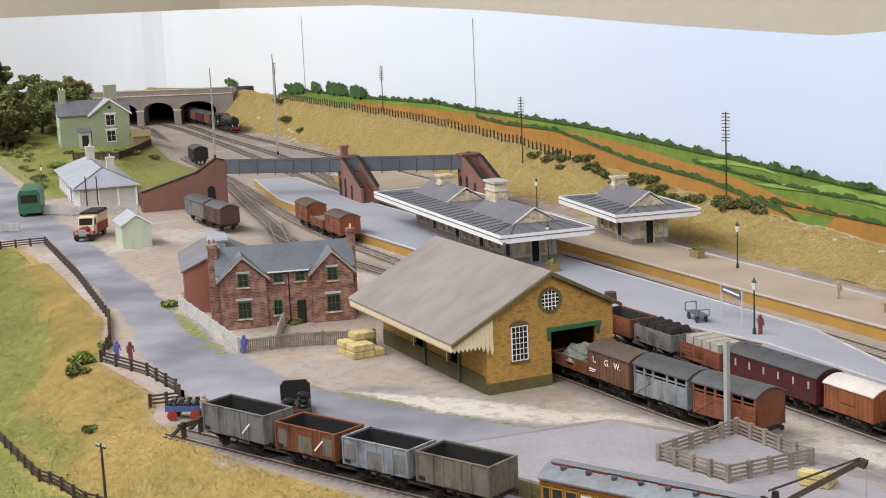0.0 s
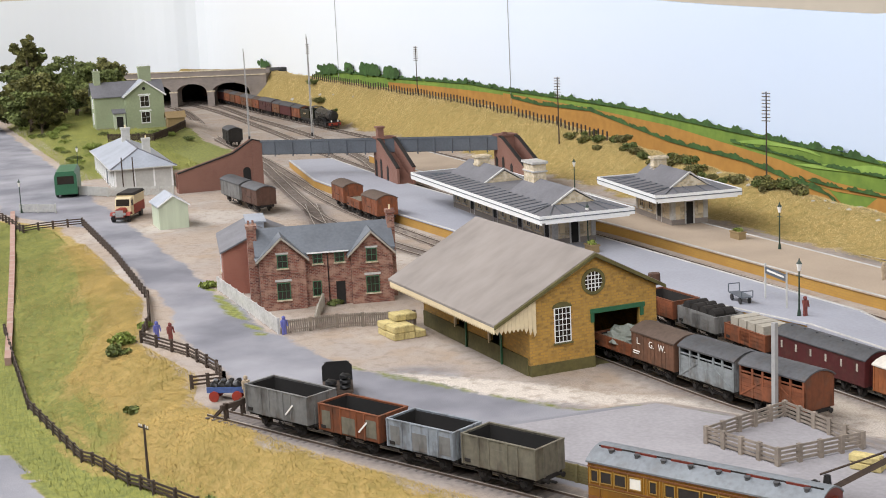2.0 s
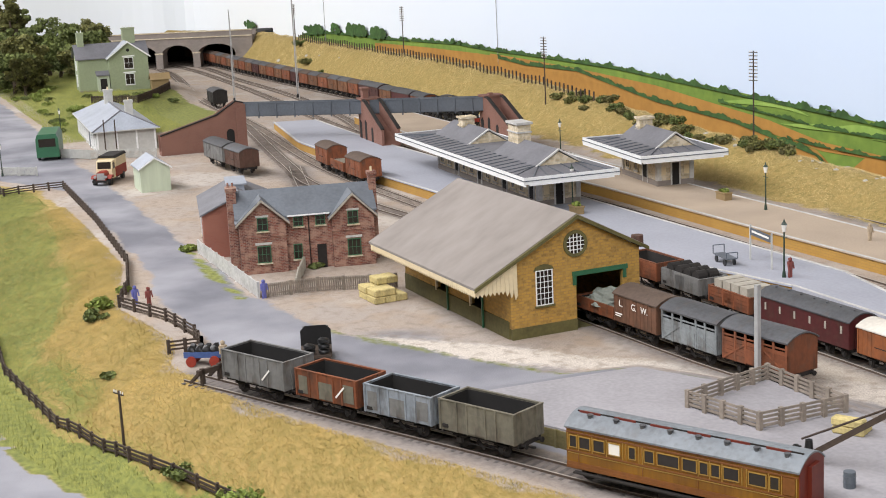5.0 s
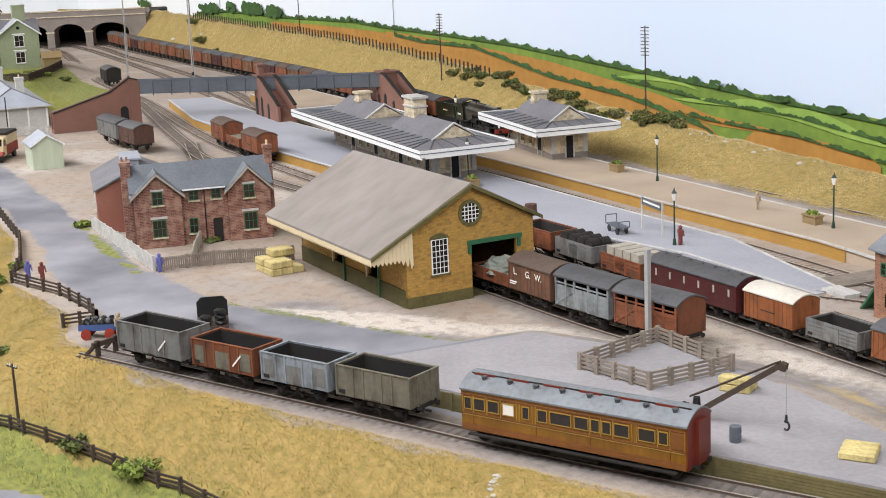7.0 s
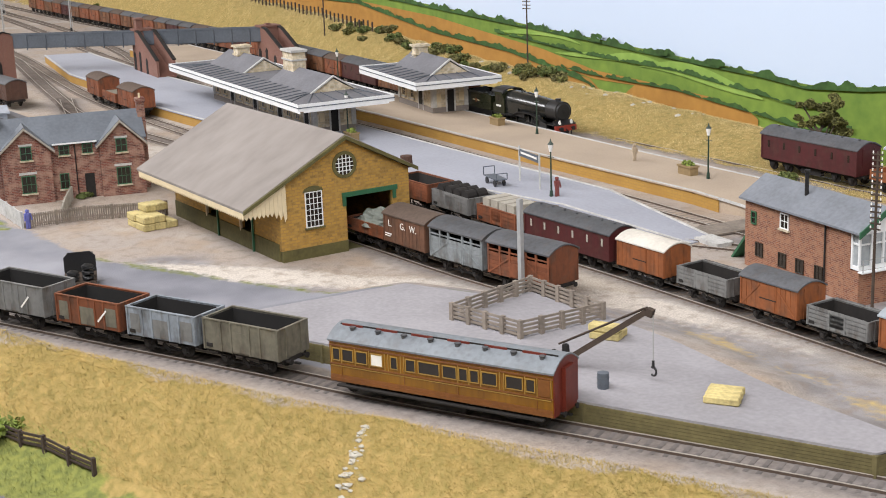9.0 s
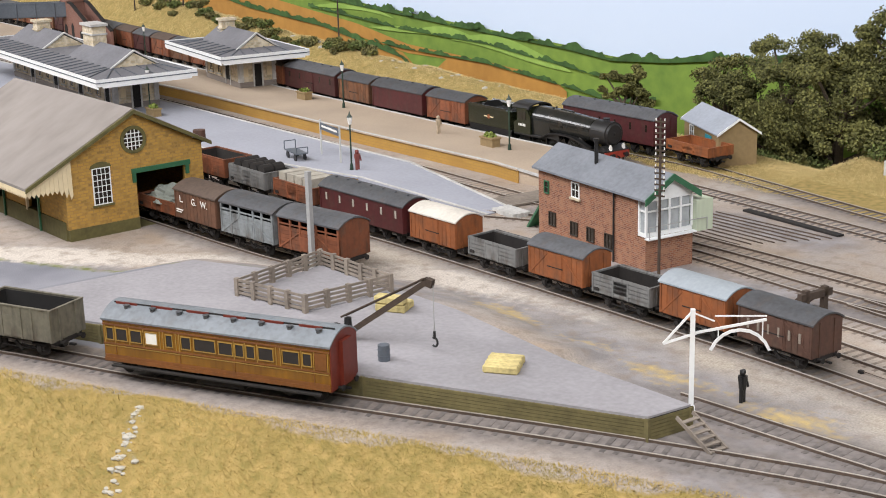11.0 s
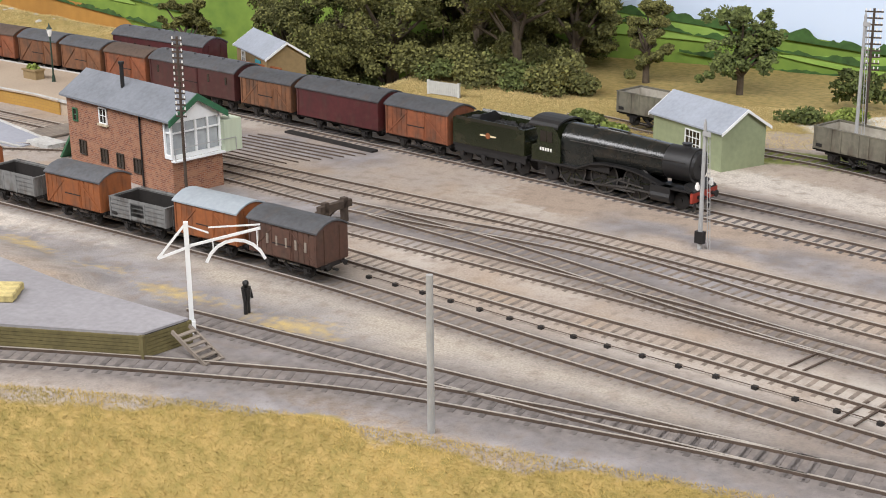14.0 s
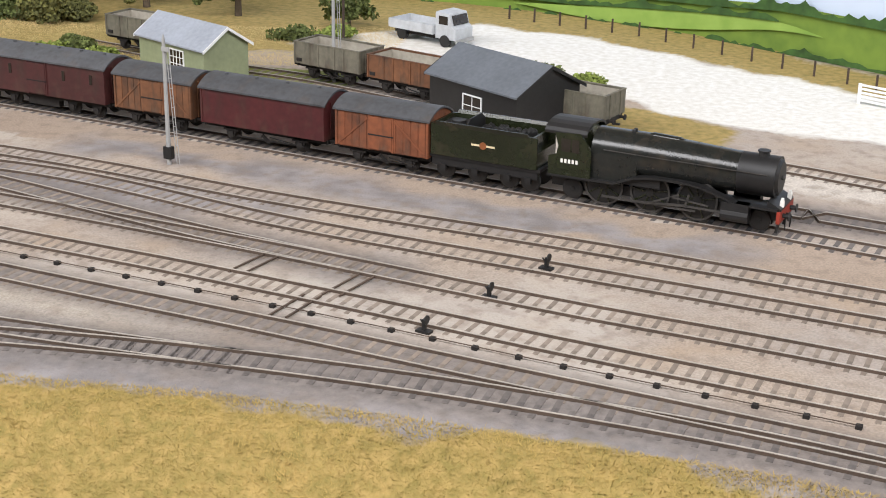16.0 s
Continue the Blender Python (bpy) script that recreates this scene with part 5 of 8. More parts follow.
def build_footbridge():
    f = thing("footbridge", "long station footbridge of grey steel with red brick stairs", "footbridge", 0, 0, 0, 0)
    P = [Vector((-1606, 1182, 0)), Vector((-1440, 1345, 0)), Vector((-1330, 1500, 0))]
    P[2] = P[1] + (P[1] - P[0]).normalized() * 215
    top, deck = 79, 57
    for a, b in zip(P, P[1:]):
        d = (b - a).normalized()
        n = Vector((d.y, -d.x, 0))
        for side in (9, -9):
            q = n * side
            part("girder", bars(((a.x + q.x, a.y + q.y, (top + deck) / 2), (b.x + q.x, b.y + q.y, (top + deck) / 2), 1.5, top - deck)), M_BLUEGREY, f)
            part("top_rail", bars(((a.x + q.x, a.y + q.y, top), (b.x + q.x, b.y + q.y, top), 3, 1.8)), M_BLUEGREY, f)
            m = int((b - a).length // 30)
            for i in range(m + 1):
                c = a + d * (i * (b - a).length / m) + q + n * (1.2 if side > 0 else -1.2)
                part("stiffener", bars(((c.x, c.y, deck - 4), (c.x, c.y, top), 1.6, 1.6)), M_BLUEGREY, f)
        part("deck", bars(((a.x, a.y, deck), (b.x, b.y, deck), 17, 2)), M_BLUEGREY, f)
    ang = math.degrees(math.atan2(P[1].y - P[0].y, P[1].x - P[0].x))

    def tower(c, name="stair_tower"):
        t = new(name)
        t.parent = f
        t.matrix_basis = pose(c.x * MM, c.y * MM, 0, 0, 0, -14 if name == "stair_tower" else 77)
        return t
    # near stairs come down towards the yard road
    t0 = tower(P[0], "near_stairs")
    part("stair_wall", B_prism([(0, -2), (0, 80), (-14, 84), (-50, 62), (-150, 34), (-150, -2)], "y", -12, -8), M_BRIDGE, t0)
    part("stair_wall", B_prism([(0, -2), (0, 80), (-14, 84), (-50, 62), (-150, 34), (-150, -2)], "y", 10, 14), M_BRIDGE, t0)
    part("coping", bars(((0, -10, 81), (-14, -10, 85), 6, 2), ((-14, -10, 85), (-50, -10, 63), 6, 2), ((-50, -10, 63), (-150, -10, 35), 6, 2)), M_UNDER, t0)
    part("stair_flight", B_prism([(0, 0), (0, 57), (-150, 5), (-150, 0)], "y", -8, 10), M_BRIDGE, t0)
    part("pier", boxes((-16, -14, -2, 2, -12.2, 78)), M_BRIDGE, t0)
    # Black plate on the solid wall, painted as the shade of an arch.
    part("arch_shade_plate", B_prism([(-34, 0), (-34, 30)] + [(-27 + 7 * math.cos(a), 30 + 7 * math.sin(a)) for a in np.linspace(3.0, 0.1, 7)] + [(-20, 30), (-20, 0)], "y", -12.4, -11.8), M_DARK, t0)
    for i, (c, run) in enumerate(((P[1], 110), (P[2], 110))):
        t = tower(c)
        part("tower", boxes((-16, -16, 0, 10, 16, 80)), M_BRIDGE, t)
        part("tower_cap", boxes((-18, -18, 80, 12, 18, 83)), M_BRIDGE, t)
        part("pier_cap", boxes((-10, -12, 83, 4, -2, 98), (-12, -14, 98, 6, 0, 101)) if i == 0 else boxes((-4, -6, 83, 4, 2, 86)), M_BRIDGE, t)
        for y in (-16, 12):
            part("stair_wall", B_prism([(10, 12), (10, 80), (24, 78), (10 + run, 40), (10 + run, 12)], "y", y, y + 4), M_BRIDGE, t)
            part("coping", bars(((10, y + 2, 81), (24, y + 2, 79), 6, 2), ((24, y + 2, 79), (10 + run, y + 2, 41), 6, 2)), M_UNDER, t)
        part("stair_flight", B_prism([(10, 12), (10, 57), (10 + run, 14), (10 + run, 12)], "y", -12, 12), M_BRIDGE, t)
        # Black plates on the solid tower walls paint shaded arches and a doorway.
        for ax, hh in ((22, 30), (60, 22)):
            part("arch_shade_plate", B_prism([(ax, 14), (ax, 14 + hh), (ax + 5, 18 + hh), (ax + 10, 14 + hh), (ax + 10, 14)], "y", -16.6, -15.9), M_DARK, t)
        part("doorway_shade_plate", B_prism([(-10, 14), (-10, 40), (-4, 45), (2, 40), (2, 14)], "y", -16.6, -15.9), M_DARK, t)


def build_tunnel():
    t = thing("road_bridge", "grey stone overbridge of three arches with a parapet", "bridge", -3395, 1875, 0, 52)
    # local x along the bridge face, y into the portal
    L0, L1, H = -420, 178, 93
    arches = [(-168, 56), (-56, 56), (66, 66)]
    bm = B()
    edges = [L0]
    for c, half in arches:
        a, b = c - half + 8, c + half - 8
        h = 42
        prism(bm, [(edges[-1], -4), (a, -4), (a, H), (edges[-1], H)], "y", 0, 60)
        n = 12
        for i in range(n):
            t0, t1 = math.pi * (1 - i / n), math.pi * (1 - (i + 1) / n)
            r, cc = (b - a) / 2, (a + b) / 2
            xa, xb = cc + r * math.cos(t0), cc + r * math.cos(t1)
            za, zb = h + 28 * math.sin(t0), h + 28 * math.sin(t1)
            prism(bm, [(xa, za), (xb, zb), (xb, H), (xa, H)], "y", 0, 60)
        edges.append(b)
    prism(bm, [(edges[-1], -4), (L1, -4), (L1, H), (edges[-1], H)], "y", 0, 60)
    bmesh.ops.remove_doubles(bm, verts=bm.verts, dist=0.01)
    part("arched_wall", bm, M_GREYSTONE, t)
    part("parapet", boxes((L0, -2, H, L1, 4, H + 14), (L0, 56, H, L1, 62, H + 14)), M_GREYSTONE, t)
    part("coping", boxes((L0, -4, H + 14, L1, 6, H + 17), (L0, -3, H - 3, L1, 0, H)), M_STONE, t)
    # Added black box behind the arches that makes their depth look shaded.
    part("arch_shade_box", boxes((L0, 300, -4, L1, 304, H), (L0, 60, H - 2, L1, 304, H + 1), (L0 - 4, 60, -4, L0, 304, H), (L1, 60, -4, L1 + 4, 304, H)), M_DARK, t)
    for px in (-112, 4):
        part("pilaster", boxes((px - 11, -5, -4, px + 11, -0.5, 44)), M_GREYSTONE, t)
        part("pilaster_cap", boxes((px - 13, -6, 44, px + 13, -0.5, 48)), M_STONE, t)
    for c, half in arches:
        bm = B()
        r, cc = half - 8, c
        for i in range(16):
            t0, t1 = math.pi * i / 16, math.pi * (i + 1) / 16
            prism(bm, [(cc + k * math.cos(a), 42 + (28 + k - r) * math.sin(a)) for k, a in ((r, t0), (r + 6, t0), (r + 6, t1), (r, t1))], "y", -2, 1)
        bmesh.ops.remove_doubles(bm, verts=bm.verts, dist=0.01)
        part("arch_ring", bm, M_GREYSTONE, t)


def build_bungalow():
    """Long single-storey waiting house under a hipped roof; local x runs towards the yard."""
    b = thing("crossing_bungalow", "pale grey boarded bungalow with a hipped slate roof", "bungalow", -2110, 1052, 0, -14)
    L, W, E, R = 362, 106, 40, 68
    part("wall", boxes((0, 0, -2, L, 3, E), (0, W - 3, -2, L, W, E), (0, 3, -2, 3, W - 3, E), (L - 3, 3, -2, L, W - 3, E)), M_PALE, b)
    bm = B()
    o, h = 7, 56
    low = [bm.verts.new(q) for q in ((-o, -o, E - 1), (L + o, -o, E - 1), (L + o, W + o, E - 1), (-o, W + o, E - 1))]
    ridge = [bm.verts.new((h, W / 2, R)), bm.verts.new((L - h, W / 2, R))]
    for f in ((low[0], low[1], ridge[1], ridge[0]), (low[1], low[2], ridge[1]), (low[2], low[3], ridge[0], ridge[1]), (low[3], low[0], ridge[0]), tuple(low[::-1])):
        bm.faces.new(f)
    part("roof", bm, M_SLATE3, b, "light hipped slate roof")
    part("ridge_tile", bars(((h, W / 2, R + 0.5), (L - h, W / 2, R + 0.5), 3, 1.6)), M_SLATE2, b)
    for qy in (-o, W + o):
        part("ridge_tile", bars(((L + o, qy, E - 0.4), (L - h, W / 2, R + 0.5), 2.2, 1.4)), M_SLATE2, b)
    part("gutter", boxes((-o, -o - 1, E - 2.5, L + o, -o, E - 0.5)), M_PALE, b)
    part("gutter", boxes((L + o, -o - 1, E - 2.5, L + o + 1, W + o, E - 0.5)), M_PALE, b)
    for i in range(8):
        wx = 30 + i * 43
        if i == 5:
            part("door", boxes((wx - 9, -0.8, 0, wx + 9, 0.6, 31)), M_BLUEGREY, b)
        else:
            window(b, wx, -0.5, 20, 13, 24, "-y", M_WHITE, 2, 3, M_PALE, 1.4)
        part("pilaster", boxes((wx + 20, -1.2, 0, wx + 23, 0.4, E - 2)), M_WHITE, b)
    for qy in (0.5, 35, 70, W - 3.5):
        part("pilaster", boxes((L - 0.5, qy, 0, L + 1.4, qy + 3, E - 2)), M_WHITE, b)
    chimney(b, L - 62, W / 2 + 16, 48, 86, 12, 14, M_PALE, 1)
    chimney(b, 120, W / 2, 56, 92, 14, 16, M_PALE, 2)


def build_green_house():
    """Two-storey house: a long range with a gabled wing at its right hand."""
    h = thing("green_house", "pale green rendered house with gabled slate roof", "house", -2714, 1272, 22, 76)
    L, W, E, R = 168, 92, 82, 112
    bm = B()
    gable_walls(bm, 0, L, 0, W, -6, E, R, "x", 3)
    part("wall", bm, M_GREENHOUSE, h)
    gable_roof(h, 0, L, 0, W, E, R, 5, M_SLATE2, 2, "x")
    w = part("gabled_wing", B_prism([(72, -6), (166, -6), (166, 82), (119, 116), (72, 82)], "y", -22, 40), M_GREENHOUSE, h)
    gable_roof(w, 72, 166, -22, 46, 82, 116, 6, M_SLATE3, 2, "y")
    for sgn in (-1, 1):
        part("bargeboard", B_prism([(119, 119.5), (119, 115), (119 + sgn * 53, 76.5), (119 + sgn * 53, 81)], "y", -29.5, -28.2), M_WHITE, w)
    part("round_vent", rods(((119, -23, 97), (119, -22, 97), 4, 4, 14)), M_DARK, w)
    for z in (27, 66):
        window(w, 119, -22.5, z, 20, 25, "-y", M_WHITE, 2, 2, M_PALE, 1.4)
        part("lintel", boxes((104, -23.4, z + 15, 134, -21.5, z + 18)), M_WHITE, w)
    for z in (27, 66):
        window(h, -0.4, 45, z, 16, 25, "-x", M_WHITE, 2, 2, M_PALE, 1.2)
    part("porch", boxes((42, -20, -6, 70, 0, 40)), M_GREENHUT, h, "small lean-to porch")
    part("porch_roof", B_prism([(-24, 39), (0, 48), (0, 50), (-24, 41.5)], "x", 39, 71), M_SLATE2, h)
    part("front_door", boxes((48, -20.8, -6, 64, -19.6, 32)), M_UNDER, h, "dark front door")
    part("plinth", boxes((-1, -1, -6, 72, 0.2, 4)), M_GREYSTONE, h)
    chimney(h, 14, 46, 96, 143, 16, 18, M_GREENHOUSE, 2, M_WHITE)
    chimney(h, 132, 50, 96, 148, 30, 20, M_GREENHOUSE, 4, M_WHITE)


# ---- rolling stock: local x forward, origin on the rail under the middle ----
M_RODS = material("dull_steel_rods", (0.09, 0.085, 0.08), 0.45, 0.3, 300, 30, 0.1, metal=0.5)


def wheel_mesh(r, name="wheel", spokes=0, mat=None):
    bm = B()
    rod(bm, (0, -0.9, 0), (0, 0.9, 0), r, r, 18)
    rod(bm, (0, -1.3, 0), (0, -0.9, 0), r * 0.8, r, 18)
    rod(bm, (0, -2.0, 0), (0, -0.9, 0), r * 0.22, r * 0.22, 8)
    return finish(bm, name, mat or M_UNDER)


WHEEL = wheel_mesh(5.6)


def running_gear(v, L, base, wb=None, bogies=False):
    h = L / 2
    part("underframe", boxes((-h, -11.5, 11, h, -9.5, 14), (-h, 9.5, 11, h, 11.5, 14), (-h, -12, 11, -h + 1.6, 12, 14.4), (h - 1.6, -12, 11, h, 12, 14.4), (-h + 2, -9, 12, h - 2, 9, 13)), M_UNDER, v)
    axles = [-base / 2, base / 2] if not bogies else [-h + 12, -h + 34, h - 34, h - 12]
    for a in axles:
        for sd in (-1, 1):
            share("wheel", WHEEL, v, a, sd * 8.3, 7.6, 0 if sd < 0 else 180)
            part("axle_guard", B_prism([(a - 5, 12), (a - 2, 5.4), (a + 2, 5.4), (a + 5, 12)], "y", sd * 11 - 0.5, sd * 11 + 0.5), M_UNDER, v)
            part("axle_box", boxes((a - 1.8, sd * 11.6 - 0.9, 5.6, a + 1.8, sd * 11.6 + 0.9, 9.4)), M_UNDER, v)
            if not bogies:
                part("spring", boxes((a - 6, sd * 11.7 - 0.5, 9.8, a + 6, sd * 11.7 + 0.5, 11)), M_UNDER, v)
    if not bogies:
        part("brake_gear", bars(((-base / 2 + 4, -11, 6.5), (base / 2 - 4, -11, 6.5), 0.6, 0.8), ((-3, -11, 10), (3, -11, 5), 0.6, 2.4), ((4, -12.2, 9.5), (base / 2 + 5, -12.2, 6.5), 0.5, 0.7)), M_UNDER, v)
    else:
        part("truss", bars(((-h + 44, -10, 11), (-h + 56, -10, 6), 0.8, 0.8), ((-h + 56, -10, 6), (h - 56, -10, 6), 0.8, 0.8), ((h - 56, -10, 6), (h - 44, -10, 11), 0.8, 0.8), ((-14, -8, 8), (14, -8, 8), 5, 6)), M_UNDER, v)
    for e in (-1, 1):
        for sd in (-1, 1):
            part("buffer", rods(((e * h, sd * 8.4, 12.6), (e * (h + 3.6), sd * 8.4, 12.6), 1.0), ((e * (h + 3.6), sd * 8.4, 12.6), (e * (h + 4.4), sd * 8.4, 12.6), 2.1)), M_UNDER, v)
        part("coupling", boxes((e * h, -1, 8.6, e * (h + 4.5), 1, 9.8) if e > 0 else (e * (h + 4.5), -1, 8.6, e * h, 1, 9.8)), M_BLACK, v)


def curved_roof(L, W, z, rise, over=1.2, n=12):
    out = []
    w = W / 2 + over
    for i in range(n + 1):
        y = -w + 2 * w * i / n
        out.append((y, z + rise * (1 - (y / w) ** 2)))
    low = [(y, q - 1.2) for y, q in out]
    bm = B()
    prism(bm, low + out[::-1], "x", -L / 2 - over, L / 2 + over)
    return bm


def end_profile(W, z0, z, rise):
    w = W / 2
    return [(-w, z0), (w, z0)] + [(w - 2 * w * i / 10, z + rise * (1 - (1 - 2 * i / 10) ** 2)) for i in range(11)]


def van(label, body, roof, L=66, W=31, top=38, rise=6, doors=True, brace=True, windows=0, name="goods_van", vents=0, planks=True, patch=None, marks=0):
    v = thing(name, label, "railway van")
    running_gear(v, L, L * 0.56, bogies=L > 110)
    h = L / 2
    b = part("body", B_prism(end_profile(W, 14, top, rise - 1.2), "x", -h, h), body, v)
    part("roof", curved_roof(L, W, top + 0.6, rise), roof, v, smooth=True)
    for sd in (-1, 1):
        y = sd * (W / 2)
        f = lambda t: (y - t, y) if sd < 0 else (y, y + t)
        a, c = f(0.6)
        for x in (-h + 0.9, h - 0.9) + ((-8.5, 8.5) if doors else ()):
            part("corner_strap", boxes((x - 0.7, a, 14, x + 0.7, c, top - 0.6)), body, b)
        if planks:
            a2, c2 = f(0.25)
            n = int(L // 5.5)
            for i in range(n):
                x = -h + 2 + (L - 4) * (i + 0.12) / n
                part("plank", boxes((x, a2, 14.6, x + (L - 4) / n * 0.86, c2, top - 1.2)), body, b)
        if doors:
            a3, c3 = f(0.9)
            part("door", boxes((-8, a3, 15, 8, c3, top - 2)), body, b)
            part("door_bar", boxes((-9, a3 - 0.2, 24, 9, c3 + 0.2, 24.8)), M_UNDER, b)
        if brace:
            for e in (-1, 1):
                part("brace", bars(((e * (h - 2), y + sd * 0.4, 15), (e * 9.5, y + sd * 0.4, top - 3), 0.5, 1.2)), body, b)
        for i in range(windows):
            x = -h + L * (i + 0.5) / windows
            a4, c4 = f(0.35)
            part("window", boxes((x - 1.2, a4, 27, x + 1.2, c4, 34)), M_FENCEPALE if patch else M_GLASS, b)
        for i in range(marks):
            a4, c4 = f(1.1)
            x = -h + 9 + i * (L - 20) / max(1, marks - 1)
            part("paint_patch", boxes((x, a4, 23, x + 1.7, c4, 30)), M_WOODGREY, b)
    for e in (-1, 1):
        for y in (-W / 4, W / 4):
            part("end_post", boxes((e * h - 0.6, y - 0.8, 14, e * h + 0.6, y + 0.8, top + 1)), body, b)
    for i in range(vents):
        x = -h + L * (i + 0.5) / vents
        part("roof_vent", rods(((x, -2, top + rise - 0.5), (x, -2, top + rise + 1.6), 1.3)), roof, v)
    return v


def open_wagon(label, mat, L=62, W=31, z1=33, inner=None, load=None, steel=False, name="open_wagon", stripe=False, patch=None):
    v = thing(name, label, "railway wagon")
    running_gear(v, L, L * 0.55)
    h, w = L / 2, W / 2
    b = part("body", boxes((-h, -w, 14, h, -w + 1.2, z1), (-h, w - 1.2, 14, h, w, z1), (-h, -w + 1.2, 14, -h + 1.2, w - 1.2, z1), (h - 1.2, -w + 1.2, 14, h, w - 1.2, z1)), mat, v)
    part("inner_lining", boxes((-h + 1.2, -w + 1.2, 15.2, h - 1.2, -w + 1.6, z1 - 0.8), (-h + 1.2, w - 1.6, 15.2, h - 1.2, w - 1.2, z1 - 0.8), (-h + 1.2, -w + 1.6, 15.2, -h + 1.6, w - 1.6, z1 - 0.8), (h - 1.6, -w + 1.6, 15.2, h - 1.2, w - 1.6, z1 - 0.8)), inner or M_DARK, b)
    part("floor", boxes((-h + 1.2, -w + 1.2, 14, h - 1.2, w - 1.2, 15)), inner or M_DARK, b)
    part("top_rim", boxes((-h - 0.4, -w - 0.4, z1, h + 0.4, -w + 1.5, z1 + 0.7), (-h - 0.4, w - 1.5, z1, h + 0.4, w + 0.4, z1 + 0.7), (-h - 0.4, -w + 1.5, z1, -h + 1.5, w - 1.5, z1 + 0.7), (h - 1.5, -w + 1.5, z1, h + 0.4, w - 1.5, z1 + 0.7)), mat, b)
    for sd in (-1, 1):
        y0, y1 = (-w - 0.7, -w) if sd < 0 else (w, w + 0.7)
        for x in ((-h + 1, -17, -8, 8, 17, h - 1) if steel else (-h + 1, -8, 8, h - 1)):
            part("stanchion", boxes((x - 0.7, y0, 14, x + 0.7, y1, z1)), mat, b)
        part("door", boxes((-7, y0 + 0.25, 15, 7, y1 - 0.25, z1 - (6 if steel else 2))), patch or mat, b)
        if not steel:
            for z in np.arange(17.5, z1 - 1, 3.4):
                part("plank_line", boxes((-h + 2, y0 + 0.45, z, h - 2, y1 - 0.45, z + 2.9)), mat, b)
        if steel and patch:
            for xa, xb in ((-h + 4, -19), (18.5, h - 3)):
                part("patch_plate", boxes((xa, y0 + 0.3, 16.5, xb, y1 - 0.3, z1 - 4)), patch, b, "mismatched repair plate")
        if stripe:
            part("white_stripe", bars(((11, sd * (w + 0.8), 19), (20, sd * (w + 0.8), 28), 0.3, 1.3)), M_SIGNWHITE, b)
        part("number_panel", boxes((-h + 3, y0 - 0.1, 16, -h + 8, y1 + 0.1, 18.4)), M_UNDER, b)
    for e in (-1, 1):
        for y in (-w / 2, w / 2):
            part("end_post", boxes((e * h - 0.8, y - 0.9, 14, e * h + 0.8, y + 0.9, z1)), mat, b)
    if load:
        load(v, h, w, z1)
    return v


def coal_load(v, h, w, z1):
    bm = B()
    rnd = random.Random(3)
    for i in range(46):
        lump(bm, (rnd.uniform(-h + 5, h - 5), rnd.uniform(-w + 4, w - 4), z1 - 3 + rnd.uniform(0, 3)), rnd.uniform(2.4, 4.6), 0.9, 1, i)
    tagged(part("coal_load", bm, M_COAL, v, "heaped black load"), kind="stuff")


def crate_load(v, h, w, z1):
    for i in range(4):
        part("crate", boxes((-h + 5 + i * 13, -w + 3, 15, -h + 16 + i * 13, w - 3, z1 + 7)), M_FENCEPALE, v, "grey timber crate")


def cask_load(v, h, w, z1):
    for i in range(4):
        for j in (-1, 1):
            part("cask", rods(((-h + 8 + i * 14, j * 6 - 5, z1), (-h + 8 + i * 14, j * 6 + 5, z1), 6, 6, 12)), M_UNDER, v, "dark barrel")


def tarp_load(v, h, w, z1):
    bm = B()
    lump(bm, (0, 0, z1), 1, 1, 4, 4)
    for q in bm.verts:
        d = q.co - Vector((0, 0, z1))
        r = 1 + 0.18 * noise.noise(d * 5)
        q.co = Vector((d.x * (h - 2) * r, d.y * (w - 0.5) * r, z1 - 3 + max(0, d.z) * 12 * r))
    part("tarpaulin", bm, M_TARP, v, "crumpled grey tarpaulin")


def cattle_wagon(label, mat):
    v = thing("cattle_wagon", label, "railway wagon")
    L, W, top = 68, 31, 39
    h, w = L / 2, W / 2
    running_gear(v, L, 38)
    b = part("body", boxes((-h, -w, 14, h, -w + 1, 30), (-h, w - 1, 14, h, w, 30), (-h, -w, 37.4, h, -w + 1, top), (-h, w - 1, 37.4, h, w, top)), mat, v)
    for z in np.arange(16, 29, 3.2):
        part("plank", boxes((-h + 1, -w - 0.25, z, h - 1, -w, z + 2.9)), mat, b)
    # Added black block that stands for the shade behind the slats.
    part("inside_shade_block", boxes((-h + 3, -4, 15, h - 3, 4, top)), M_DARK, b)
    for e in (-1, 1):
        xs = (-h, -h + 1.2) if e < 0 else (h - 1.2, h)
        part("end_wall", B_prism(end_profile(W, 14, top, 4.6), "x", *xs), mat, b)
    for sd in (-1, 1):
        for x in (-h + 1, -20, -9, 9, 20, h - 1):
            part("upright", boxes((x - 0.9, sd * w - 0.6, 14, x + 0.9, sd * w + 0.6, top)), mat, b)
        for z in (33.2,):
            part("slat", boxes((-h, sd * w - 0.5, z, h, sd * w + 0.3, z + 1.1)), mat, b)
        for e in (-1, 1):
            part("brace", bars(((e * (h - 2), sd * (w + 0.4), 15), (e * 10, sd * (w + 0.4), 29), 0.6, 1.3)), mat, b)
        part("door", boxes((-8, sd * w - 0.9, 15, 8, sd * w + 0.9, 26)), mat, b)
    part("floor", boxes((-h + 1, -w + 1, 14, h - 1, w - 1, 15)), M_DARK, b)
    part("roof", curved_roof(L, W, top + 0.4, 6), M_ROOFGREY, v)
    return v


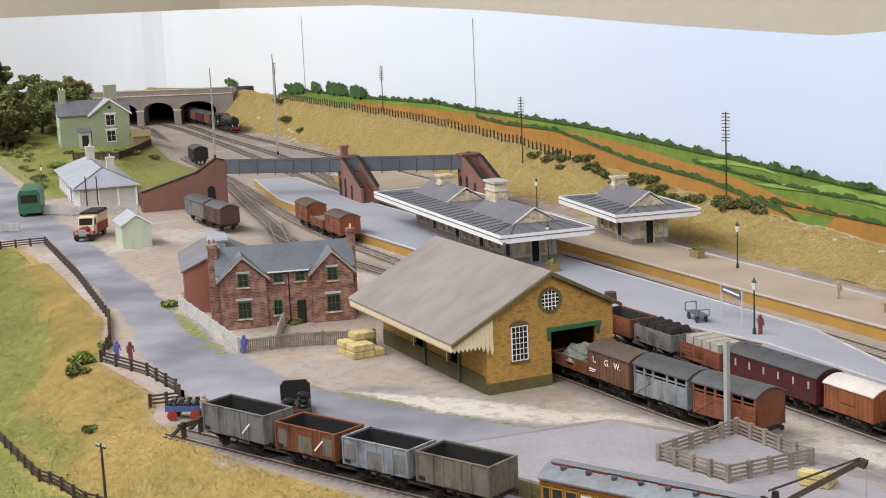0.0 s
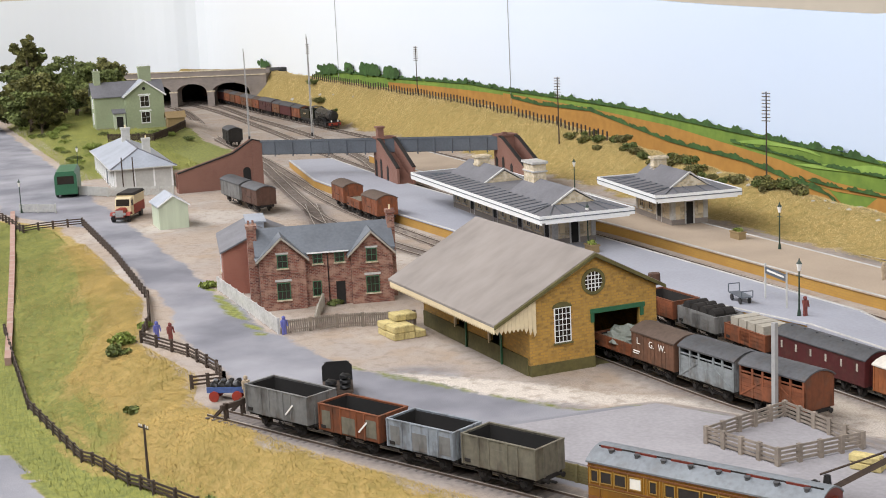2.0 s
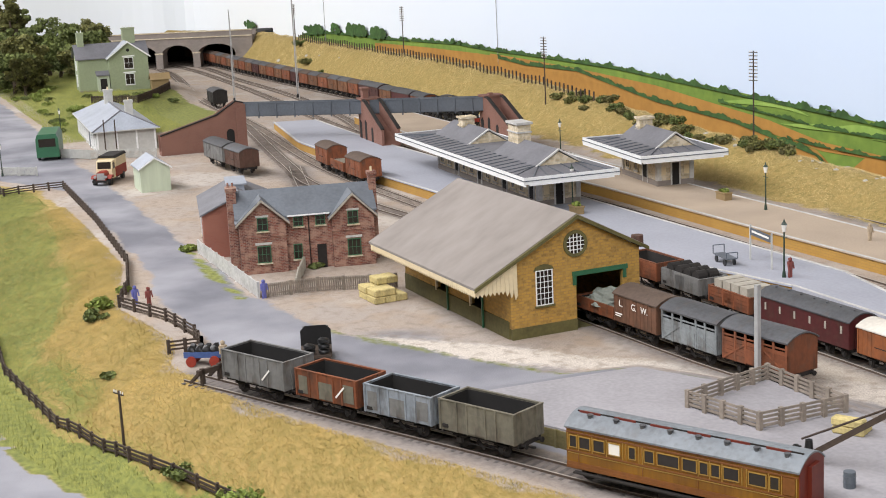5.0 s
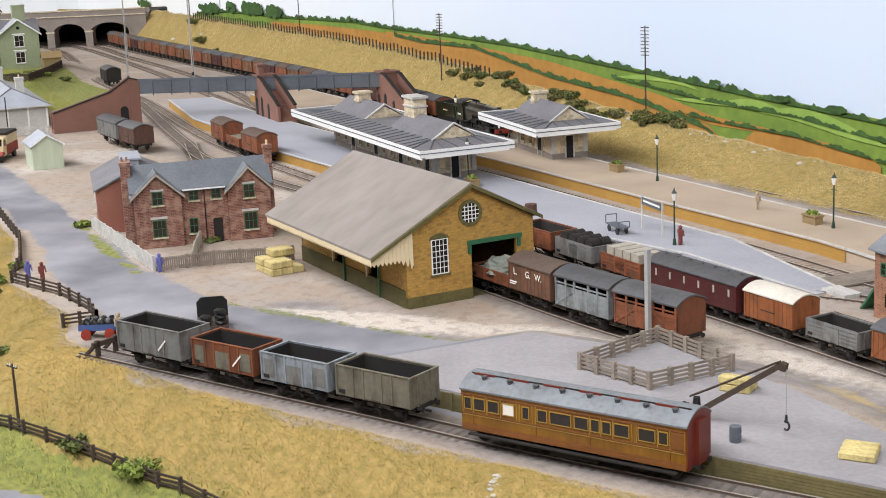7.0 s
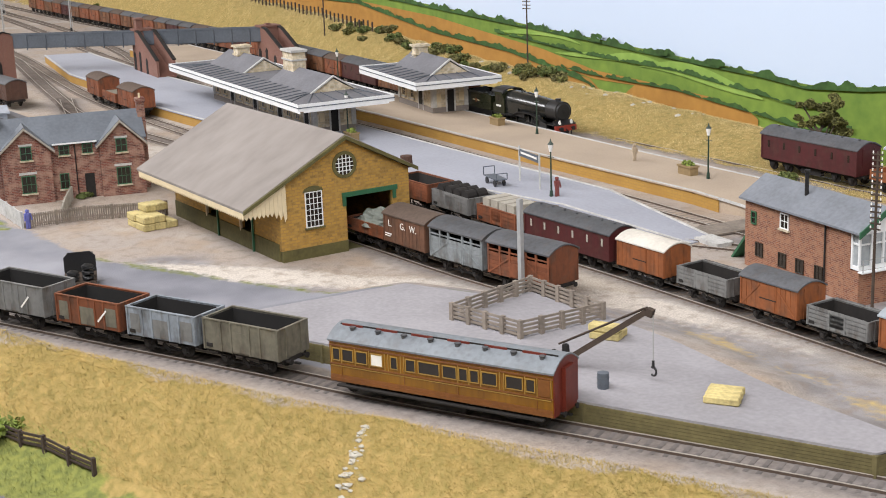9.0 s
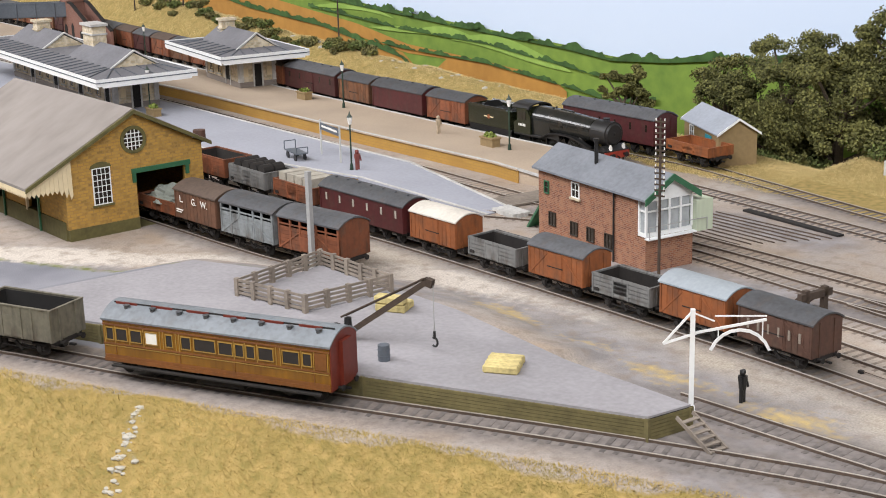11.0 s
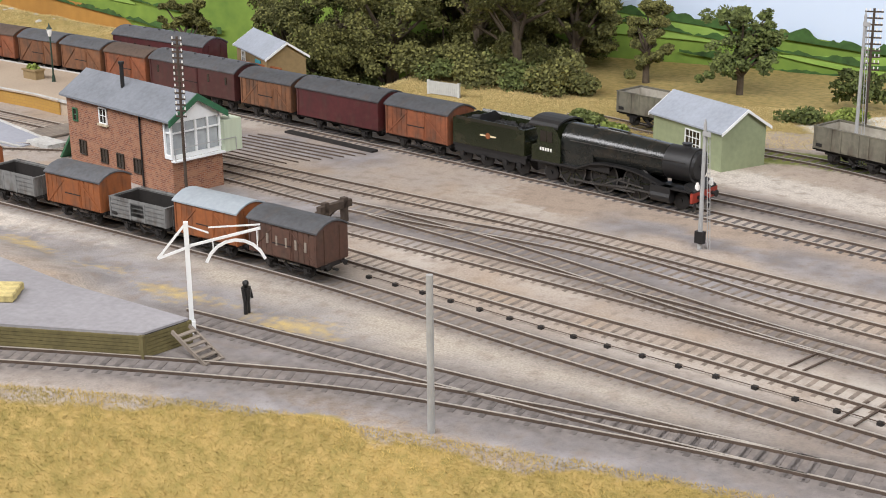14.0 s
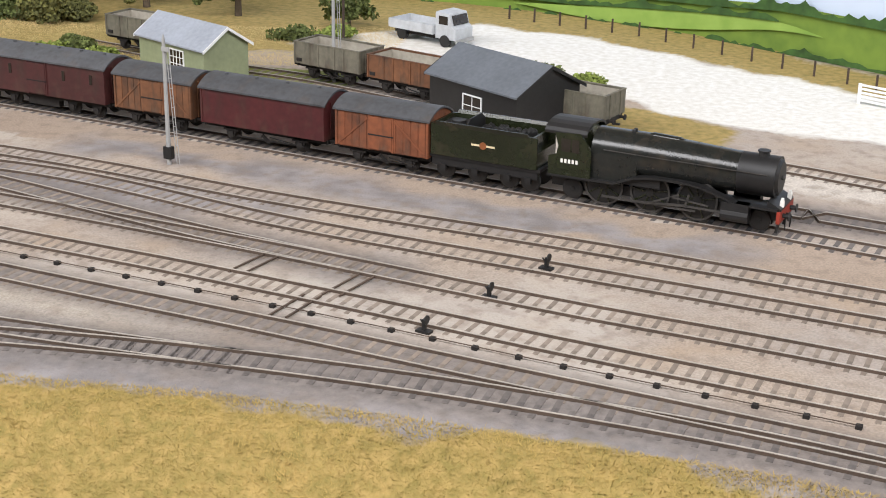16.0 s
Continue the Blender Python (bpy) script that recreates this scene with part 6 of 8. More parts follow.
def letters(text, size, mat, parent, x, y, z, name="lettering", spacing=1.0):
    cu = bpy.data.curves.new(name, "FONT")
    cu.body, cu.size, cu.extrude, cu.space_character = text, size * MM, 0.0001, spacing
    tmp = bpy.data.objects.new("tmp", cu)
    me = bpy.data.meshes.new_from_object(tmp)
    bpy.data.objects.remove(tmp)
    me.materials.clear()
    me.materials.append(mat)
    ob = new(name, me)
    ob.parent = parent
    ob.matrix_basis = pose(x * MM, y * MM, z * MM, 90, 0, 0)
    return ob


def teak_coach():
    v = thing("teak_coach", "varnished teak railway coach with a grey-blue roof", "railway coach")
    L, W, top = 165, 33, 42
    h, w = L / 2, W / 2
    running_gear(v, L, 100, bogies=True)
    part("footboard", boxes((-h + 6, -w - 2.4, 9, h - 6, -w + 1, 10.2)), M_UNDER, v)
    part("battery_box", boxes((-14, -w + 1, 4.5, 20, -w + 6, 10)), M_UNDER, v)
    b = part("body", B_prism(end_profile(W, 12, top, 7.6), "x", -h, h), M_TEAK, v)
    part("end_panel", B_prism(end_profile(W - 0.6, 12, top, 7.6), "x", h, h + 0.8), M_COACHEND, b, "dull red coach end")
    part("gangway", boxes((h + 0.8, -6, 13, h + 3.4, 6, 43)), M_COACHEND, b, "dull red end gangway")
    r = part("roof", curved_roof(L, W, top + 0.6, 8, 1.0), M_COACHROOF, v, "grey-blue roof", True)
    for i in range(6):
        a = -h + 4 + i * 27
        part("roof_board", boxes((a, -6.2, top + 6.4, a + 16, -5.4, top + 9.0)), M_COACHEND, r, "dull red roof board")
    part("roof_rail", boxes((-h + 2, -5.3, top + 7.6, h - 2, -4.6, top + 8.8)), M_UNDER, r)
    for i in range(8):
        x = -h + 14 + i * 20
        part("roof_vent", rods(((x, -8.6, top + 5), (x, -8.6, top + 8), 1.7), ((x, -8.6, top + 8), (x, -8.6, top + 8.6), 2.2)), M_ROOFGREY, r)
    part("rain_strip", boxes((-h, -w - 0.9, top - 1, h, -w, top)), M_TEAKDARK, b)
    for z0, z1 in ((24.4, 25.4), (38, 39), (12.2, 14.8)):
        part("waist_beading", boxes((-h, -w - 0.5, z0, h, -w, z1)), M_TEAKDARK, b)
    part("lower_board", boxes((-h + 0.5, -w - 0.3, 14.8, h - 0.5, -w, 17)), M_TEAKDARK, b, "darker lower boards")
    spans = [(3, 8), (10.5, 18.5), (21.5, 29.5), (33, 41.5), (48.5, 53), (60, 66.5), (69.5, 84.5), (87.5, 97), (99.5, 105), (107.5, 113), (116, 126), (133, 144), (147, 152.5)]
    for i, (a, e) in enumerate(spans):
        wn = part("window", boxes((a - h, -w - 0.35, 28, e - h, -w + 0.4, 36)), M_SIGNWHITE if i == 3 else M_GLASS, b, "white blinded window" if i == 3 else "")
        part("window_frame", boxes((a - h - 0.6, -w - 0.7, 27.4, a - h, -w, 36.6), (e - h, -w - 0.7, 27.4, e - h + 0.6, -w, 36.6), (a - h, -w - 0.7, 36, e - h, -w, 36.6), (a - h, -w - 0.7, 27.4, e - h, -w, 28)), M_BEAD, wn)
    for a in (1.2, 9.2, 20, 31, 43.5, 46, 55.5, 58, 98, 106, 114.5, 128, 131, 145.5, 154, 163.5):
        part("panel_beading", boxes((a - h, -w - 0.45, 25.4, a - h + 0.5, -w, 38)), M_BEAD, b)
    for a in (9.2, 58, 98, 154):
        part("door_line", boxes((a - h, -w - 0.4, 14, a - h + 0.35, -w, 24.4)), M_TEAKDARK, b)
    part("corner_panel", boxes((155 - h, -w - 0.55, 26, 163 - h, -w, 37.5)), M_TEAKDARK, b)
    part("lining", boxes((-h + 1, -w - 0.42, 23.2, h - 1, -w, 23.8)), M_BEAD, b)
    return v


def locomotive():
    """Loco and tender; the origin is on the rail under the front buffers, the train stretches to -x."""
    v = thing("steam_locomotive", "weathered dark green steam locomotive with coal tender", "steam locomotive")
    # engine: x 0 (front) to -148; tender -152 to -226
    part("frames", boxes((-146, -8, 9, -6, 8, 15)), M_BLACK, v)
    bm = B()
    rod(bm, (-10, 0, 32.4), (-32, 0, 32.4), 12.2, 12.2, 32)
    part("smokebox", bm, M_BLACK, v, "sooty black smokebox", smooth=True)
    part("smokebox_door", rods(((-10, 0, 32.4), (-8.4, 0, 32.4), 10.8, 9.2, 20), ((-8.4, 0, 32.4), (-7.4, 0, 32.4), 1.4, 1.2, 8)), M_BLACK, v)
    part("boiler", rods(((-32, 0, 32.4), (-72, 0, 33), 12.0, 13.6, 32), ((-72, 0, 33), (-92, 0, 33.4), 13.6, 14.0, 32)), M_BOILER, v, "sooty dark green boiler", smooth=True)
    fb = [(-12.8, 18), (12.8, 18), (13.8, 33)] + [(13.8 * math.cos(a), 33.4 + 14 * math.sin(a)) for a in np.linspace(0.1, math.pi - 0.1, 17)] + [(-13.8, 34)]
    part("firebox", B_prism(fb, "x", -120, -91), M_BOILER, v, smooth=True)
    for x in (-33, -46, -59, -71):
        q = (abs(x) - 32) / 40
        part("boiler_band", rods(((x - 0.4, 0, 32.4 + 0.6 * q), (x + 0.4, 0, 32.4 + 0.6 * q), 12.15 + 1.6 * q, 12.15 + 1.6 * q, 32)), M_BOILER, v, smooth=True)
    part("chimney", rods(((-20, 0, 43), (-20, 0, 46.4), 3.6, 3.0, 14), ((-20, 0, 46.4), (-20, 0, 47.2), 3.7, 3.7, 14)), M_BLACK, v)
    part("dome", rods(((-64, 0, 43.5), (-70, 0, 44.4), 1.5, 3.2, 12), ((-70, 0, 44.4), (-86, 0, 44.8), 3.2, 3.4, 12), ((-86, 0, 44.8), (-92, 0, 44.6), 3.4, 1.4, 12)), M_BOILER, v)
    part("safety_valve", rods(((-98, -2, 45), (-98, -2, 48.5), 1.2), ((-98, 2, 45), (-98, 2, 48.5), 1.2)), M_BLACK, v)
    for sd in (-1, 1):
        part("handrail", rods(((-14, sd * 12, 36), (-112, sd * 13.6, 37), 0.35, 0.35, 5)), M_RODS, v)
        y0, y1 = (-16, -10) if sd < 0 else (10, 16)
        rb = [(-6, 18), (-30, 18)] + [(-30 - 34 * t, 18 + 7.5 * math.sin(t * math.pi / 2)) for t in np.linspace(0.2, 1, 5)] + [(-80, 25.5), (-92, 23.5), (-104, 18.5), (-146, 18)]
        out = rb + [(x, z - 1.3) for x, z in rb[::-1]]
        part("running_plate", B_prism(out, "y", y0, y1), M_BLACK, v)
        part("splasher", B_prism([(-76, 25.5), (-92, 23.5), (-100, 19), (-100, 18), (-76, 18)], "y", sd * 13 - 0.5, sd * 13 + 0.5), M_BLACK, v)
        part("cylinder", rods(((-22, sd * 13.2, 10.6), (-38, sd * 13.2, 10.6), 4.4, 4.4, 14)), M_BLACK, v)
        part("valve_chest", boxes((-38, sd * 13 - 3.6, 12, -22, sd * 13 + 3.6, 18)), M_BLACK, v)
        part("piston_rod", bars(((-38, sd * 13.4, 10.6), (-62, sd * 13.4, 10.6), 0.8, 1.2), ((-60, sd * 13.2, 10.8), (-86, sd * 13.2, 8.6), 0.8, 1.4)), M_RODS, v)
        part("coupling_rod", bars(((-54, sd * 12.4, 8.2), (-112, sd * 12.4, 8.2), 0.7, 1.3)), M_RODS, v)
        part("valve_gear", bars(((-64, sd * 14, 17), (-80, sd * 14, 10), 0.6, 1), ((-46, sd * 14, 13), (-70, sd * 14, 15), 0.6, 0.9), ((-58, sd * 14, 18), (-60, sd * 14, 10), 0.6, 1.2)), M_RODS, v)
        part("cab_side", B_prism([(-119, 18), (-146, 18), (-146, 29), (-141, 31), (-140, 36), (-142, 44), (-126, 45), (-119, 36)], "y", sd * 15.4 - 0.5, sd * 15.4 + 0.5), M_LOCOGREEN, v, "dark green cab side")
        part("cab_window", boxes((-138, sd * 15.5 - 0.7, 33, -132, sd * 15.5 + 0.7, 41), (-131, sd * 15.5 - 0.7, 33, -126.5, sd * 15.5 + 0.7, 41)), M_GLASS, v)
        part("number_bars", boxes(*[(-138 + 2.4 * i, sd * 16 - 0.15, 26, -136.6 + 2.4 * i, sd * 16 + 0.15, 28.4) for i in range(5)]), M_SIGNWHITE, v, "small pale cabside characters")
        part("sand_pipe", rods(((-50, sd * 10, 16), (-48, sd * 9, 4), 0.4, 0.4, 5)), M_BLACK, v)
        part("guard_iron", bars(((-5, sd * 9, 12), (-7, sd * 9, 2), 0.8, 1.6)), M_BLACK, v)
        part("buffer", rods(((-4, sd * 8.6, 13), (-0.6, sd * 8.6, 13), 1.4, 1.4), ((-0.6, sd * 8.6, 13), (0, sd * 8.6, 13), 2.6, 2.6, 12)), M_BLACK, v)
        part("headlamp", boxes((-6, sd * 8.5 - 1.3, 18.0, -3.8, sd * 8.5 + 1.3, 21.6), (-5.6, sd * 8.5 - 0.8, 21.6, -4.2, sd * 8.5 + 0.8, 23.2)), M_SIGNWHITE, v, "small white headlamp")
    cab = [(15.9, 44.5)] + [(15.9 * math.cos(a), 44.5 + 5.4 * math.sin(a)) for a in np.linspace(0.1, math.pi - 0.1, 9)] + [(-15.9, 44.5), (-15.4, 43.2)] + [(15.3 * math.cos(a), 43.4 + 5.2 * math.sin(a)) for a in np.linspace(math.pi - 0.1, 0.1, 9)] + [(15.4, 43.2)]
    part("cab_roof", B_prism(cab, "x", -149, -122), M_BLACK, v, "dark grey cab roof")
    part("cab_front", B_prism([(-119.6, 18), (-120.8, 18), (-126.4, 46), (-125, 46)], "y", -15, 15), M_LOCOGREEN, v)
    part("cab_floor", boxes((-147, -15, 16, -120, 15, 18.6)), M_BLACK, v)
    part("buffer_beam", boxes((-6, -15.5, 9.6, -4, 15.5, 16.6)), M_RED, v, "red buffer beam")
    part("front_plate", B_prism([(-4, 16.6), (-4, 18), (-12, 22), (-12, 16.6)], "y", -14, 14), M_BLACK, v)
    part("screw_coupling", bars(((-4, 0, 12), (-1, 0, 11), 0.8, 0.8), ((-1, 0, 11), (-1.4, 0, 4), 0.8, 0.8), ((-3.6, -4, 12), (-3, -4, 3), 0.7, 0.7)), M_BLACK, v)
    part("pony_truck", boxes((-26, -6, 6, -10, 6, 10)), M_BLACK, v)
    # tender
    t = part("tender_body", boxes((-226, -15, 18, -154, -13.8, 38), (-226, 13.8, 18, -154, 15, 38), (-226, -13.8, 18, -224.6, 13.8, 38), (-160, -13.8, 18, -158.6, 13.8, 36), (-226, -13.8, 18, -154, 13.8, 28)), M_LOCOGREEN, v, "dark green tender sides")
    part("tender_top", boxes((-226, -13.8, 34, -204, 13.8, 35.2)), M_BLACK, t)
    part("tender_dome", rods(((-214, 0, 35), (-214, 0, 38), 5, 4.6, 12)), M_BLACK, t)
    part("coal_bulkhead", B_prism([(-13.8, 30), (13.8, 30), (13.8, 38), (8, 42), (-8, 42), (-13.8, 38)], "x", -203, -202), M_BLACK, t)
    bm = B()
    rnd = random.Random(8)
    for i in range(60):
        lump(bm, (rnd.uniform(-200, -164), rnd.uniform(-11, 11), 30 + rnd.uniform(0, 5)), rnd.uniform(2, 4), 0.9, 1, i)
    tagged(part("coal", bm, M_COAL, t, "heaped coal"), kind="stuff")
    part("flare", B_prism([(-15, 37), (-16.4, 40), (-15.6, 40), (-14, 37)], "x", -222, -160), M_LOCOGREEN, t)
    part("flare", B_prism([(15, 37), (16.4, 40), (15.6, 40), (14, 37)], "x", -222, -160), M_LOCOGREEN, t)
    for sd in (-1, 1):
        y = sd * 15.1
        part("round_emblem", rods(((-190, y - 0.2, 28), (-190, y + 0.2, 28), 2.4, 2.4, 12)), M_BAUX2, t, "small orange emblem")
        part("emblem_bar", boxes((-198, y - 0.15, 27.4, -182, y + 0.15, 28.6)), M_CREAM, t)
        part("tender_frame", B_prism([(-226, 17), (-154, 17), (-154, 11), (-226, 11)], "y", sd * 12.6 - 0.6, sd * 12.6 + 0.6), M_BLACK, t)
    part("tender_underframe", boxes((-227, -14, 16, -152, 14, 18)), M_BLACK, t)
    small, big = wheel_mesh(6.6, "wheel", 0, M_BLACK), wheel_mesh(12.2, "driving_wheel", 0, M_BLACK)
    for x in (-218, -196, -174, -160):
        for sd in (-1, 1):
            share("wheel", small, v, x, sd * 8.3, 8.6, 0 if sd < 0 else 180)
            part("axle_box", boxes((x - 2, sd * 13.2 - 0.9, 8, x + 2, sd * 13.2 + 0.9, 12)), M_BLACK, v)
    for x, z in ((-17, 7.6), (-132, 7.8)):
        for sd in (-1, 1):
            share("wheel", small, v, x, sd * 8.3, z + 1, 0 if sd < 0 else 180)
    drivers = []
    for x in (-54, -83, -112):
        for sd in (-1, 1):
            wq = share("driving_wheel", big, v, x, sd * 8.3, 14.2, 0 if sd < 0 else 180)
            rim = B()
            for i in range(28):
                a0, a1 = 2 * math.pi * i / 28, 2 * math.pi * (i + 1) / 28
                prism(rim, [(r * math.cos(a), r * math.sin(a)) for r, a in ((11.2, a0), (12.4, a0), (12.4, a1), (11.2, a1))], "y", -1.6, -1.2)
            part("tyre", rim, M_RODS, wq)
            sp = B()
            for i in range(9):
                a = 2 * math.pi * i / 9
                bar(sp, (1.5 * math.cos(a), -1.5, 1.5 * math.sin(a)), (11.2 * math.cos(a), -1.5, 11.2 * math.sin(a)), 0.6, 0.8)
            part("spokes", sp, M_LOCOGREEN, wq)
            drivers.append((wq, x, sd))
    return v, drivers


def put(v, key, s, z=2.0, flip=False):
    x, y, a = LINE[key].at(s)
    v.matrix_basis = pose(x * MM, y * MM, z * MM, 0, 0, a + (180 if flip else 0))
    return v


def again(src, key, s, z=2.0, label=None):
    x, y, a = LINE[key].at(s)
    c = copy_thing(src, pose(x * MM, y * MM, z * MM, 0, 0, a))
    if label:
        c["label"] = label
    return c


def standing_stock():
    def small(v, k=0.87):
        v.scale = (k, k, k)
        return v
    small(put(van("dark brown goods van with chalky paint patches", M_BROWN, M_ROOFGREY, 66, marks=6), "F", 2307))
    small(put(van("faded orange-brown goods van with a pale grey roof", M_BAUX2, M_ROOFLIGHT, 64), "F", 2240))
    g = small(put(open_wagon("empty grey open wagon with low sides", M_GREY, 62, 30, 29, M_UNDER), "F", 2176))
    small(put(van("plain orange-brown goods van with a grey roof", M_BAUX2, M_ROOFGREY, 64), "F", 2113))
    again(g, "F", 2044, label="empty grey open wagon with three planks")
    small(put(van("orange-brown goods van with an off-white roof", M_BAUX2, M_ROOFCREAM, 64, brace=False), "F", 1975))
    small(put(van("long maroon parcels van with pale windows", M_MAROON, M_ROOFGREY, 130, 32, 39, 7, False, False, 6, "parcels_van", 7, False, True), "F", 1882))
    small(put(open_wagon("orange-brown open wagon loaded with crates", M_BAUX, 62, 31, 28, M_UNDER, crate_load), "F", 1783), 1.0)
    small(put(open_wagon("grey open wagon with a dark heaped load", M_GREY, 62, 31, 29, M_UNDER, cask_load), "F", 1705), 1.0)
    small(put(open_wagon("empty orange-brown open wagon in the yard", M_BAUX, 62, 31, 31, M_UNDER), "F", 1634), 1.0)
    # goods shed siding
    put(open_wagon("low brown wagon under a tarpaulin", M_BAUX, 60, 31, 24, M_UNDER, tarp_load), "L", 1128)
    lg = put(van("brown goods van with large white letters", M_LETTERED, M_ROOFBROWN, 62, brace=False, doors=False), "L", 1190)
    for k, (ch, x) in enumerate((("L.", -22), ("G.", -4), ("W.", 10))):
        letters(ch, 8, M_SIGNWHITE, lg, x, -16.8, 28.5, "letter")
    part("small_print", boxes((-28, -16.7, 21, -18, -16.2, 22), (-28, -16.7, 19.2, -20, -16.2, 20)), M_SIGNWHITE, lg)
    put(cattle_wagon("grey slatted cattle wagon with a curved roof", M_CATTLE), "L", 1262)
    put(cattle_wagon("orange-brown slatted cattle wagon", M_BAUX), "L", 1335)
    # coal siding
    put(open_wagon("grey mineral wagon being unloaded by coal men", M_GREY, 72, 31, 36, M_DARK, None, True, "mineral_wagon", True), "G", 95)
    put(open_wagon("rust-brown mineral wagon with grey door and white stripe", M_BAUX, 64, 31, 34, M_DARK, None, True, "mineral_wagon", True, M_GREY3), "G", 175)
    put(open_wagon("pale blue-grey mineral wagon", M_GREY2, 64, 31, 34, M_DARK, None, True, "mineral_wagon", False, M_GREY), "G", 246)
    put(open_wagon("warm grey mineral wagon", M_GREY3, 66, 31, 35, M_DARK, None, True, "mineral_wagon"), "G", 318)
    put(teak_coach(), "G", 474).scale = (0.955, 0.97, 0.9)
    # vans by the station platform
    put(van("orange-brown goods van by the station", M_BAUX, M_ROOFBROWN, 66), "C", sx("C", -1078))
    put(open_wagon("orange-brown open wagon by the station", M_BAUX, 62, 31, 26, M_FENCEPALE), "C", sx("C", -1152))
    put(van("orange-brown goods van beside the footbridge", M_BAUX, M_ROOFBROWN, 66), "C", sx("C", -1230))
    # loading bank by the footbridge
    a = put(van("dark brown goods van at the end of a siding", M_BROWN, M_ROOFGREY, 70), "F", 1)
    a.matrix_basis = pose(-1.318, 1.040, 0.002, 0, 0, -6)
    b = van("grey sheeted goods van", M_GREY, M_ROOFGREY, 100, doors=False)
    b.matrix_basis = pose(-1.414, 1.051, 0.002, 0, 0, -7)
    # far side
    put(van("maroon parcels coach standing beyond the signal box", M_MAROON, M_ROOFGREY, 135, 32, 40, 7, False, False, 6, "parcels_van", 6, False), "A2", 322)
    put(open_wagon("low orange-brown wagon beside the hut", M_BAUX2, 62, 31, 23, M_BAUX2), "A2", 436)
    mw = put(open_wagon("weathered grey mineral wagon in the siding", M_GREY3, 66, 31, 31, M_FENCEPALE, None, True, "mineral_wagon"), "S", 292)
    again(mw, "S", 507)
    again(mw, "S", 98, label="weathered grey mineral wagon among bushes")
    put(open_wagon("rusty brown mineral wagon in the siding", M_OCHREBROWN, 66, 31, 31, M_FENCEPALE, None, True, "mineral_wagon"), "S", 366)
    bk = van("dark grey brake van with an open end", M_UNDER, M_ROOFGREY, 70, name="brake_van")
    put(bk, "C", sx("C", -2255))


# ---- fences, posts, small things ----
def fence(points, label, mat, post_h, rails, step, pale=False, name="fence", zfun=None, group="", t=1.3):
    f = thing(name, label, "fence", group=group)
    zf = zfun or gz
    pts = [Vector((x, y, 0)) for x, y in points]
    for a, b in zip(pts, pts[1:]):
        n = max(1, int((b - a).length // step))
        for i in range(n + (1 if b is pts[-1] and (pts[-1] - pts[0]).length > 1 else 0)):
            c = a.lerp(b, i / n)
            z = zf(c.x, c.y)
            part("post", boxes((c.x - t, c.y - t, z - 3, c.x + t, c.y + t, z + post_h)), mat, f)
            if i < n:
                d = a.lerp(b, (i + 1) / n)
                z2 = zf(d.x, d.y)
                for r in rails:
                    part("rail", bars(((c.x, c.y, z + r), (d.x, d.y, z2 + r), 0.9, 1.7)), mat, f)
                if pale:
                    m = int((d - c).length // 2.1)
                    for k in range(m):
                        e = c.lerp(d, (k + 0.5) / m)
                        ze = z + (z2 - z) * (k + 0.5) / m
                        part("pale", boxes((e.x - 0.8, e.y - 0.8, ze + 0.8, e.x + 0.8, e.y + 0.3, ze + post_h - 0.6)), mat, f)
    return f


def street_lamp(x, y, z):
    p = thing("platform_lamp", "dark green cast-iron platform lamp with a glass lantern", "lamp", x, y, z, 0, "platform lamps")
    part("post", rods(((0, 0, 0), (0, 0, 6), 2.0, 1.4), ((0, 0, 6), (0, 0, 44), 0.9, 0.7), ((-4, 0, 39), (4, 0, 39), 0.4, 0.4, 5)), M_LAMPGREEN, p)
    part("lantern", rods(((0, 0, 44), (0, 0, 51), 1.4, 2.7, 6)), M_SIGNWHITE, p, "clear lantern glass")
    part("cap", rods(((0, 0, 51), (0, 0, 54), 3.0, 0.9, 6), ((0, 0, 54), (0, 0, 56.5), 0.9, 0.3, 6)), M_LAMPGREEN, p)
    return p


def telegraph_pole(x, y, z, h, arms, label="brown telegraph pole with many crossarms", half=7, step=5):
    p = thing("telegraph_pole", label, "telegraph pole", x, y, z, 12, "telegraph poles")
    part("pole", rods(((0, 0, -4), (0, 0, h), 1.3, 0.9)), M_WOODDARK, p)
    for i in range(arms):
        zz = h - 3 - i * step
        part("crossarm", boxes((-half, -1, zz, half, -0.2, zz + 1.2)), M_WOODDARK, p)
        for k in ((-6, -3, 3, 6) if half > 5 else (-half + 0.7, half - 0.7)):
            part("insulator", rods(((k, -0.6, zz + 1.2), (k, -0.6, zz + 3), 0.5, 0.5, 5)), M_SIGNWHITE, p)
    return p


def planter(x, y, z):
    p = thing("planter", "brown wooden planter with green plants", "planter", x, y, z, -12, "platform planters")
    part("box", boxes((-10, -5, 0, 10, 5, 9), (-11, -6, 8, 11, 6, 9.6)), M_TANHUT, p)
    bm = B()
    rnd = random.Random(int(abs(x)))
    leaves(bm, rnd, (0, 0, 11), (9, 5, 3), 160, 1.6)
    tagged(part("plants", bm, M_LEAFBRIGHT, p), kind="stuff")


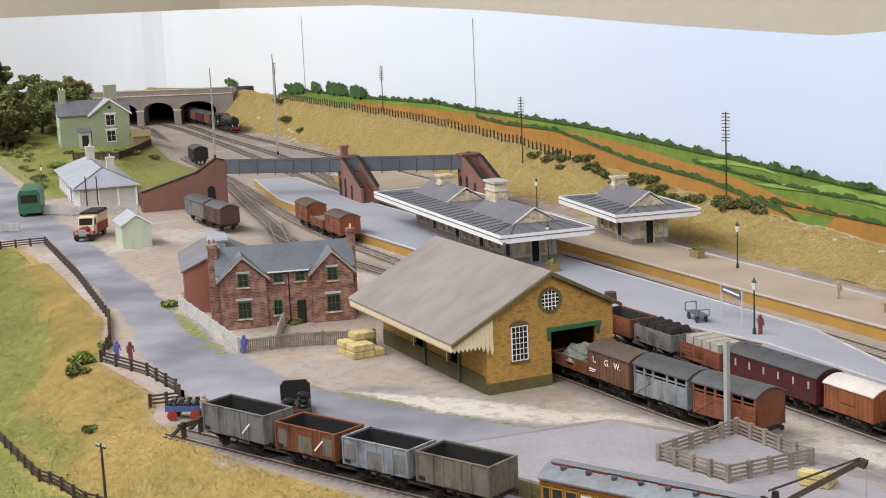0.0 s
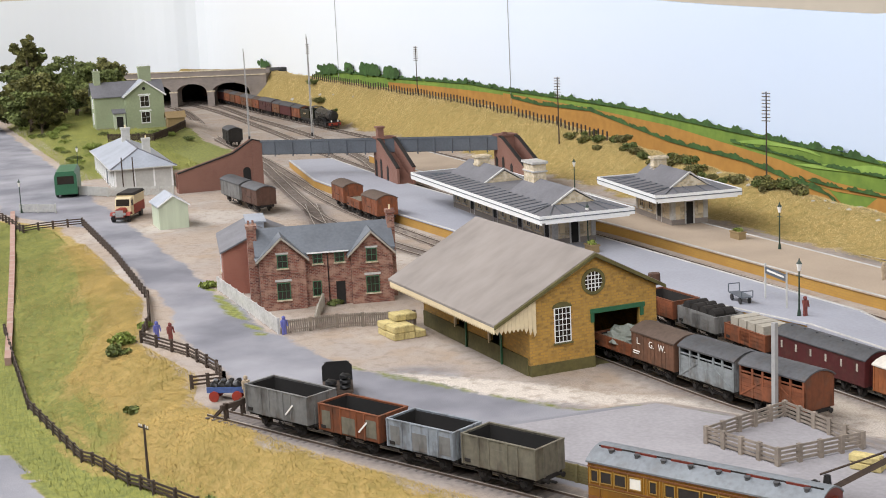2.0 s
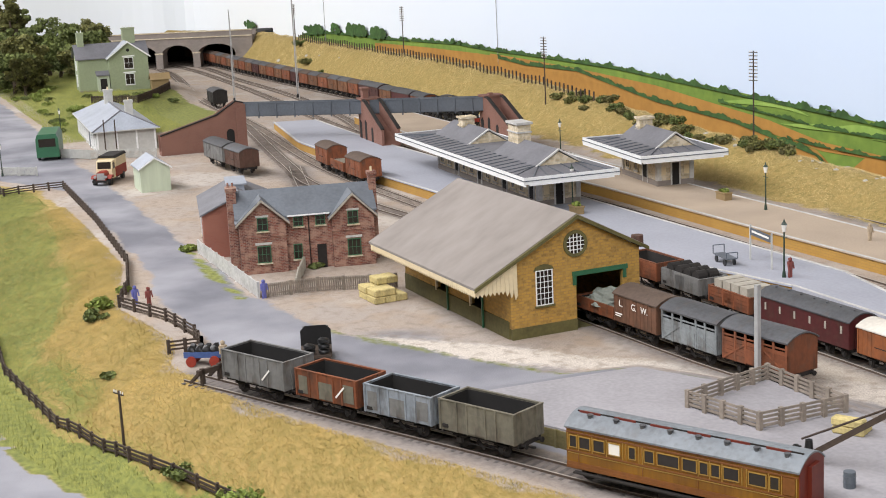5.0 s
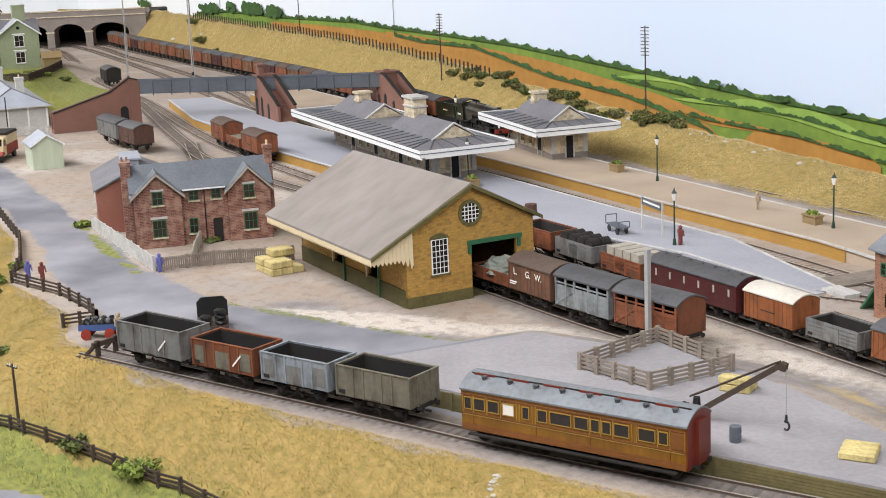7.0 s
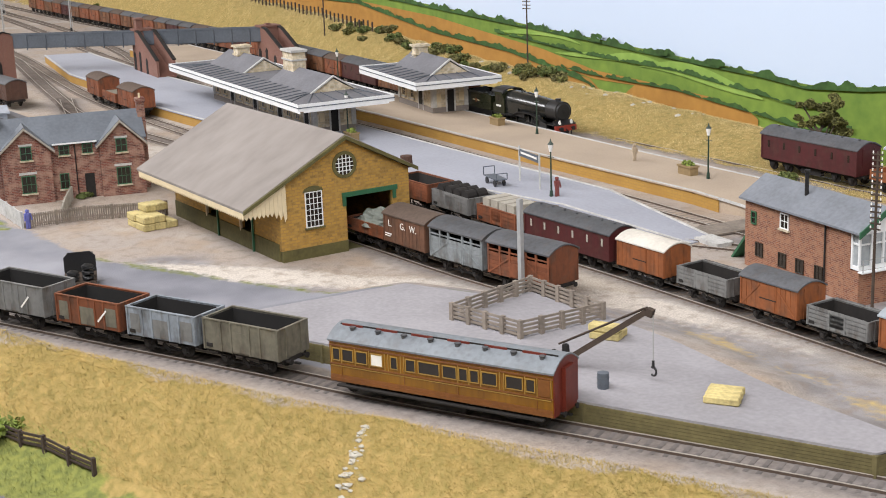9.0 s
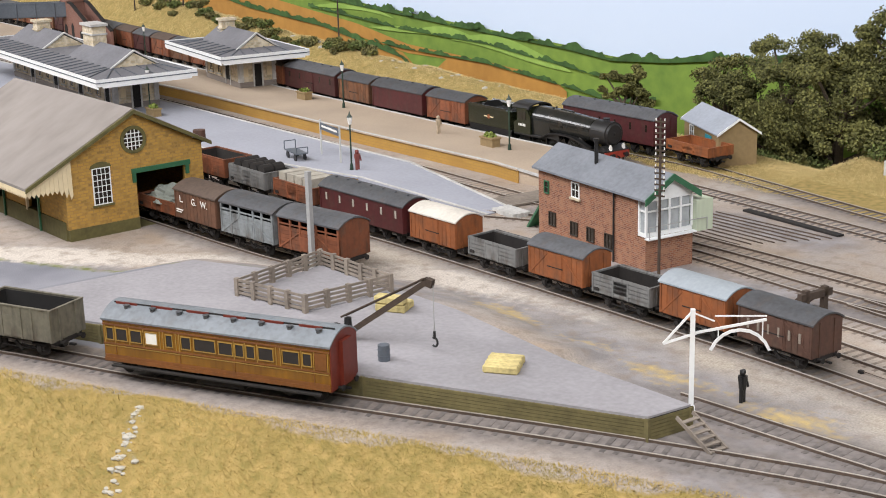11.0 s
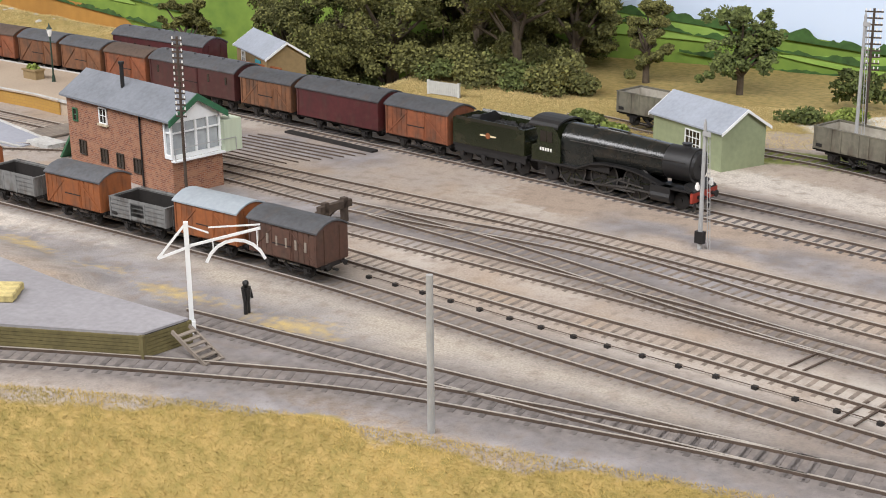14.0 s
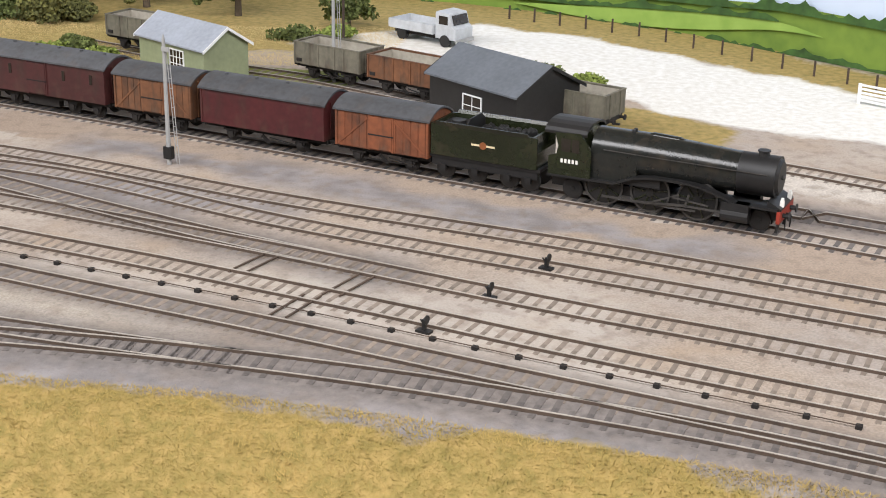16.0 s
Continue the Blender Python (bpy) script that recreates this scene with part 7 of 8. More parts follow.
def leaves(bm, rnd, c, r, n, size):
    for i in range(n):
        q = Vector((rnd.gauss(0, 1), rnd.gauss(0, 1), rnd.gauss(0, 1))).normalized() * rnd.random() ** 0.4
        p = Vector((c[0] + q.x * r[0], c[1] + q.y * r[1], c[2] + q.z * r[2]))
        u = Vector((rnd.uniform(-1, 1), rnd.uniform(-1, 1), rnd.uniform(-1, 1))).normalized()
        w = u.orthogonal().normalized()
        s = size * rnd.uniform(0.6, 1.3)
        vs = [bm.verts.new(p + s * k) for k in (u, w * 0.7, -u * 0.9, -w * 0.7)]
        bm.faces.new(vs)


def tree(x, y, z, h, w, mat, seed, label, n=3600, name="tree", low=0.2, leaf=2.2):
    rnd = random.Random(seed)
    t = thing(name, label, "tree", x, y, z, rnd.uniform(0, 360), "trees of the layout")
    bm = B()
    rod(bm, (0, 0, -4), (w * 0.03, 0, h * 0.45), h * 0.045, h * 0.028, 9)
    tips = []
    for i in range(11):
        a = rnd.uniform(0, 6.28)
        z0 = h * rnd.uniform(0.18, 0.5)
        r = w * rnd.uniform(0.22, 0.42)
        z1 = min(h * 0.92, z0 + h * rnd.uniform(0.12, 0.45))
        q = (r * math.cos(a), r * math.sin(a), z1)
        rod(bm, (0, 0, z0), q, h * 0.018, h * 0.007, 6)
        tips.append(q)
    part("trunk", bm, M_BARK, t)
    bm = B()
    tips += [(rnd.uniform(-0.25, 0.25) * w, rnd.uniform(-0.25, 0.25) * w, h * rnd.uniform(0.55, 0.92)) for _ in range(7)]
    tips += [(rnd.uniform(-0.4, 0.4) * w, rnd.uniform(-0.4, 0.4) * w, h * rnd.uniform(low, 0.5)) for _ in range(6)]
    for q in tips:
        r = w * rnd.uniform(0.08, 0.17)
        for k in range(3):
            c = (q[0] + rnd.uniform(-1, 1) * r * 0.9, q[1] + rnd.uniform(-1, 1) * r * 0.9, min(q[2] + rnd.uniform(-0.5, 0.5) * r, h * 0.97))
            leaves(bm, rnd, c, (r * 0.8, r * 0.8, r * 0.55), n // len(tips) // 3, leaf)
    tagged(part("crown", bm, mat, t), kind="stuff")
    return t


def bush(x, y, r, mat, seed, label="low leafy green bush clump", squash=0.6):
    rnd = random.Random(seed)
    bm = B()
    for k in range(6):
        leaves(bm, rnd, (rnd.uniform(-0.6, 0.6) * r, rnd.uniform(-0.6, 0.6) * r, r * 0.3 * squash + rnd.uniform(0, 0.4) * r * squash), (r * 0.5, r * 0.5, r * 0.45 * squash), int(26 * r) // 4, 2.0)
    whole("bush", bm, mat, label, "bush", "bushes of the layout", x=x, y=y, z=gz(x, y))


def figure(x, y, z, mat, label, h=19):
    bm = B()
    k = h / 23
    rod(bm, (0, -1.3, 0), (0, -1.0, 10 * k), 1.2, 1.4, 6)
    rod(bm, (0, 1.3, 0), (0, 1.0, 10 * k), 1.2, 1.4, 6)
    rod(bm, (0, 0, 9.5 * k), (0, 0, 18.5 * k), 2.2, 2.9, 8)
    rod(bm, (0, -3, 18 * k), (1.5, -3.6, 10 * k), 0.9, 0.7, 6)
    rod(bm, (0, 3, 18 * k), (1.5, 3.6, 10 * k), 0.9, 0.7, 6)
    lump(bm, (0, 0, 21 * k), 1.9, 1.15, 2)
    whole("figurine", bm, mat, label, "figurine", x=x, y=y, z=z)


def bale_stack(x, y, z, rz, grid, label, size=(17, 9, 6.5)):
    s = thing("straw_bales", label, "straw bales", x, y, z, rz)
    rnd = random.Random(int(abs(x) + 3))
    bm = B()
    a, b, c = size
    box(bm, 0, 0, 0, a * 0.97, b * 0.96, c * 0.96)
    bmesh.ops.bevel(bm, geom=bm.edges[:], offset=0.8, segments=1, affect="EDGES")
    me = finish(bm, "bale", M_HAY)
    for i, j, k in grid:
        share("bale", me, s, i * a + rnd.uniform(-0.6, 0.6), j * b + rnd.uniform(-0.5, 0.5), k * c, rnd.uniform(-2, 2))


def crane():
    c = thing("yard_crane", "black iron yard crane with a long jib and hanging hook", "crane", 136, 735, 14, 0)
    part("post", rods(((0, 0, 0), (0, 0, 8), 4.5, 3.6, 12), ((0, 0, 8), (0, 0, 15), 2.8, 2.2, 10)), M_BLACK, c)
    tip = (55, 15, 45)
    part("jib", bars(((2, 0, 6), tip, 2.8, 3.6), (tip, (59, 16, 44), 4.2, 5)), M_WOODDARK, c, "dark timber jib")
    part("tie_rod", rods(((-4, -2, 15), (54, 13.5, 47), 0.7, 0.7, 6), ((-4, 2, 15), (54, 16.5, 47), 0.7, 0.7, 6)), M_WOODDARK, c)
    part("gear_wheel", rods(((-6, -5, 8), (-6, -3.8, 8), 3.6, 3.6, 16)), M_BLACK, c)
    part("crank", bars(((-6, -6, 8), (-1, -6, 12), 1, 1)), M_BLACK, c)
    part("chain", rods(((59, 16, 43), (59, 16, 14), 0.35, 0.35, 5)), M_POST, c)
    bm = B()
    for i in range(9):
        a0, a1 = -2.2 + i * 0.48, -2.2 + (i + 1) * 0.48
        rod(bm, (59 + 2.4 * math.cos(a0), 16, 7 + 2.8 * math.sin(a0)), (59 + 2.4 * math.cos(a1), 16, 7 + 2.8 * math.sin(a1)), 0.7, 0.7, 6)
    rod(bm, (59, 16, 9), (59, 16, 14), 1.0, 0.8, 6)
    part("hook", bm, M_BLACK, c)


def cattle_pen():
    p = [(8, 752), (74, 755), (86, 824), (0, 838)]
    f = fence(p + [p[0]], "weathered grey timber cattle pen on the dock", M_WOODGREY, 13, (2.6, 5.6, 8.6, 11.6), 16, name="cattle_pen", zfun=lambda x, y: 14.2, t=1.6)
    part("pen_floor", B_prism(p, "z", 14.2, 14.9), M_DOCKTOP, f, "worn pen floor")


def loading_gauge():
    g = thing("loading_gauge", "white loading gauge post with a hanging curved bar", "loading gauge", 354, 789, 0, 38)
    part("post", boxes((-1.3, -1.3, 0, 1.3, 1.3, 64), (-2.0, -2.0, 0, 2.0, 2.0, 7)), M_WHITE, g)
    part("arm", bars(((-16, 0, 44), (2, 0, 50), 1.1, 1.3), ((0, 0, 50), (40, 0, 58), 1.1, 1.4)), M_WHITE, g)
    part("stay", bars(((-16, 0, 44), (0, 0, 63), 1, 1.2), ((0, 0, 62), (12, 0, 57), 0.6, 0.8), ((12, 0, 60), (40, 0, 60), 0.6, 0.8)), M_WHITE, g)
    bm = B()
    for i in range(8):
        a0, a1 = math.radians(160 - i * 17.5), math.radians(160 - (i + 1) * 17.5)
        bar(bm, (26 + 17 * math.cos(a0), 0, 34 + 18 * math.sin(a0)), (26 + 17 * math.cos(a1), 0, 34 + 18 * math.sin(a1)), 1.2, 1.6)
    part("gauge_bar", bm, M_WHITE, g, "curved white gauge bar")
    part("hanger", bars(((14, 0, 52), (14, 0, 46), 0.6, 0.6), ((38, 0, 58), (38, 0, 46), 0.6, 0.6)), M_WHITE, g)


def ground_signal(x, y):
    g = thing("ground_signal", "small black ground signal beside the tracks", "ground signal", x, y, 0, -20, "ground signals")
    part("base", boxes((-5, -3, 0, 5, 3, 1.6)), M_BLACK, g)
    part("post", boxes((-1.2, -1.2, 1.6, 1.2, 1.2, 9)), M_BLACK, g)
    part("disc", rods(((1.4, 0, 9), (2.2, 0, 9), 3.2, 3.2, 12)), M_BLACK, g)
    part("lever", bars(((0, 3, 2), (-6, 5, 6), 0.8, 0.8)), M_BLACK, g)
    g.scale = (0.75, 0.75, 0.75)


def bracket_signal(x, y, h, label):
    s = thing("signal_post", label, "railway signal", x, y, 0, -15)
    part("post", rods(((0, 0, 0), (0, 0, h), 1.6, 1.1)), M_POST, s)
    part("arm", boxes((-1, -1.4, h - 7, 5, -0.8, h - 4)), M_POST, s)
    part("finial", rods(((0, 0, h), (0, 0, h + 4), 1.2, 0.2)), M_POST, s)
    part("ladder", bars(((4, 3, 0), (1, 1, h - 6), 0.5, 0.5), ((6, 3, 0), (3, 1, h - 6), 0.5, 0.5), *[((4 - 3 * k / 12, 3 - 2 * k / 12, k * (h - 6) / 12), (6 - 3 * k / 12, 3 - 2 * k / 12, k * (h - 6) / 12), 0.4, 0.4) for k in range(1, 12)]), M_POST, s)
    part("counterweight", boxes((-3, -2, 4, 3, 2, 12)), M_BLACK, s)


def lorry(x, y, z, rz, label, cab, bed, flat=True, name="lorry", k=1.0):
    v = thing(name, label, "lorry", x, y, z, rz)
    part("chassis", boxes((-38 * k, -8, 5, 34 * k, 8, 8)), M_UNDER, v)
    part("load_bed", boxes((-40 * k, -15, 10, 12 * k, 15, 12), (-40 * k, -15, 12, 12 * k, -14, 18), (-40 * k, 14, 12, 12 * k, 15, 18), (-40 * k, -14, 12, -39 * k, 14, 18), (11 * k, -14, 12, 12 * k, 14, 18)) if flat else boxes((-40 * k, -13, 9, 6 * k, 13, 32)), bed, v)
    c = part("cab", B_prism([(13 * k, 7), (36 * k, 7), (36 * k, 17), (32 * k, 20), (29 * k, 30), (14 * k, 31), (13 * k, 29)], "y", -12, 12), cab, v)
    part("windscreen", B_prism([(32.4 * k, 20.4), (29.8 * k, 28.6), (30.6 * k, 28.6), (33.2 * k, 20.4)], "y", -10, 10), M_GLASS, c)
    part("side_window", boxes((17 * k, -12.3, 20, 27 * k, 12.3, 27.5)), M_GLASS, c)
    part("bumper", boxes((36 * k, -12, 5, 38 * k, 12, 8)), M_POST, c)
    me = finish(rods(((0, -2, 0), (0, 2, 0), 5.4, 5.4, 16)), "wheel", M_BLACK)
    for wx in (-26 * k, 24 * k):
        for wy in (-11, 11):
            share("wheel", me, v, wx, wy, 5.4)
    return v


def delivery_lorry():
    v = thing("lorry", "maroon and cream bonneted delivery lorry on the road", "lorry", -1432, 866, 0, -38)
    part("chassis", boxes((-40, -8, 5, 44, 8, 8)), M_UNDER, v)
    b = part("box_body", boxes((-44, -14, 9, 8, 14, 24)), M_RED, v, "maroon lower body")
    part("upper_body", boxes((-44, -14, 24, 8, 14, 38)), M_CREAM, b, "cream upper body")
    part("body_roof", B_prism([(-15, 38), (15, 38), (12, 41.5), (-12, 41.5)], "x", -46, 9), M_UNDER, b)
    c = part("cab", B_prism([(8, 8), (25, 8), (25, 22), (21, 35), (8, 36)], "y", -12.5, 12.5), M_CREAM, v, "cream cab")
    part("windscreen", B_prism([(24.6, 23.5), (21.6, 33.4), (22.4, 33.6), (25.4, 23.5)], "y", -10.5, 10.5), M_GLASS, c)
    for sd in (-1, 1):
        part("side_window", boxes((11, sd * 12.6 - 0.3, 23, 20, sd * 12.6 + 0.3, 32)), M_GLASS, c)
        part("wing", B_prism([(28, 12), (31, 15.5), (39, 15.5), (44, 11), (42.5, 10.4), (38, 13.6), (32, 13.6), (29, 11)], "y", sd * 12.5 - 3.5, sd * 12.5 + 3.5), M_RED, c)
        part("headlamp", rods(((43, sd * 8.5, 14), (46, sd * 8.5, 14), 1.5, 2.2, 10)), M_POST, c)
    part("bonnet", B_prism([(-7.5, 8), (7.5, 8), (7, 19), (4, 21.5), (-4, 21.5), (-7, 19)], "x", 25, 44), M_RED, c, "maroon bonnet")
    part("radiator", boxes((44, -6, 9, 45, 6, 19.5)), M_POST, c)
    part("bumper", boxes((46, -13, 6, 47.5, 13, 8.5)), M_UNDER, c)
    me = finish(rods(((0, -2.2, 0), (0, 2.2, 0), 6, 6, 16), ((0, -2.6, 0), (0, 2.6, 0), 2.4, 2.4, 10)), "wheel", M_BLACK)
    for wx in (-26, 36):
        for wy in (-12, 12):
            share("wheel", me, v, wx, wy, 6)


def coal_cart():
    c = thing("coal_cart", "small blue coal cart with red wheels and sacks", "cart", -378, 556, 0, 52)
    part("bed", boxes((-20, -9, 9, 20, 9, 11), (-20, -9, 11, 20, -8, 15), (-20, 8, 11, 20, 9, 15)), M_BLUE, c)
    me = finish(rods(((0, -1, 0), (0, 1, 0), 5.5, 5.5, 14)), "wheel", M_RED)
    for x in (-12, 13):
        for y in (-10, 10):
            share("wheel", me, c, x, y, 5.5)
    c.scale = (0.8, 0.85, 0.85)
    bm = B()
    lump(bm, (0, 0, 4), 5, 1.1, 2, 3)
    sack = finish(bm, "sack", M_COAL, True)
    for i in range(4):
        for j in (-4, 4):
            share("sack", sack, c, -12 + 8 * i, j, 11, 20 * i + j * 9)
    part("shaft", bars(((20, -5, 10), (36, -4, 7), 1, 1), ((20, 5, 10), (36, 4, 7), 1, 1)), M_BLUE, c)
    v = thing("coal_lorry", "dark coal lorry with headboard and stacked sacks", "lorry", -322, 634, 0, 152)
    part("chassis", boxes((-26, -7, 5, 26, 7, 9)), M_UNDER, v)
    part("bed", boxes((-26, -13, 9, 10, 13, 11)), M_WOODDARK, v)
    part("headboard", B_prism([(-13, 11), (13, 11), (13, 24), (9, 28), (-9, 28), (-13, 24)], "x", 9, 10.6), M_BLACK, v, "black headboard")
    cab = part("cab", boxes((11, -11, 6, 24, 11, 24)), M_BLACK, v)
    part("windscreen", boxes((23.8, -9, 16, 24.4, 9, 22)), M_GLASS, cab)
    wm = finish(rods(((0, -1.6, 0), (0, 1.6, 0), 5, 5, 14)), "wheel", M_BLACK)
    for x in (-17, 17):
        for y in (-10, 10):
            share("wheel", wm, v, x, y, 5)
    bm = B()
    lump(bm, (0, 0, 2.4), 5, 0.5, 2, 5)
    flat_sack = finish(bm, "sack", M_COAL, True)
    for i, j, k in ((0, 0, 0), (1, 0, 0), (0, 1, 0), (1, 1, 0), (0, 0, 1), (1, 0, 1), (0, 1, 1), (0, 0, 2)):
        share("sack", flat_sack, v, -20 + 11 * i, -6 + 12 * j, 11 + 4.6 * k, 15 * (i + j + k))


def bus():
    v = thing("bus", "dark green single-deck bus on the station forecourt", "bus", -1800, 893, gz(-1800, 893), -22)
    v.scale = (1.15, 1.2, 1.3)
    b = part("body", B_prism([(-16, 5), (16, 5), (16, 30), (13, 36), (-13, 36), (-16, 30)], "x", -50, 50), M_BUSGREEN, v)
    for i in range(5):
        part("window", boxes((-42 + i * 18, -16.3, 20, -30 + i * 18, -15.8, 29)), M_GLASS, b)
    part("windscreen", boxes((49.8, -12, 19, 50.5, 12, 30)), M_GLASS, b)
    me = finish(rods(((0, -2, 0), (0, 2, 0), 6, 6, 14)), "wheel", M_BLACK)
    for wx in (-30, 32):
        for wy in (-14, 14):
            share("wheel", me, v, wx, wy, 6)


def grass_blades(name, label, count, seed, where, mat, lo, hi, lean=0.5):
    """Loose upright blades, one object for the lot; where(random) gives x, y."""
    rnd = np.random.RandomState(seed)
    pts = where(rnd, count)
    z = ground_z(pts[:, 0], pts[:, 1])
    n = len(pts)
    h = rnd.uniform(lo, hi, n)
    a = rnd.uniform(0, 6.283, n)
    w = rnd.uniform(0.16, 0.34, n)
    tip = np.stack([pts[:, 0] + rnd.normal(0, lean, n) * h, pts[:, 1] + rnd.normal(0, lean, n) * h - 0.25 * h, z + h], -1)
    b0 = np.stack([pts[:, 0] - w * np.cos(a), pts[:, 1] - w * np.sin(a), z - 0.6], -1)
    b1 = np.stack([pts[:, 0] + w * np.cos(a), pts[:, 1] + w * np.sin(a), z - 0.6], -1)
    v = np.stack([b0, b1, tip], 1)
    away = np.cross(v[:, 1] - v[:, 0], v[:, 2] - v[:, 0]) @ np.array((0.45, -0.7, 0.55)) < 0
    v[away] = v[away][:, ::-1]
    v = v.reshape(-1, 3) * MM
    me = bpy.data.meshes.new(name)
    me.vertices.add(3 * n)
    me.vertices.foreach_set("co", v.reshape(-1))
    me.loops.add(3 * n)
    me.loops.foreach_set("vertex_index", np.arange(3 * n))
    me.polygons.add(n)
    me.polygons.foreach_set("loop_start", np.arange(0, 3 * n, 3))
    me.update(calc_edges=True)
    me.materials.append(mat)
    up = np.stack([rnd.normal(0, 0.12, n), rnd.normal(-0.25, 0.12, n), np.ones(n)], -1)
    me.normals_split_custom_set_from_vertices((np.repeat(up, 3, axis=0) / np.linalg.norm(np.repeat(up, 3, axis=0), axis=1)[:, None]).tolist())
    tagged(new(name, me), label, "grass", kind="stuff")


def build_grass():
    def front(rnd, n):
        x = rnd.uniform(-1250, 1080, n)
        d = rnd.uniform(0, 1, n) ** 1.0 * 150
        y = np.interp(x, FRONT_X, FRONT_Y) - d
        keep = y > np.interp(x, [q[0] for q in FENCE_LOW], [q[1] for q in FENCE_LOW]) + 4
        lush = (x < -380) & (d > np.interp(x, (-1500, -1100, -500), (12, 40, 88))) & (rnd.uniform(0, 1, n) < 0.85)
        return np.stack([x, y], -1)[(keep & ~lush) | (x > 160)]

    def back(rnd, n):
        x = rnd.uniform(-3300, 120, n)
        return np.stack([x, np.interp(x, LINE_A.p[:, 0], LINE_A.p[:, 1]) + rnd.uniform(40, 190, n)], -1)

    def low(rnd, n):
        x = rnd.uniform(-1300, -60, n)
        y0 = np.interp(x, [p[0] for p in FENCE_LOW], [p[1] for p in FENCE_LOW])
        return np.stack([x, y0 + rnd.uniform(-48, 16, n)], -1)

    def right(rnd, n):
        x = rnd.uniform(60, 620, n)
        y = np.interp(x, (60, 330, 620), (1400, 1330, 1400)) + rnd.uniform(-40, 120, n)
        return np.stack([x, y], -1)

    def left(rnd, n):
        x = rnd.uniform(-1700, -380, n)
        d = rnd.uniform(20, 170, n)
        keep = d > np.interp(x, (-1500, -1100, -500), (8, 34, 80)) + 18 * wave(x, d, 40) + rnd.normal(0, 10, n)
        y = np.interp(x, FRONT_X, FRONT_Y) - d
        keep &= y > np.interp(x, [q[0] for q in FENCE_LOW], [q[1] for q in FENCE_LOW]) + 4
        return np.stack([x, y], -1)[keep]
    grass_blades("dry_grass", "straw-coloured dry grass on the front bank", 620000, 3, front, M_STRAW, 0.7, 2.1, 1.1)
    grass_blades("bank_grass", "straw-coloured dry grass on the bank behind the line", 230000, 4, back, M_STRAWPALE, 0.7, 2.2, 1.0)
    grass_blades("verge_grass", "bright green grass along the lower road", 40000, 5, low, M_TURF, 1.4, 3.6, 0.5)
    grass_blades("paddock_grass", "dry pale grass in front of the wood", 70000, 6, right, M_STRAWPALE, 0.6, 1.8, 1.0)
    def verge(rnd, n):
        x = rnd.uniform(-3300, -1950, n)
        y = np.interp(x, (-3412, -2265, -1700), (1235, 1025, 915)) + rnd.uniform(5, 260, n)
        return np.stack([x, y], -1)
    grass_blades("far_verge_grass", "yellow-green grass on the verge below the far house", 70000, 8, verge, M_TURF, 3.0, 9.0, 0.5)
    grass_blades("slope_grass", "green and straw grass beside the road", 260000, 7, left, M_TURFOLIVE, 0.8, 2.4, 0.9)


# ---- put it all together ----
build_ground()
build_backscene()
build_room()
build_goods_shed()
build_station("station_building", "long stone station building under a white-edged canopy", -1127, 1207, -13.5, 498, 124, (70, 440, 42, 98), ((70, 205), (300, 442)), ((318, 34), (120, 18)))
build_station("island_building", "small stone waiting building under a white-edged canopy", -860, 1354, -18, 208, 119, (50, 170, 38, 88), ((48, 172),), ((70, 14),))
build_brick_house()
build_signal_box()
build_footbridge()
build_tunnel()
simple_hut("lamp_hut", "pale green hut with a slate roof by the road", -1342, 871, 0, -12, 62, 44, 36, 50, M_GREENHUT, M_SLATE3, (), None)
simple_hut("platelayers_hut", "brown boarded hut with a pale slate roof and teal door", -48, 1396, 0, -36, 92, 40, 34, 47, M_TANHUT, M_SLATE3, (("-y", 22, 24, 9, 11, 2, 2),), ("-y", 66, 16, 28, M_TEAL))
simple_hut("ground_frame_hut", "sage green hut with a pale slate roof", 440, 1290, 0, -32, 84, 44, 32, 46, M_OLIVEHUT, M_SLATE3, (("-y", 50, 18, 17, 16, 4, 3),), None)
simple_hut("black_hut", "black boarded hut with a dark slate roof", 698, 1207, 0, -37, 90, 62, 36, 52, M_BLACK, M_SLATE, (("-y", 46, 20, 18, 14, 2, 2),), None, M_BLACK)
build_bungalow()
build_green_house()
simple_hut("garden_shed", "small brown shed beside the far house", -2600, 1412, 22, 75, 42, 34, 26, 38, M_TANHUT, M_TANHUT, (), None, M_TANHUT)
for key, label in (("A", "main line along the bank with rusty rails"), ("A2", "loop line beside the main line"), ("S", "mineral siding behind the huts"), ("N", "loop line in the station throat"), ("B", "platform line between the platforms"), ("C", "running line in front of the station"), ("D", "yard road with a buffer stop"), ("K", "crossover between yard roads"), ("E", "yard road"), ("F", "goods yard road full of wagons"), ("L", "goods shed siding"), ("G", "coal siding and headshunt"), ("H", "short spur beside the dock")):
    build_track(key, label)
build_platforms()
standing_stock()

for x, y in ((-218, 1082), (-640, 1160), (-470, 1314), (-153, 1240), (-1000, 1420)):
    street_lamp(x, y, 14)
street_lamp(-1634, 757, gz(-1634, 757))
street_lamp(-2080, 1007, gz(-2080, 1007))
for x, y in ((-555, 1329), (-182, 1244), (-620, 1150)):
    planter(x, y, 14)
for x, y, hh, n in ((-770, 1595, 142, 9), (-1359, 1665, 121, 8), (-2155, 1858, 108, 7), (-2917, 1972, 104, 6)):
    telegraph_pole(x, y, gz(x, y), hh, n)
telegraph_pole(-312, 455, gz(-312, 455), 52, 1, "short brown telegraph pole with one crossarm")
telegraph_pole(190, 999, 0, 120, 14, "tall dark telegraph pole with many white insulators", 4, 4.2)
telegraph_pole(120, 1530, 0, 110, 8)
telegraph_pole(600, 1330, 0, 120, 10)
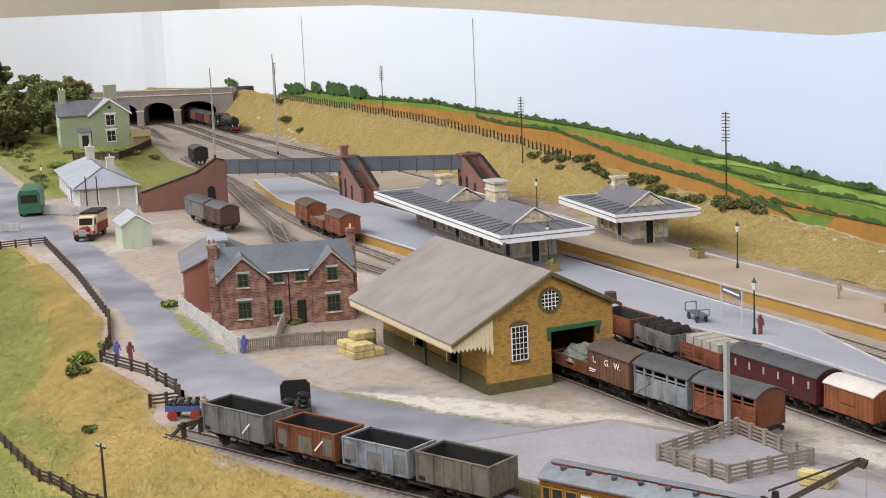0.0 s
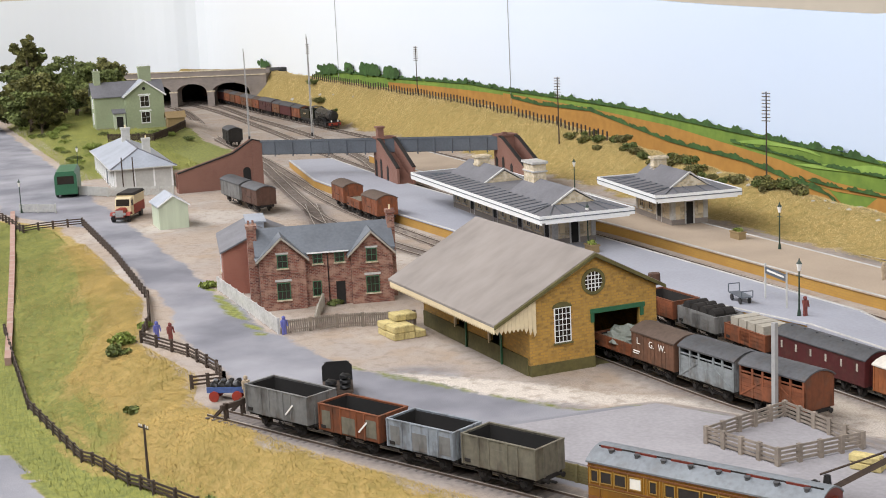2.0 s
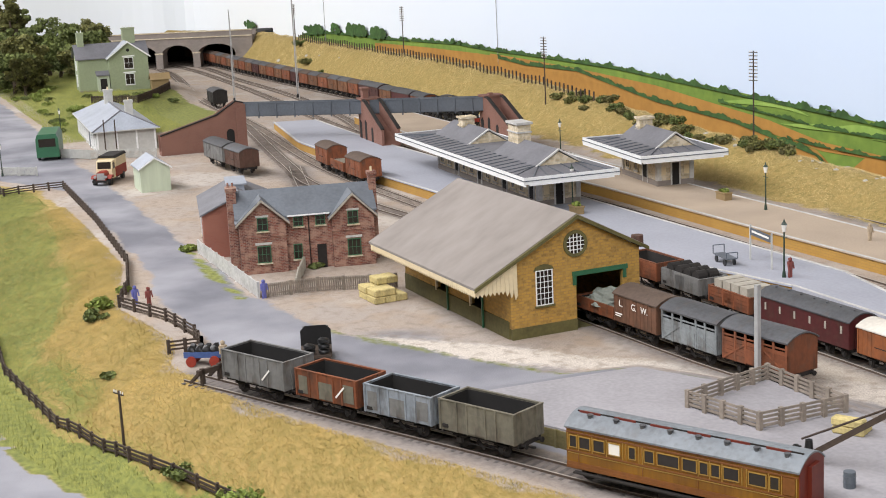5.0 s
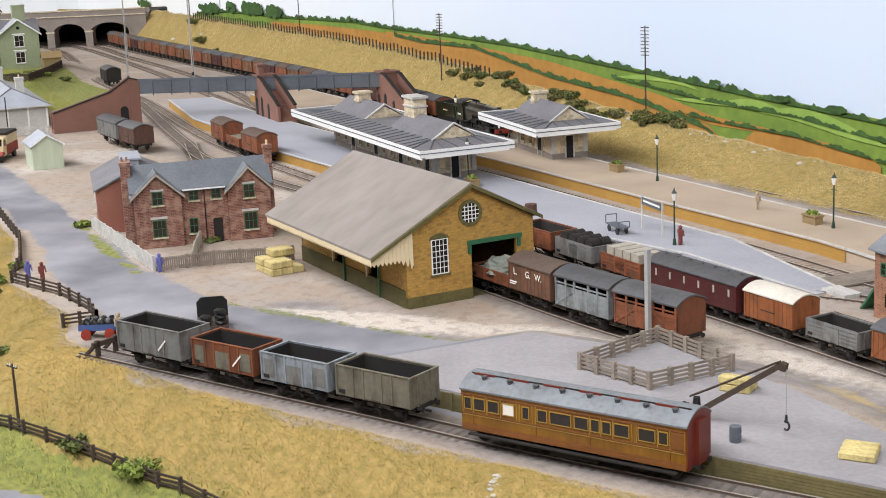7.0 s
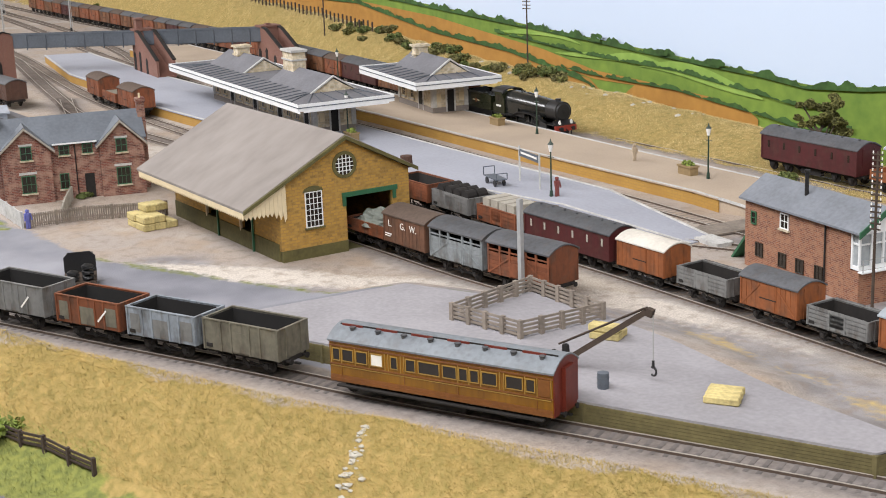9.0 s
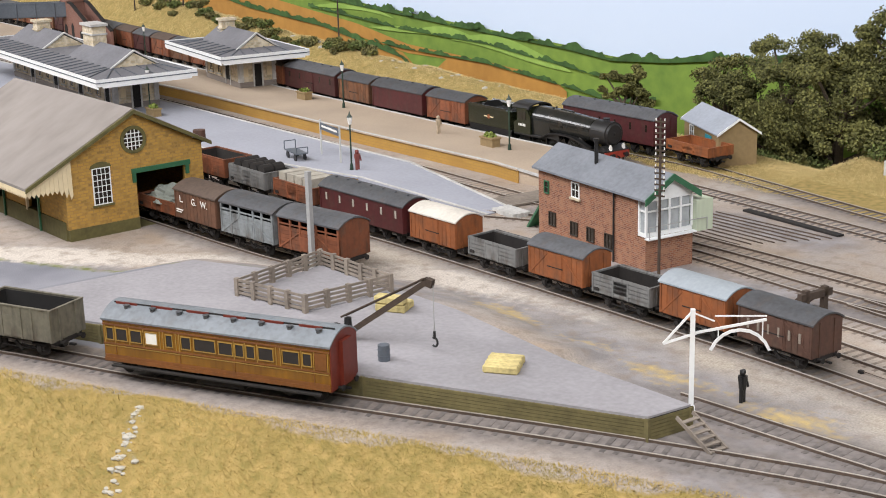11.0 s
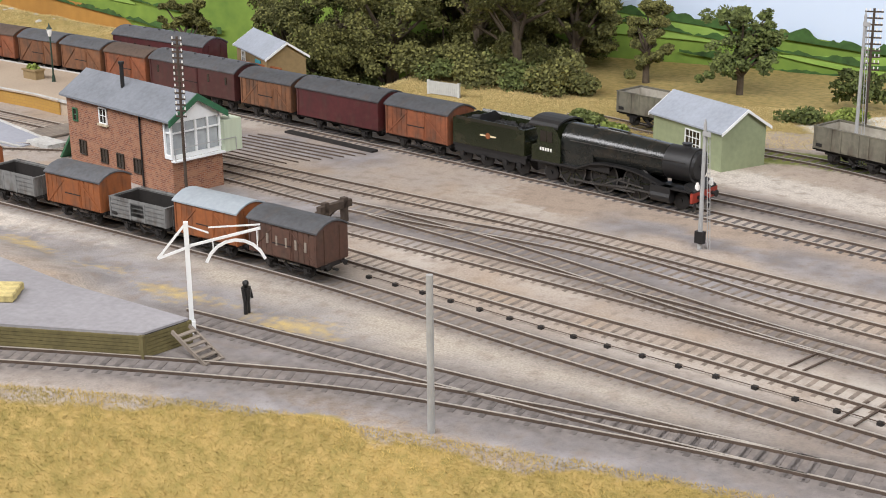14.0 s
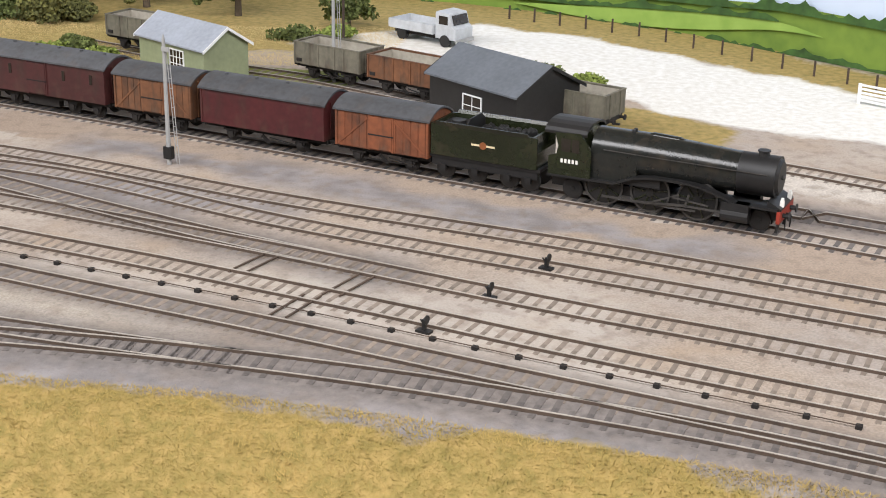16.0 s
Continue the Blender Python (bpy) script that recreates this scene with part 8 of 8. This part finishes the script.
whole("grey_post", rods(((0, 0, -2), (0, 0, 78), 1.9, 1.7, 10)), M_POST, "plain grey upright post beside the track", "post", "grey posts", x=533, y=735)
whole("grey_post", boxes((-1.8, -1.8, -2, 1.8, 1.8, 82)), M_POST, "plain grey upright post beside the cattle pen", "post", "grey posts", x=-18, y=846)
bracket_signal(557, 1056, 82, "grey signal post with a ladder and concrete base")
bracket_signal(600, 1300, 118, "white bracket signal post beyond the siding")
bracket_signal(-2328, 1500, 100, "tall lattice signal post near the tunnel")
bracket_signal(-2870, 1752, 187, "tall lattice signal post by the tunnel mouth")
bracket_signal(-2262, 1630, 235, "tall grey signal post before the footbridge")
for x, y in ((776, 830), (799, 880), (822, 928)):
    ground_signal(x, y)
crane()
cattle_pen()
loading_gauge()
whole("oil_drum", rods(((0, 0, 0), (0, 0, 10), 3.6, 3.6, 14), ((0, 0, 3), (0, 0, 3.6), 3.9, 3.9, 14), ((0, 0, 6.6), (0, 0, 7.2), 3.9, 3.9, 14)), M_BLUEGREY, "small grey-blue drum on the dock", "drum", x=180, y=722, z=14.2)
bale_stack(240, 742, 14.2, 25, [(0, 0, 0), (0, 1, 0), (0, 2, 0)], "flat stack of pale straw bales on the dock", (22, 8, 5))
bale_stack(108, 786, 14.2, 20, [(0, 0, 0), (0, 1, 0), (0, 0, 1)], "straw bales behind the crane", (22, 9, 5.5))
bale_stack(-491, 772, 0, -6, [(0, 0, 0), (1, 0, 0), (0, 1, 0), (1, 1, 0), (0, 2, 0), (1, 2, 0), (0, 0, 1), (1, 0, 1), (0, 1, 1), (1, 1, 1), (0, 2, 2), (0, 1, 2)], "stack of yellow straw bales in the goods yard", (20, 12, 7))
figure(364, 827, 0, M_BLACK, "dark painted model figure on the yard", 20)
figure(-214, 1086, 14, M_FIGRED, "red painted model figure on the platform")
figure(-270, 1262, 14, M_FIGBEIGE, "beige painted model figure on the platform")
figure(-556, 700, 0, M_FIGBLUE, "blue painted model figure by the fence")
figure(-628, 592, 0, M_FIGBLUE, "blue painted model figure by the road")
figure(-612, 600, 0, M_FIGRED, "red painted model figure by the road")
figure(-352, 562, 6, M_FIGBEIGE, "brown painted model figure beside the coal wagon")
delivery_lorry()
lorry(645, 1470, gz(645, 1470), -28, "pale grey flatbed lorry on white ground", M_LORRY, M_LORRY)
coal_cart()
bus()
road_fence = [(-1640, 712), (-1437, 700), (-1417, 786), (-1100, 722), (-814, 655), (-700, 612), (-626, 574), (-540, 588), (-463, 584), (-420, 572)]
fence(road_fence, "dark brown post and rail fence beside the road", M_WOODDARK, 13, (4, 7.5, 11), 22)
low_wall = [(-1608.0, 735.0), (-1216.0, 616.0), (-961.0, 536.0), (-801.0, 486.0)]
whole("boundary_wall", bars(*[((*a, gz(*a) + 3), (*b, gz(*b) + 3), 7, 12) for a, b in zip(low_wall, low_wall[1:])]), M_PINKBRICK, "low pinkish brick boundary wall beside the lower road", "wall")
fence([(-420, 572), (-430, 545)], "short dark fence at the siding end", M_WOODDARK, 13, (4, 7.5, 11), 14)
fence(FENCE_LOW[2:8], "dark brown post and rail fence below the bank", M_WOODDARK, 12, (3.6, 7, 10.4), 22)
top_fence = [(x, LINE_A.y(x) + 136) for x in range(-2900, -1150, 120)]
fence(top_fence, "dark fence posts along the top of the bank", M_WOODDARK, 15, (), 17, t=1.1)
fence([(696, 1590), (825, 1545), (928, 1468), (1005, 1405), (1200, 1250)], "thin post fence beyond the white ground", M_WOODDARK, 13, (), 26, t=0.9)
fence([(-809, 741), (-561, 696)], "whitewashed close-boarded fence beside the house", M_EDGING, 17, (5, 14), 26, True, "paling_fence")
fence([(-640, 790), (-598, 762), (-556, 737)], "pale boarded fence across the front garden", M_FENCEPALE, 15, (4, 12), 24, True, "paling_fence")
fence([(-557, 700), (-544, 755), (-500, 821)], "grey paling fence in front of the house", M_WOODGREY, 15, (4, 12), 20, True, "paling_fence")
fence([(1010, 1342), (1050, 1318)], "white five-barred field gate", M_WHITE, 16, (3, 6, 9, 12, 15), 40, name="field_gate")
fence([(170, 1405), (205, 1400)], "small pale gate before the trees", M_PALE, 14, (3, 6, 9, 12), 34, True, "field_gate")
for i, (x, y, hh, ww) in enumerate(((-235, 1550, 108, 56), (-20, 1550, 156, 130), (70, 1500, 156, 130), (165, 1520, 150, 130), (225, 1490, 138, 110), (340, 1545, 86, 46), (200, 1610, 140, 110), (110, 1600, 150, 130), (-92, 1565, 138, 112), (240, 1600, 135, 110), (20, 1480, 90, 110), (262, 1545, 128, 84), (120, 1560, 160, 110), (20, 1600, 165, 120))):
    tree(x, y, gz(x, y), hh, ww, M_LEAFDARK, 20 + i, "large dark olive-green tree of the wood", 20000, low=0.08, leaf=1.7)
for i in range(26):
    q = random.Random(900 + i)
    x, y = -60 + i * 14 + q.uniform(-8, 8), 1462 + q.uniform(-14, 60)
    bush(x, y, q.uniform(20, 38), M_LEAFDARK if i % 3 else M_LEAF, 800 + i, "dark undergrowth below the trees", 1.0)
tree(440, 1530, gz(440, 1530), 84, 74, M_LEAF, 51, "small light green tree beyond the siding", 6000, leaf=2.2)
tree(560, 1500, gz(560, 1500), 40, 50, M_LEAF, 50, "small green tree beside the siding", 2200)
for i, (x, y, hh, ww) in enumerate(((-3500, 1330, 240, 130), (-3350, 1300, 150, 190), (-3100, 1250, 130, 170), (-2980, 1190, 110, 150), (-3200, 1150, 140, 170), (-3150, 1430, 150, 150), (-3300, 1520, 160, 150), (-3600, 1170, 300, 80), (-2850, 1180, 90, 110), (-3207, 1390, 120, 140), (-3110, 1410, 100, 120), (-3330, 1400, 160, 150), (-3452, 1340, 270, 70), (-3700, 1420, 240, 110))):
    tree(x, y, gz(x, y), hh, ww, M_LEAF if i % 2 else M_LEAFDARK, 70 + i, "leafy tree behind the far house", 7000, leaf=5.0)
for i, (x, y, r, mt) in enumerate(((-640, 560, 16, M_LEAFBRIGHT), (-615, 545, 14, M_LEAF), (-690, 604, 10, M_LEAFBRIGHT), (-837, 741, 12, M_LEAFBRIGHT), (-165, 480, 20, M_LEAFBRIGHT), (-232, 468, 15, M_LEAF), (-470, 500, 12, M_LEAF), (340, 1320, 18, M_LEAFBRIGHT), (360, 1345, 20, M_LEAF), (390, 1330, 16, M_LEAFBRIGHT), (440, 1350, 20, M_LEAF), (520, 1440, 24, M_LEAF), (560, 1450, 22, M_LEAFBRIGHT), (760, 1350, 22, M_LEAF), (800, 1330, 18, M_LEAFBRIGHT), (100, 1465, 34, M_LEAF), (200, 1465, 36, M_LEAFDARK), (150, 1475, 34, M_LEAF), (245, 1470, 34, M_LEAF), (290, 1480, 32, M_LEAFDARK), (20, 1450, 30, M_LEAF), (55, 1465, 30, M_LEAFDARK), (-80, 1480, 22, M_LEAFDARK), (-620, 1575, 12, M_LEAF), (-700, 1590, 14, M_LEAF), (-760, 1600, 10, M_LEAF), (-840, 1610, 14, M_LEAF), (-480, 1550, 12, M_LEAF), (-330, 1520, 12, M_LEAF), (-2560, 1850, 22, M_LEAF), (-2700, 1890, 26, M_LEAFDARK), (-2850, 1950, 24, M_LEAF), (-640, 805, 9, M_LEAF), (-120, 1330, 14, M_LEAF))):
    bush(x, y, r, mt, 100 + i)
for i in range(34):
    q = random.Random(700 + i)
    x = -1330 + i * 21 + q.uniform(-12, 12)
    y = LINE_A.y(x) + q.uniform(112, 150)
    bush(x, y, q.uniform(7, 17), (M_LEAFDARK, M_LEAF, M_HEATH)[i % 3], 500 + i, "small dark bush on the crest of the bank", 0.8)
bm = B()
rnd = random.Random(9)
for i in range(60):
    x = rnd.uniform(-3000, -2500) if i < 26 else rnd.uniform(-900, -350)
    y = LINE_A.y(x) + (rnd.uniform(45, 110) if i < 26 else rnd.uniform(125, 165))
    lump(bm, (x, y, gz(x, y) - 1), rnd.uniform(3, 9) if i < 26 else rnd.uniform(2, 5), 0.6, 1, i)
for i in range(90):
    t = rnd.random()
    x, y = 90 + 44 * t + rnd.gauss(0, 1.5 + 4 * t), 608 - 74 * t + rnd.uniform(-5, 5)
    lump(bm, (x, y, gz(x, y) - 0.5), rnd.uniform(0.8, 3.2), 0.45, 1, i)
whole("chalk_rocks", bm, M_CHALK, "white chalk rocks breaking through the banks", "rocks", kind="stuff")
sign = thing("name_board", "station name board on two pale posts", "sign", -272, 1106, 14, -20)
part("board", boxes((-23, -0.6, 26, 23, 0.6, 33)), M_BLUEGREY, sign, "dark blue board")
part("pale_bar", boxes((-19, -0.9, 29, 19, -0.5, 31)), M_SIGNWHITE, sign)
for x in (-24, 24):
    part("post", boxes((x - 0.7, -0.7, 0, x + 0.7, 0.7, 36)), M_PALE, sign)
bench = thing("luggage_trolley", "grey iron luggage trolley on the platform", "trolley", -300, 1085, 14, -20)
part("deck", boxes((-16, -6, 7, 16, 6, 8)), M_BLUEGREY, bench)
part("end_rail", bars(((-16, -6, 8), (-16, -6, 16), 0.8, 0.8), ((-16, 6, 8), (-16, 6, 16), 0.8, 0.8), ((-16, -6, 16), (-16, 6, 16), 0.8, 0.8), ((16, -6, 8), (16, -6, 14), 0.8, 0.8), ((16, 6, 8), (16, 6, 14), 0.8, 0.8), ((16, -6, 14), (16, 6, 14), 0.8, 0.8)), M_BLUEGREY, bench)
wm = finish(rods(((0, -0.6, 0), (0, 0.6, 0), 3.4, 3.4, 14)), "wheel", M_BLACK)
for x in (-10, 10):
    for y in (-5, 5):
        share("wheel", wm, bench, x, y, 3.4)
bs = thing("buffer_stop", "dark timber buffer stop at the end of a yard road", "buffer stop", 318, 996, 0, -14)
part("beam", boxes((-2, -15, 11, 2, 15, 16)), M_WOODDARK, bs)
for y in (-9, 9):
    part("upright", boxes((-2, y - 2, 0, 2, y + 2, 18)), M_WOODDARK, bs)
    part("strut", bars(((-2, y, 14), (-18, y, 0), 2.4, 2.4)), M_WOODDARK, bs)
stop = thing("buffer_stop", "dark sleeper-built buffer stop at the coal siding end", "buffer stop", -322, 537, 0, 16)
part("beam", boxes((-1.5, -14, 10, 1.5, 14, 14)), M_WOODDARK, stop)
for y in (-9, 9):
    part("upright", boxes((-1.5, y - 1.6, 0, 1.5, y + 1.6, 15)), M_WOODDARK, stop)
    part("strut", bars(((-1.5, y, 12), (-16, y, 0), 2.4, 2.4)), M_WOODDARK, stop)
stack = thing("timber_stack", "pale stack of sawn timber beside the signal box", "timber stack", -22, 1084, 0, -14)
for k in range(5):
    part("timber", boxes((-16 + k % 2, -9 + 3.8 * k, 0, 16 + k % 2, -5.6 + 3.8 * k, 3.6)), M_EDGING, stack)
signal_rodding = thing("signal_rodding", "thin dark point rods crossing the ballast to the signal box", "point rodding", kind="structure")
for k in range(9):
    part("rod", bars(((78 + 5 * k, 1136 + 7 * k, 0.7), (190 + 6 * k, 1112 + 7.5 * k, 0.7), 0.8, 0.8)), M_RUSTRAIL, signal_rodding)
part("ramp_board", bars(((136, 1211, 1.0), (240, 1183, 1.0), 7, 1.6)), M_UNDER, signal_rodding, "dark timber ramp board")
fence([(-1770, 900), (-1700, 930), (-1660, 985), (-1622, 1020)], "pale blue-grey paling fence before the bungalow", M_PALE, 17, (4, 13), 24, True, "paling_fence")
fence([(-1640, 757), (-1590, 800)], "pale paling gate across the side road", M_PALE, 15, (4, 12), 24, True, "paling_fence")
fence([(-2420, 1195), (-2330, 1268), (-2450, 1362), (-2578, 1448), (-2740, 1495)], "dark boarded fence behind the far garden", M_WOODDARK, 19, (5, 15), 30, True, "boarded_fence")
for x, y in ((-1702, 960), (-1688, 975)):
    whole("dark_post", rods(((0, 0, -2), (0, 0, 66), 1.3, 1.1)), M_WOODDARK, "thin dark post in front of the bungalow", "post", "dark posts", x=x, y=y)
for i in range(22):
    x = -2080 - i * 55
    y = float(np.interp(x, (-3412, -2265, -1700), (1235, 1025, 915))) + random.Random(i).uniform(15, 120)
    bush(x, y, random.Random(i + 50).uniform(12, 24), (M_LEAFBRIGHT, M_LEAF, M_LEAFBRIGHT)[i % 3], 400 + i, "low yellow-green shrub on the verge", 0.5)
for i, (x, y, r) in enumerate(((-2480, 1290, 16), (-2450, 1320, 18), (-2500, 1340, 16), (-2420, 1345, 14), (-2560, 1235, 16), (-2780, 1200, 22), (-2400, 1380, 14))):
    bush(x, y, r, M_LEAFBRIGHT if i % 2 else M_LEAF, 300 + i, "flowering garden shrub before the house")
rodding = thing("point_rodding", "row of black point rodding stools between the tracks", "point rodding", kind="structure")
last = None
stool = finish(boxes((-1.4, -1.4, -0.5, 1.4, 1.4, 1.8)), "stool", M_UNDER)
for x in np.arange(395, 985, 21.5):
    y = (LINE["E"].y(x) + LINE["F"].y(x)) / 2
    share("stool", stool, rodding, x, y, 0, -14)
    if last is not None:
        part("rod", bars(((last[0], last[1], 1.6), (x, y, 1.6), 0.45, 0.4)), M_RUSTRAIL, rodding)
    last = (x, y)
for x0, y0, x1, y1 in ((659, 895, 670, 898), (716, 876, 727, 880), (698, 843, 707, 846)):
    part("cross_rod", bars(((x0, y0 - 14, 1), (x1, y1 + 14, 1), 1.0, 0.8), ((x0 + 9, y0 - 14, 1), (x1 + 9, y1 + 14, 1), 1.0, 0.8)), M_RUSTRAIL, rodding)
crossing = thing("barrow_crossing", "grey boarded crossing between the platform ends", "boarded crossing", kind="structure")
for k in range(7):
    part("plank", bars(((-66 + 5 * k, 1100, 1.6), (-46 + 5 * k, 1172, 1.6), 4.4, 1.6)), M_WOODGREY, crossing)
build_grass()

# ---- the moving train ----
LOCO, DRIVERS = locomotive()
back = 230


def train_vehicles():
    global back
    made = []

    def add(v, L):
        global back
        made.append((v, back + L / 2 + 1))
        back += L + 8
    add(van("orange-red goods van with white paint marks", M_BAUX, M_ROOFGREY, 68, planks=True), 68)
    add(van("long dull maroon fish van in the moving train", M_MAROON, M_ROOFGREY, 98, 32, 38, 7, False, False, 0, "parcels_van", 4, False), 98)
    add(van("worn brown goods van in the moving train", M_OCHREBROWN, M_ROOFGREY, 66), 66)
    add(van("long plum-brown brake van in the moving train", M_MAROON2, M_ROOFGREY, 122, 32, 39, 7, True, False, 5, "parcels_van", 6, False), 122)
    kinds = [van("orange-brown goods van in the moving train", M_BAUX, M_ROOFBROWN, 62, planks=False), van("dark brown goods van in the moving train", M_OCHREBROWN, M_ROOFGREY, 62, planks=False), van("plum-brown goods van in the moving train", M_MAROON2, M_ROOFGREY, 62, planks=False)]
    order = [0, 1, 1, 0, 1, 0, 2, 0, 1, 0, 1, 2, 1, 0, 1, 1, 0, 1, 0, 0, 1, 2, 0, 1, 0, 1]
    used = set()
    for k in order:
        v = kinds[k] if k not in used else copy_thing(kinds[k], Matrix())
        used.add(k)
        add(v, 62)
    return made


WAGONS = train_vehicles()
# where the front buffers are along the main line, in mm, second by second
FRONT_AT = [(0, 798), (1.5, 1223), (2.5, 1515), (3.5, 1801), (6.3, 2644), (7.0, 2827), (8.5, 3184), (10.5, 3616), (12.5, 4026), (13.5, 4226), (14.5, 4434), (15.0, 4538), (16.0, 4758)]


def front_s(t):
    ts, ss = zip(*FRONT_AT)
    c = np.polyfit(ts, ss, 5)
    return float(np.polyval(c, t))


def motions():
    ln = LINE["A"]
    times = [i * 0.5 for i in range(33)]

    def rows_for(offset, z=2.0):
        rows = []
        for t in times:
            x, y, a = ln.at(front_s(t) - offset)
            rows.append((t, pose(x * MM, y * MM, z * MM, 0, 0, a)))
        return rows
    # the engine is long: it is laid on the chord under its own length
    rows = []
    for t in times:
        s = front_s(t)
        x0, y0, _ = ln.at(s)
        x1, y1, _ = ln.at(s - 200)
        rows.append((t, pose(x0 * MM, y0 * MM, 2 * MM, 0, 0, math.degrees(math.atan2(y0 - y1, x0 - x1)))))
    walk(LOCO, rows)
    for v, off in WAGONS:
        walk(v, rows_for(off))
    fine = [i / 15 for i in range(241)]
    for wq, x, sd in DRIVERS:
        turn = []
        for t in fine:
            q = math.degrees((front_s(t) - 797) / 12.4)
            turn.append((t, pose(x * MM, sd * 8.3 * MM, 14.2 * MM, 0, 0, 0 if sd < 0 else 180) @ Matrix.Rotation(math.radians(q if sd < 0 else -q), 4, "Y")))
        walk(wq, turn)


motions()
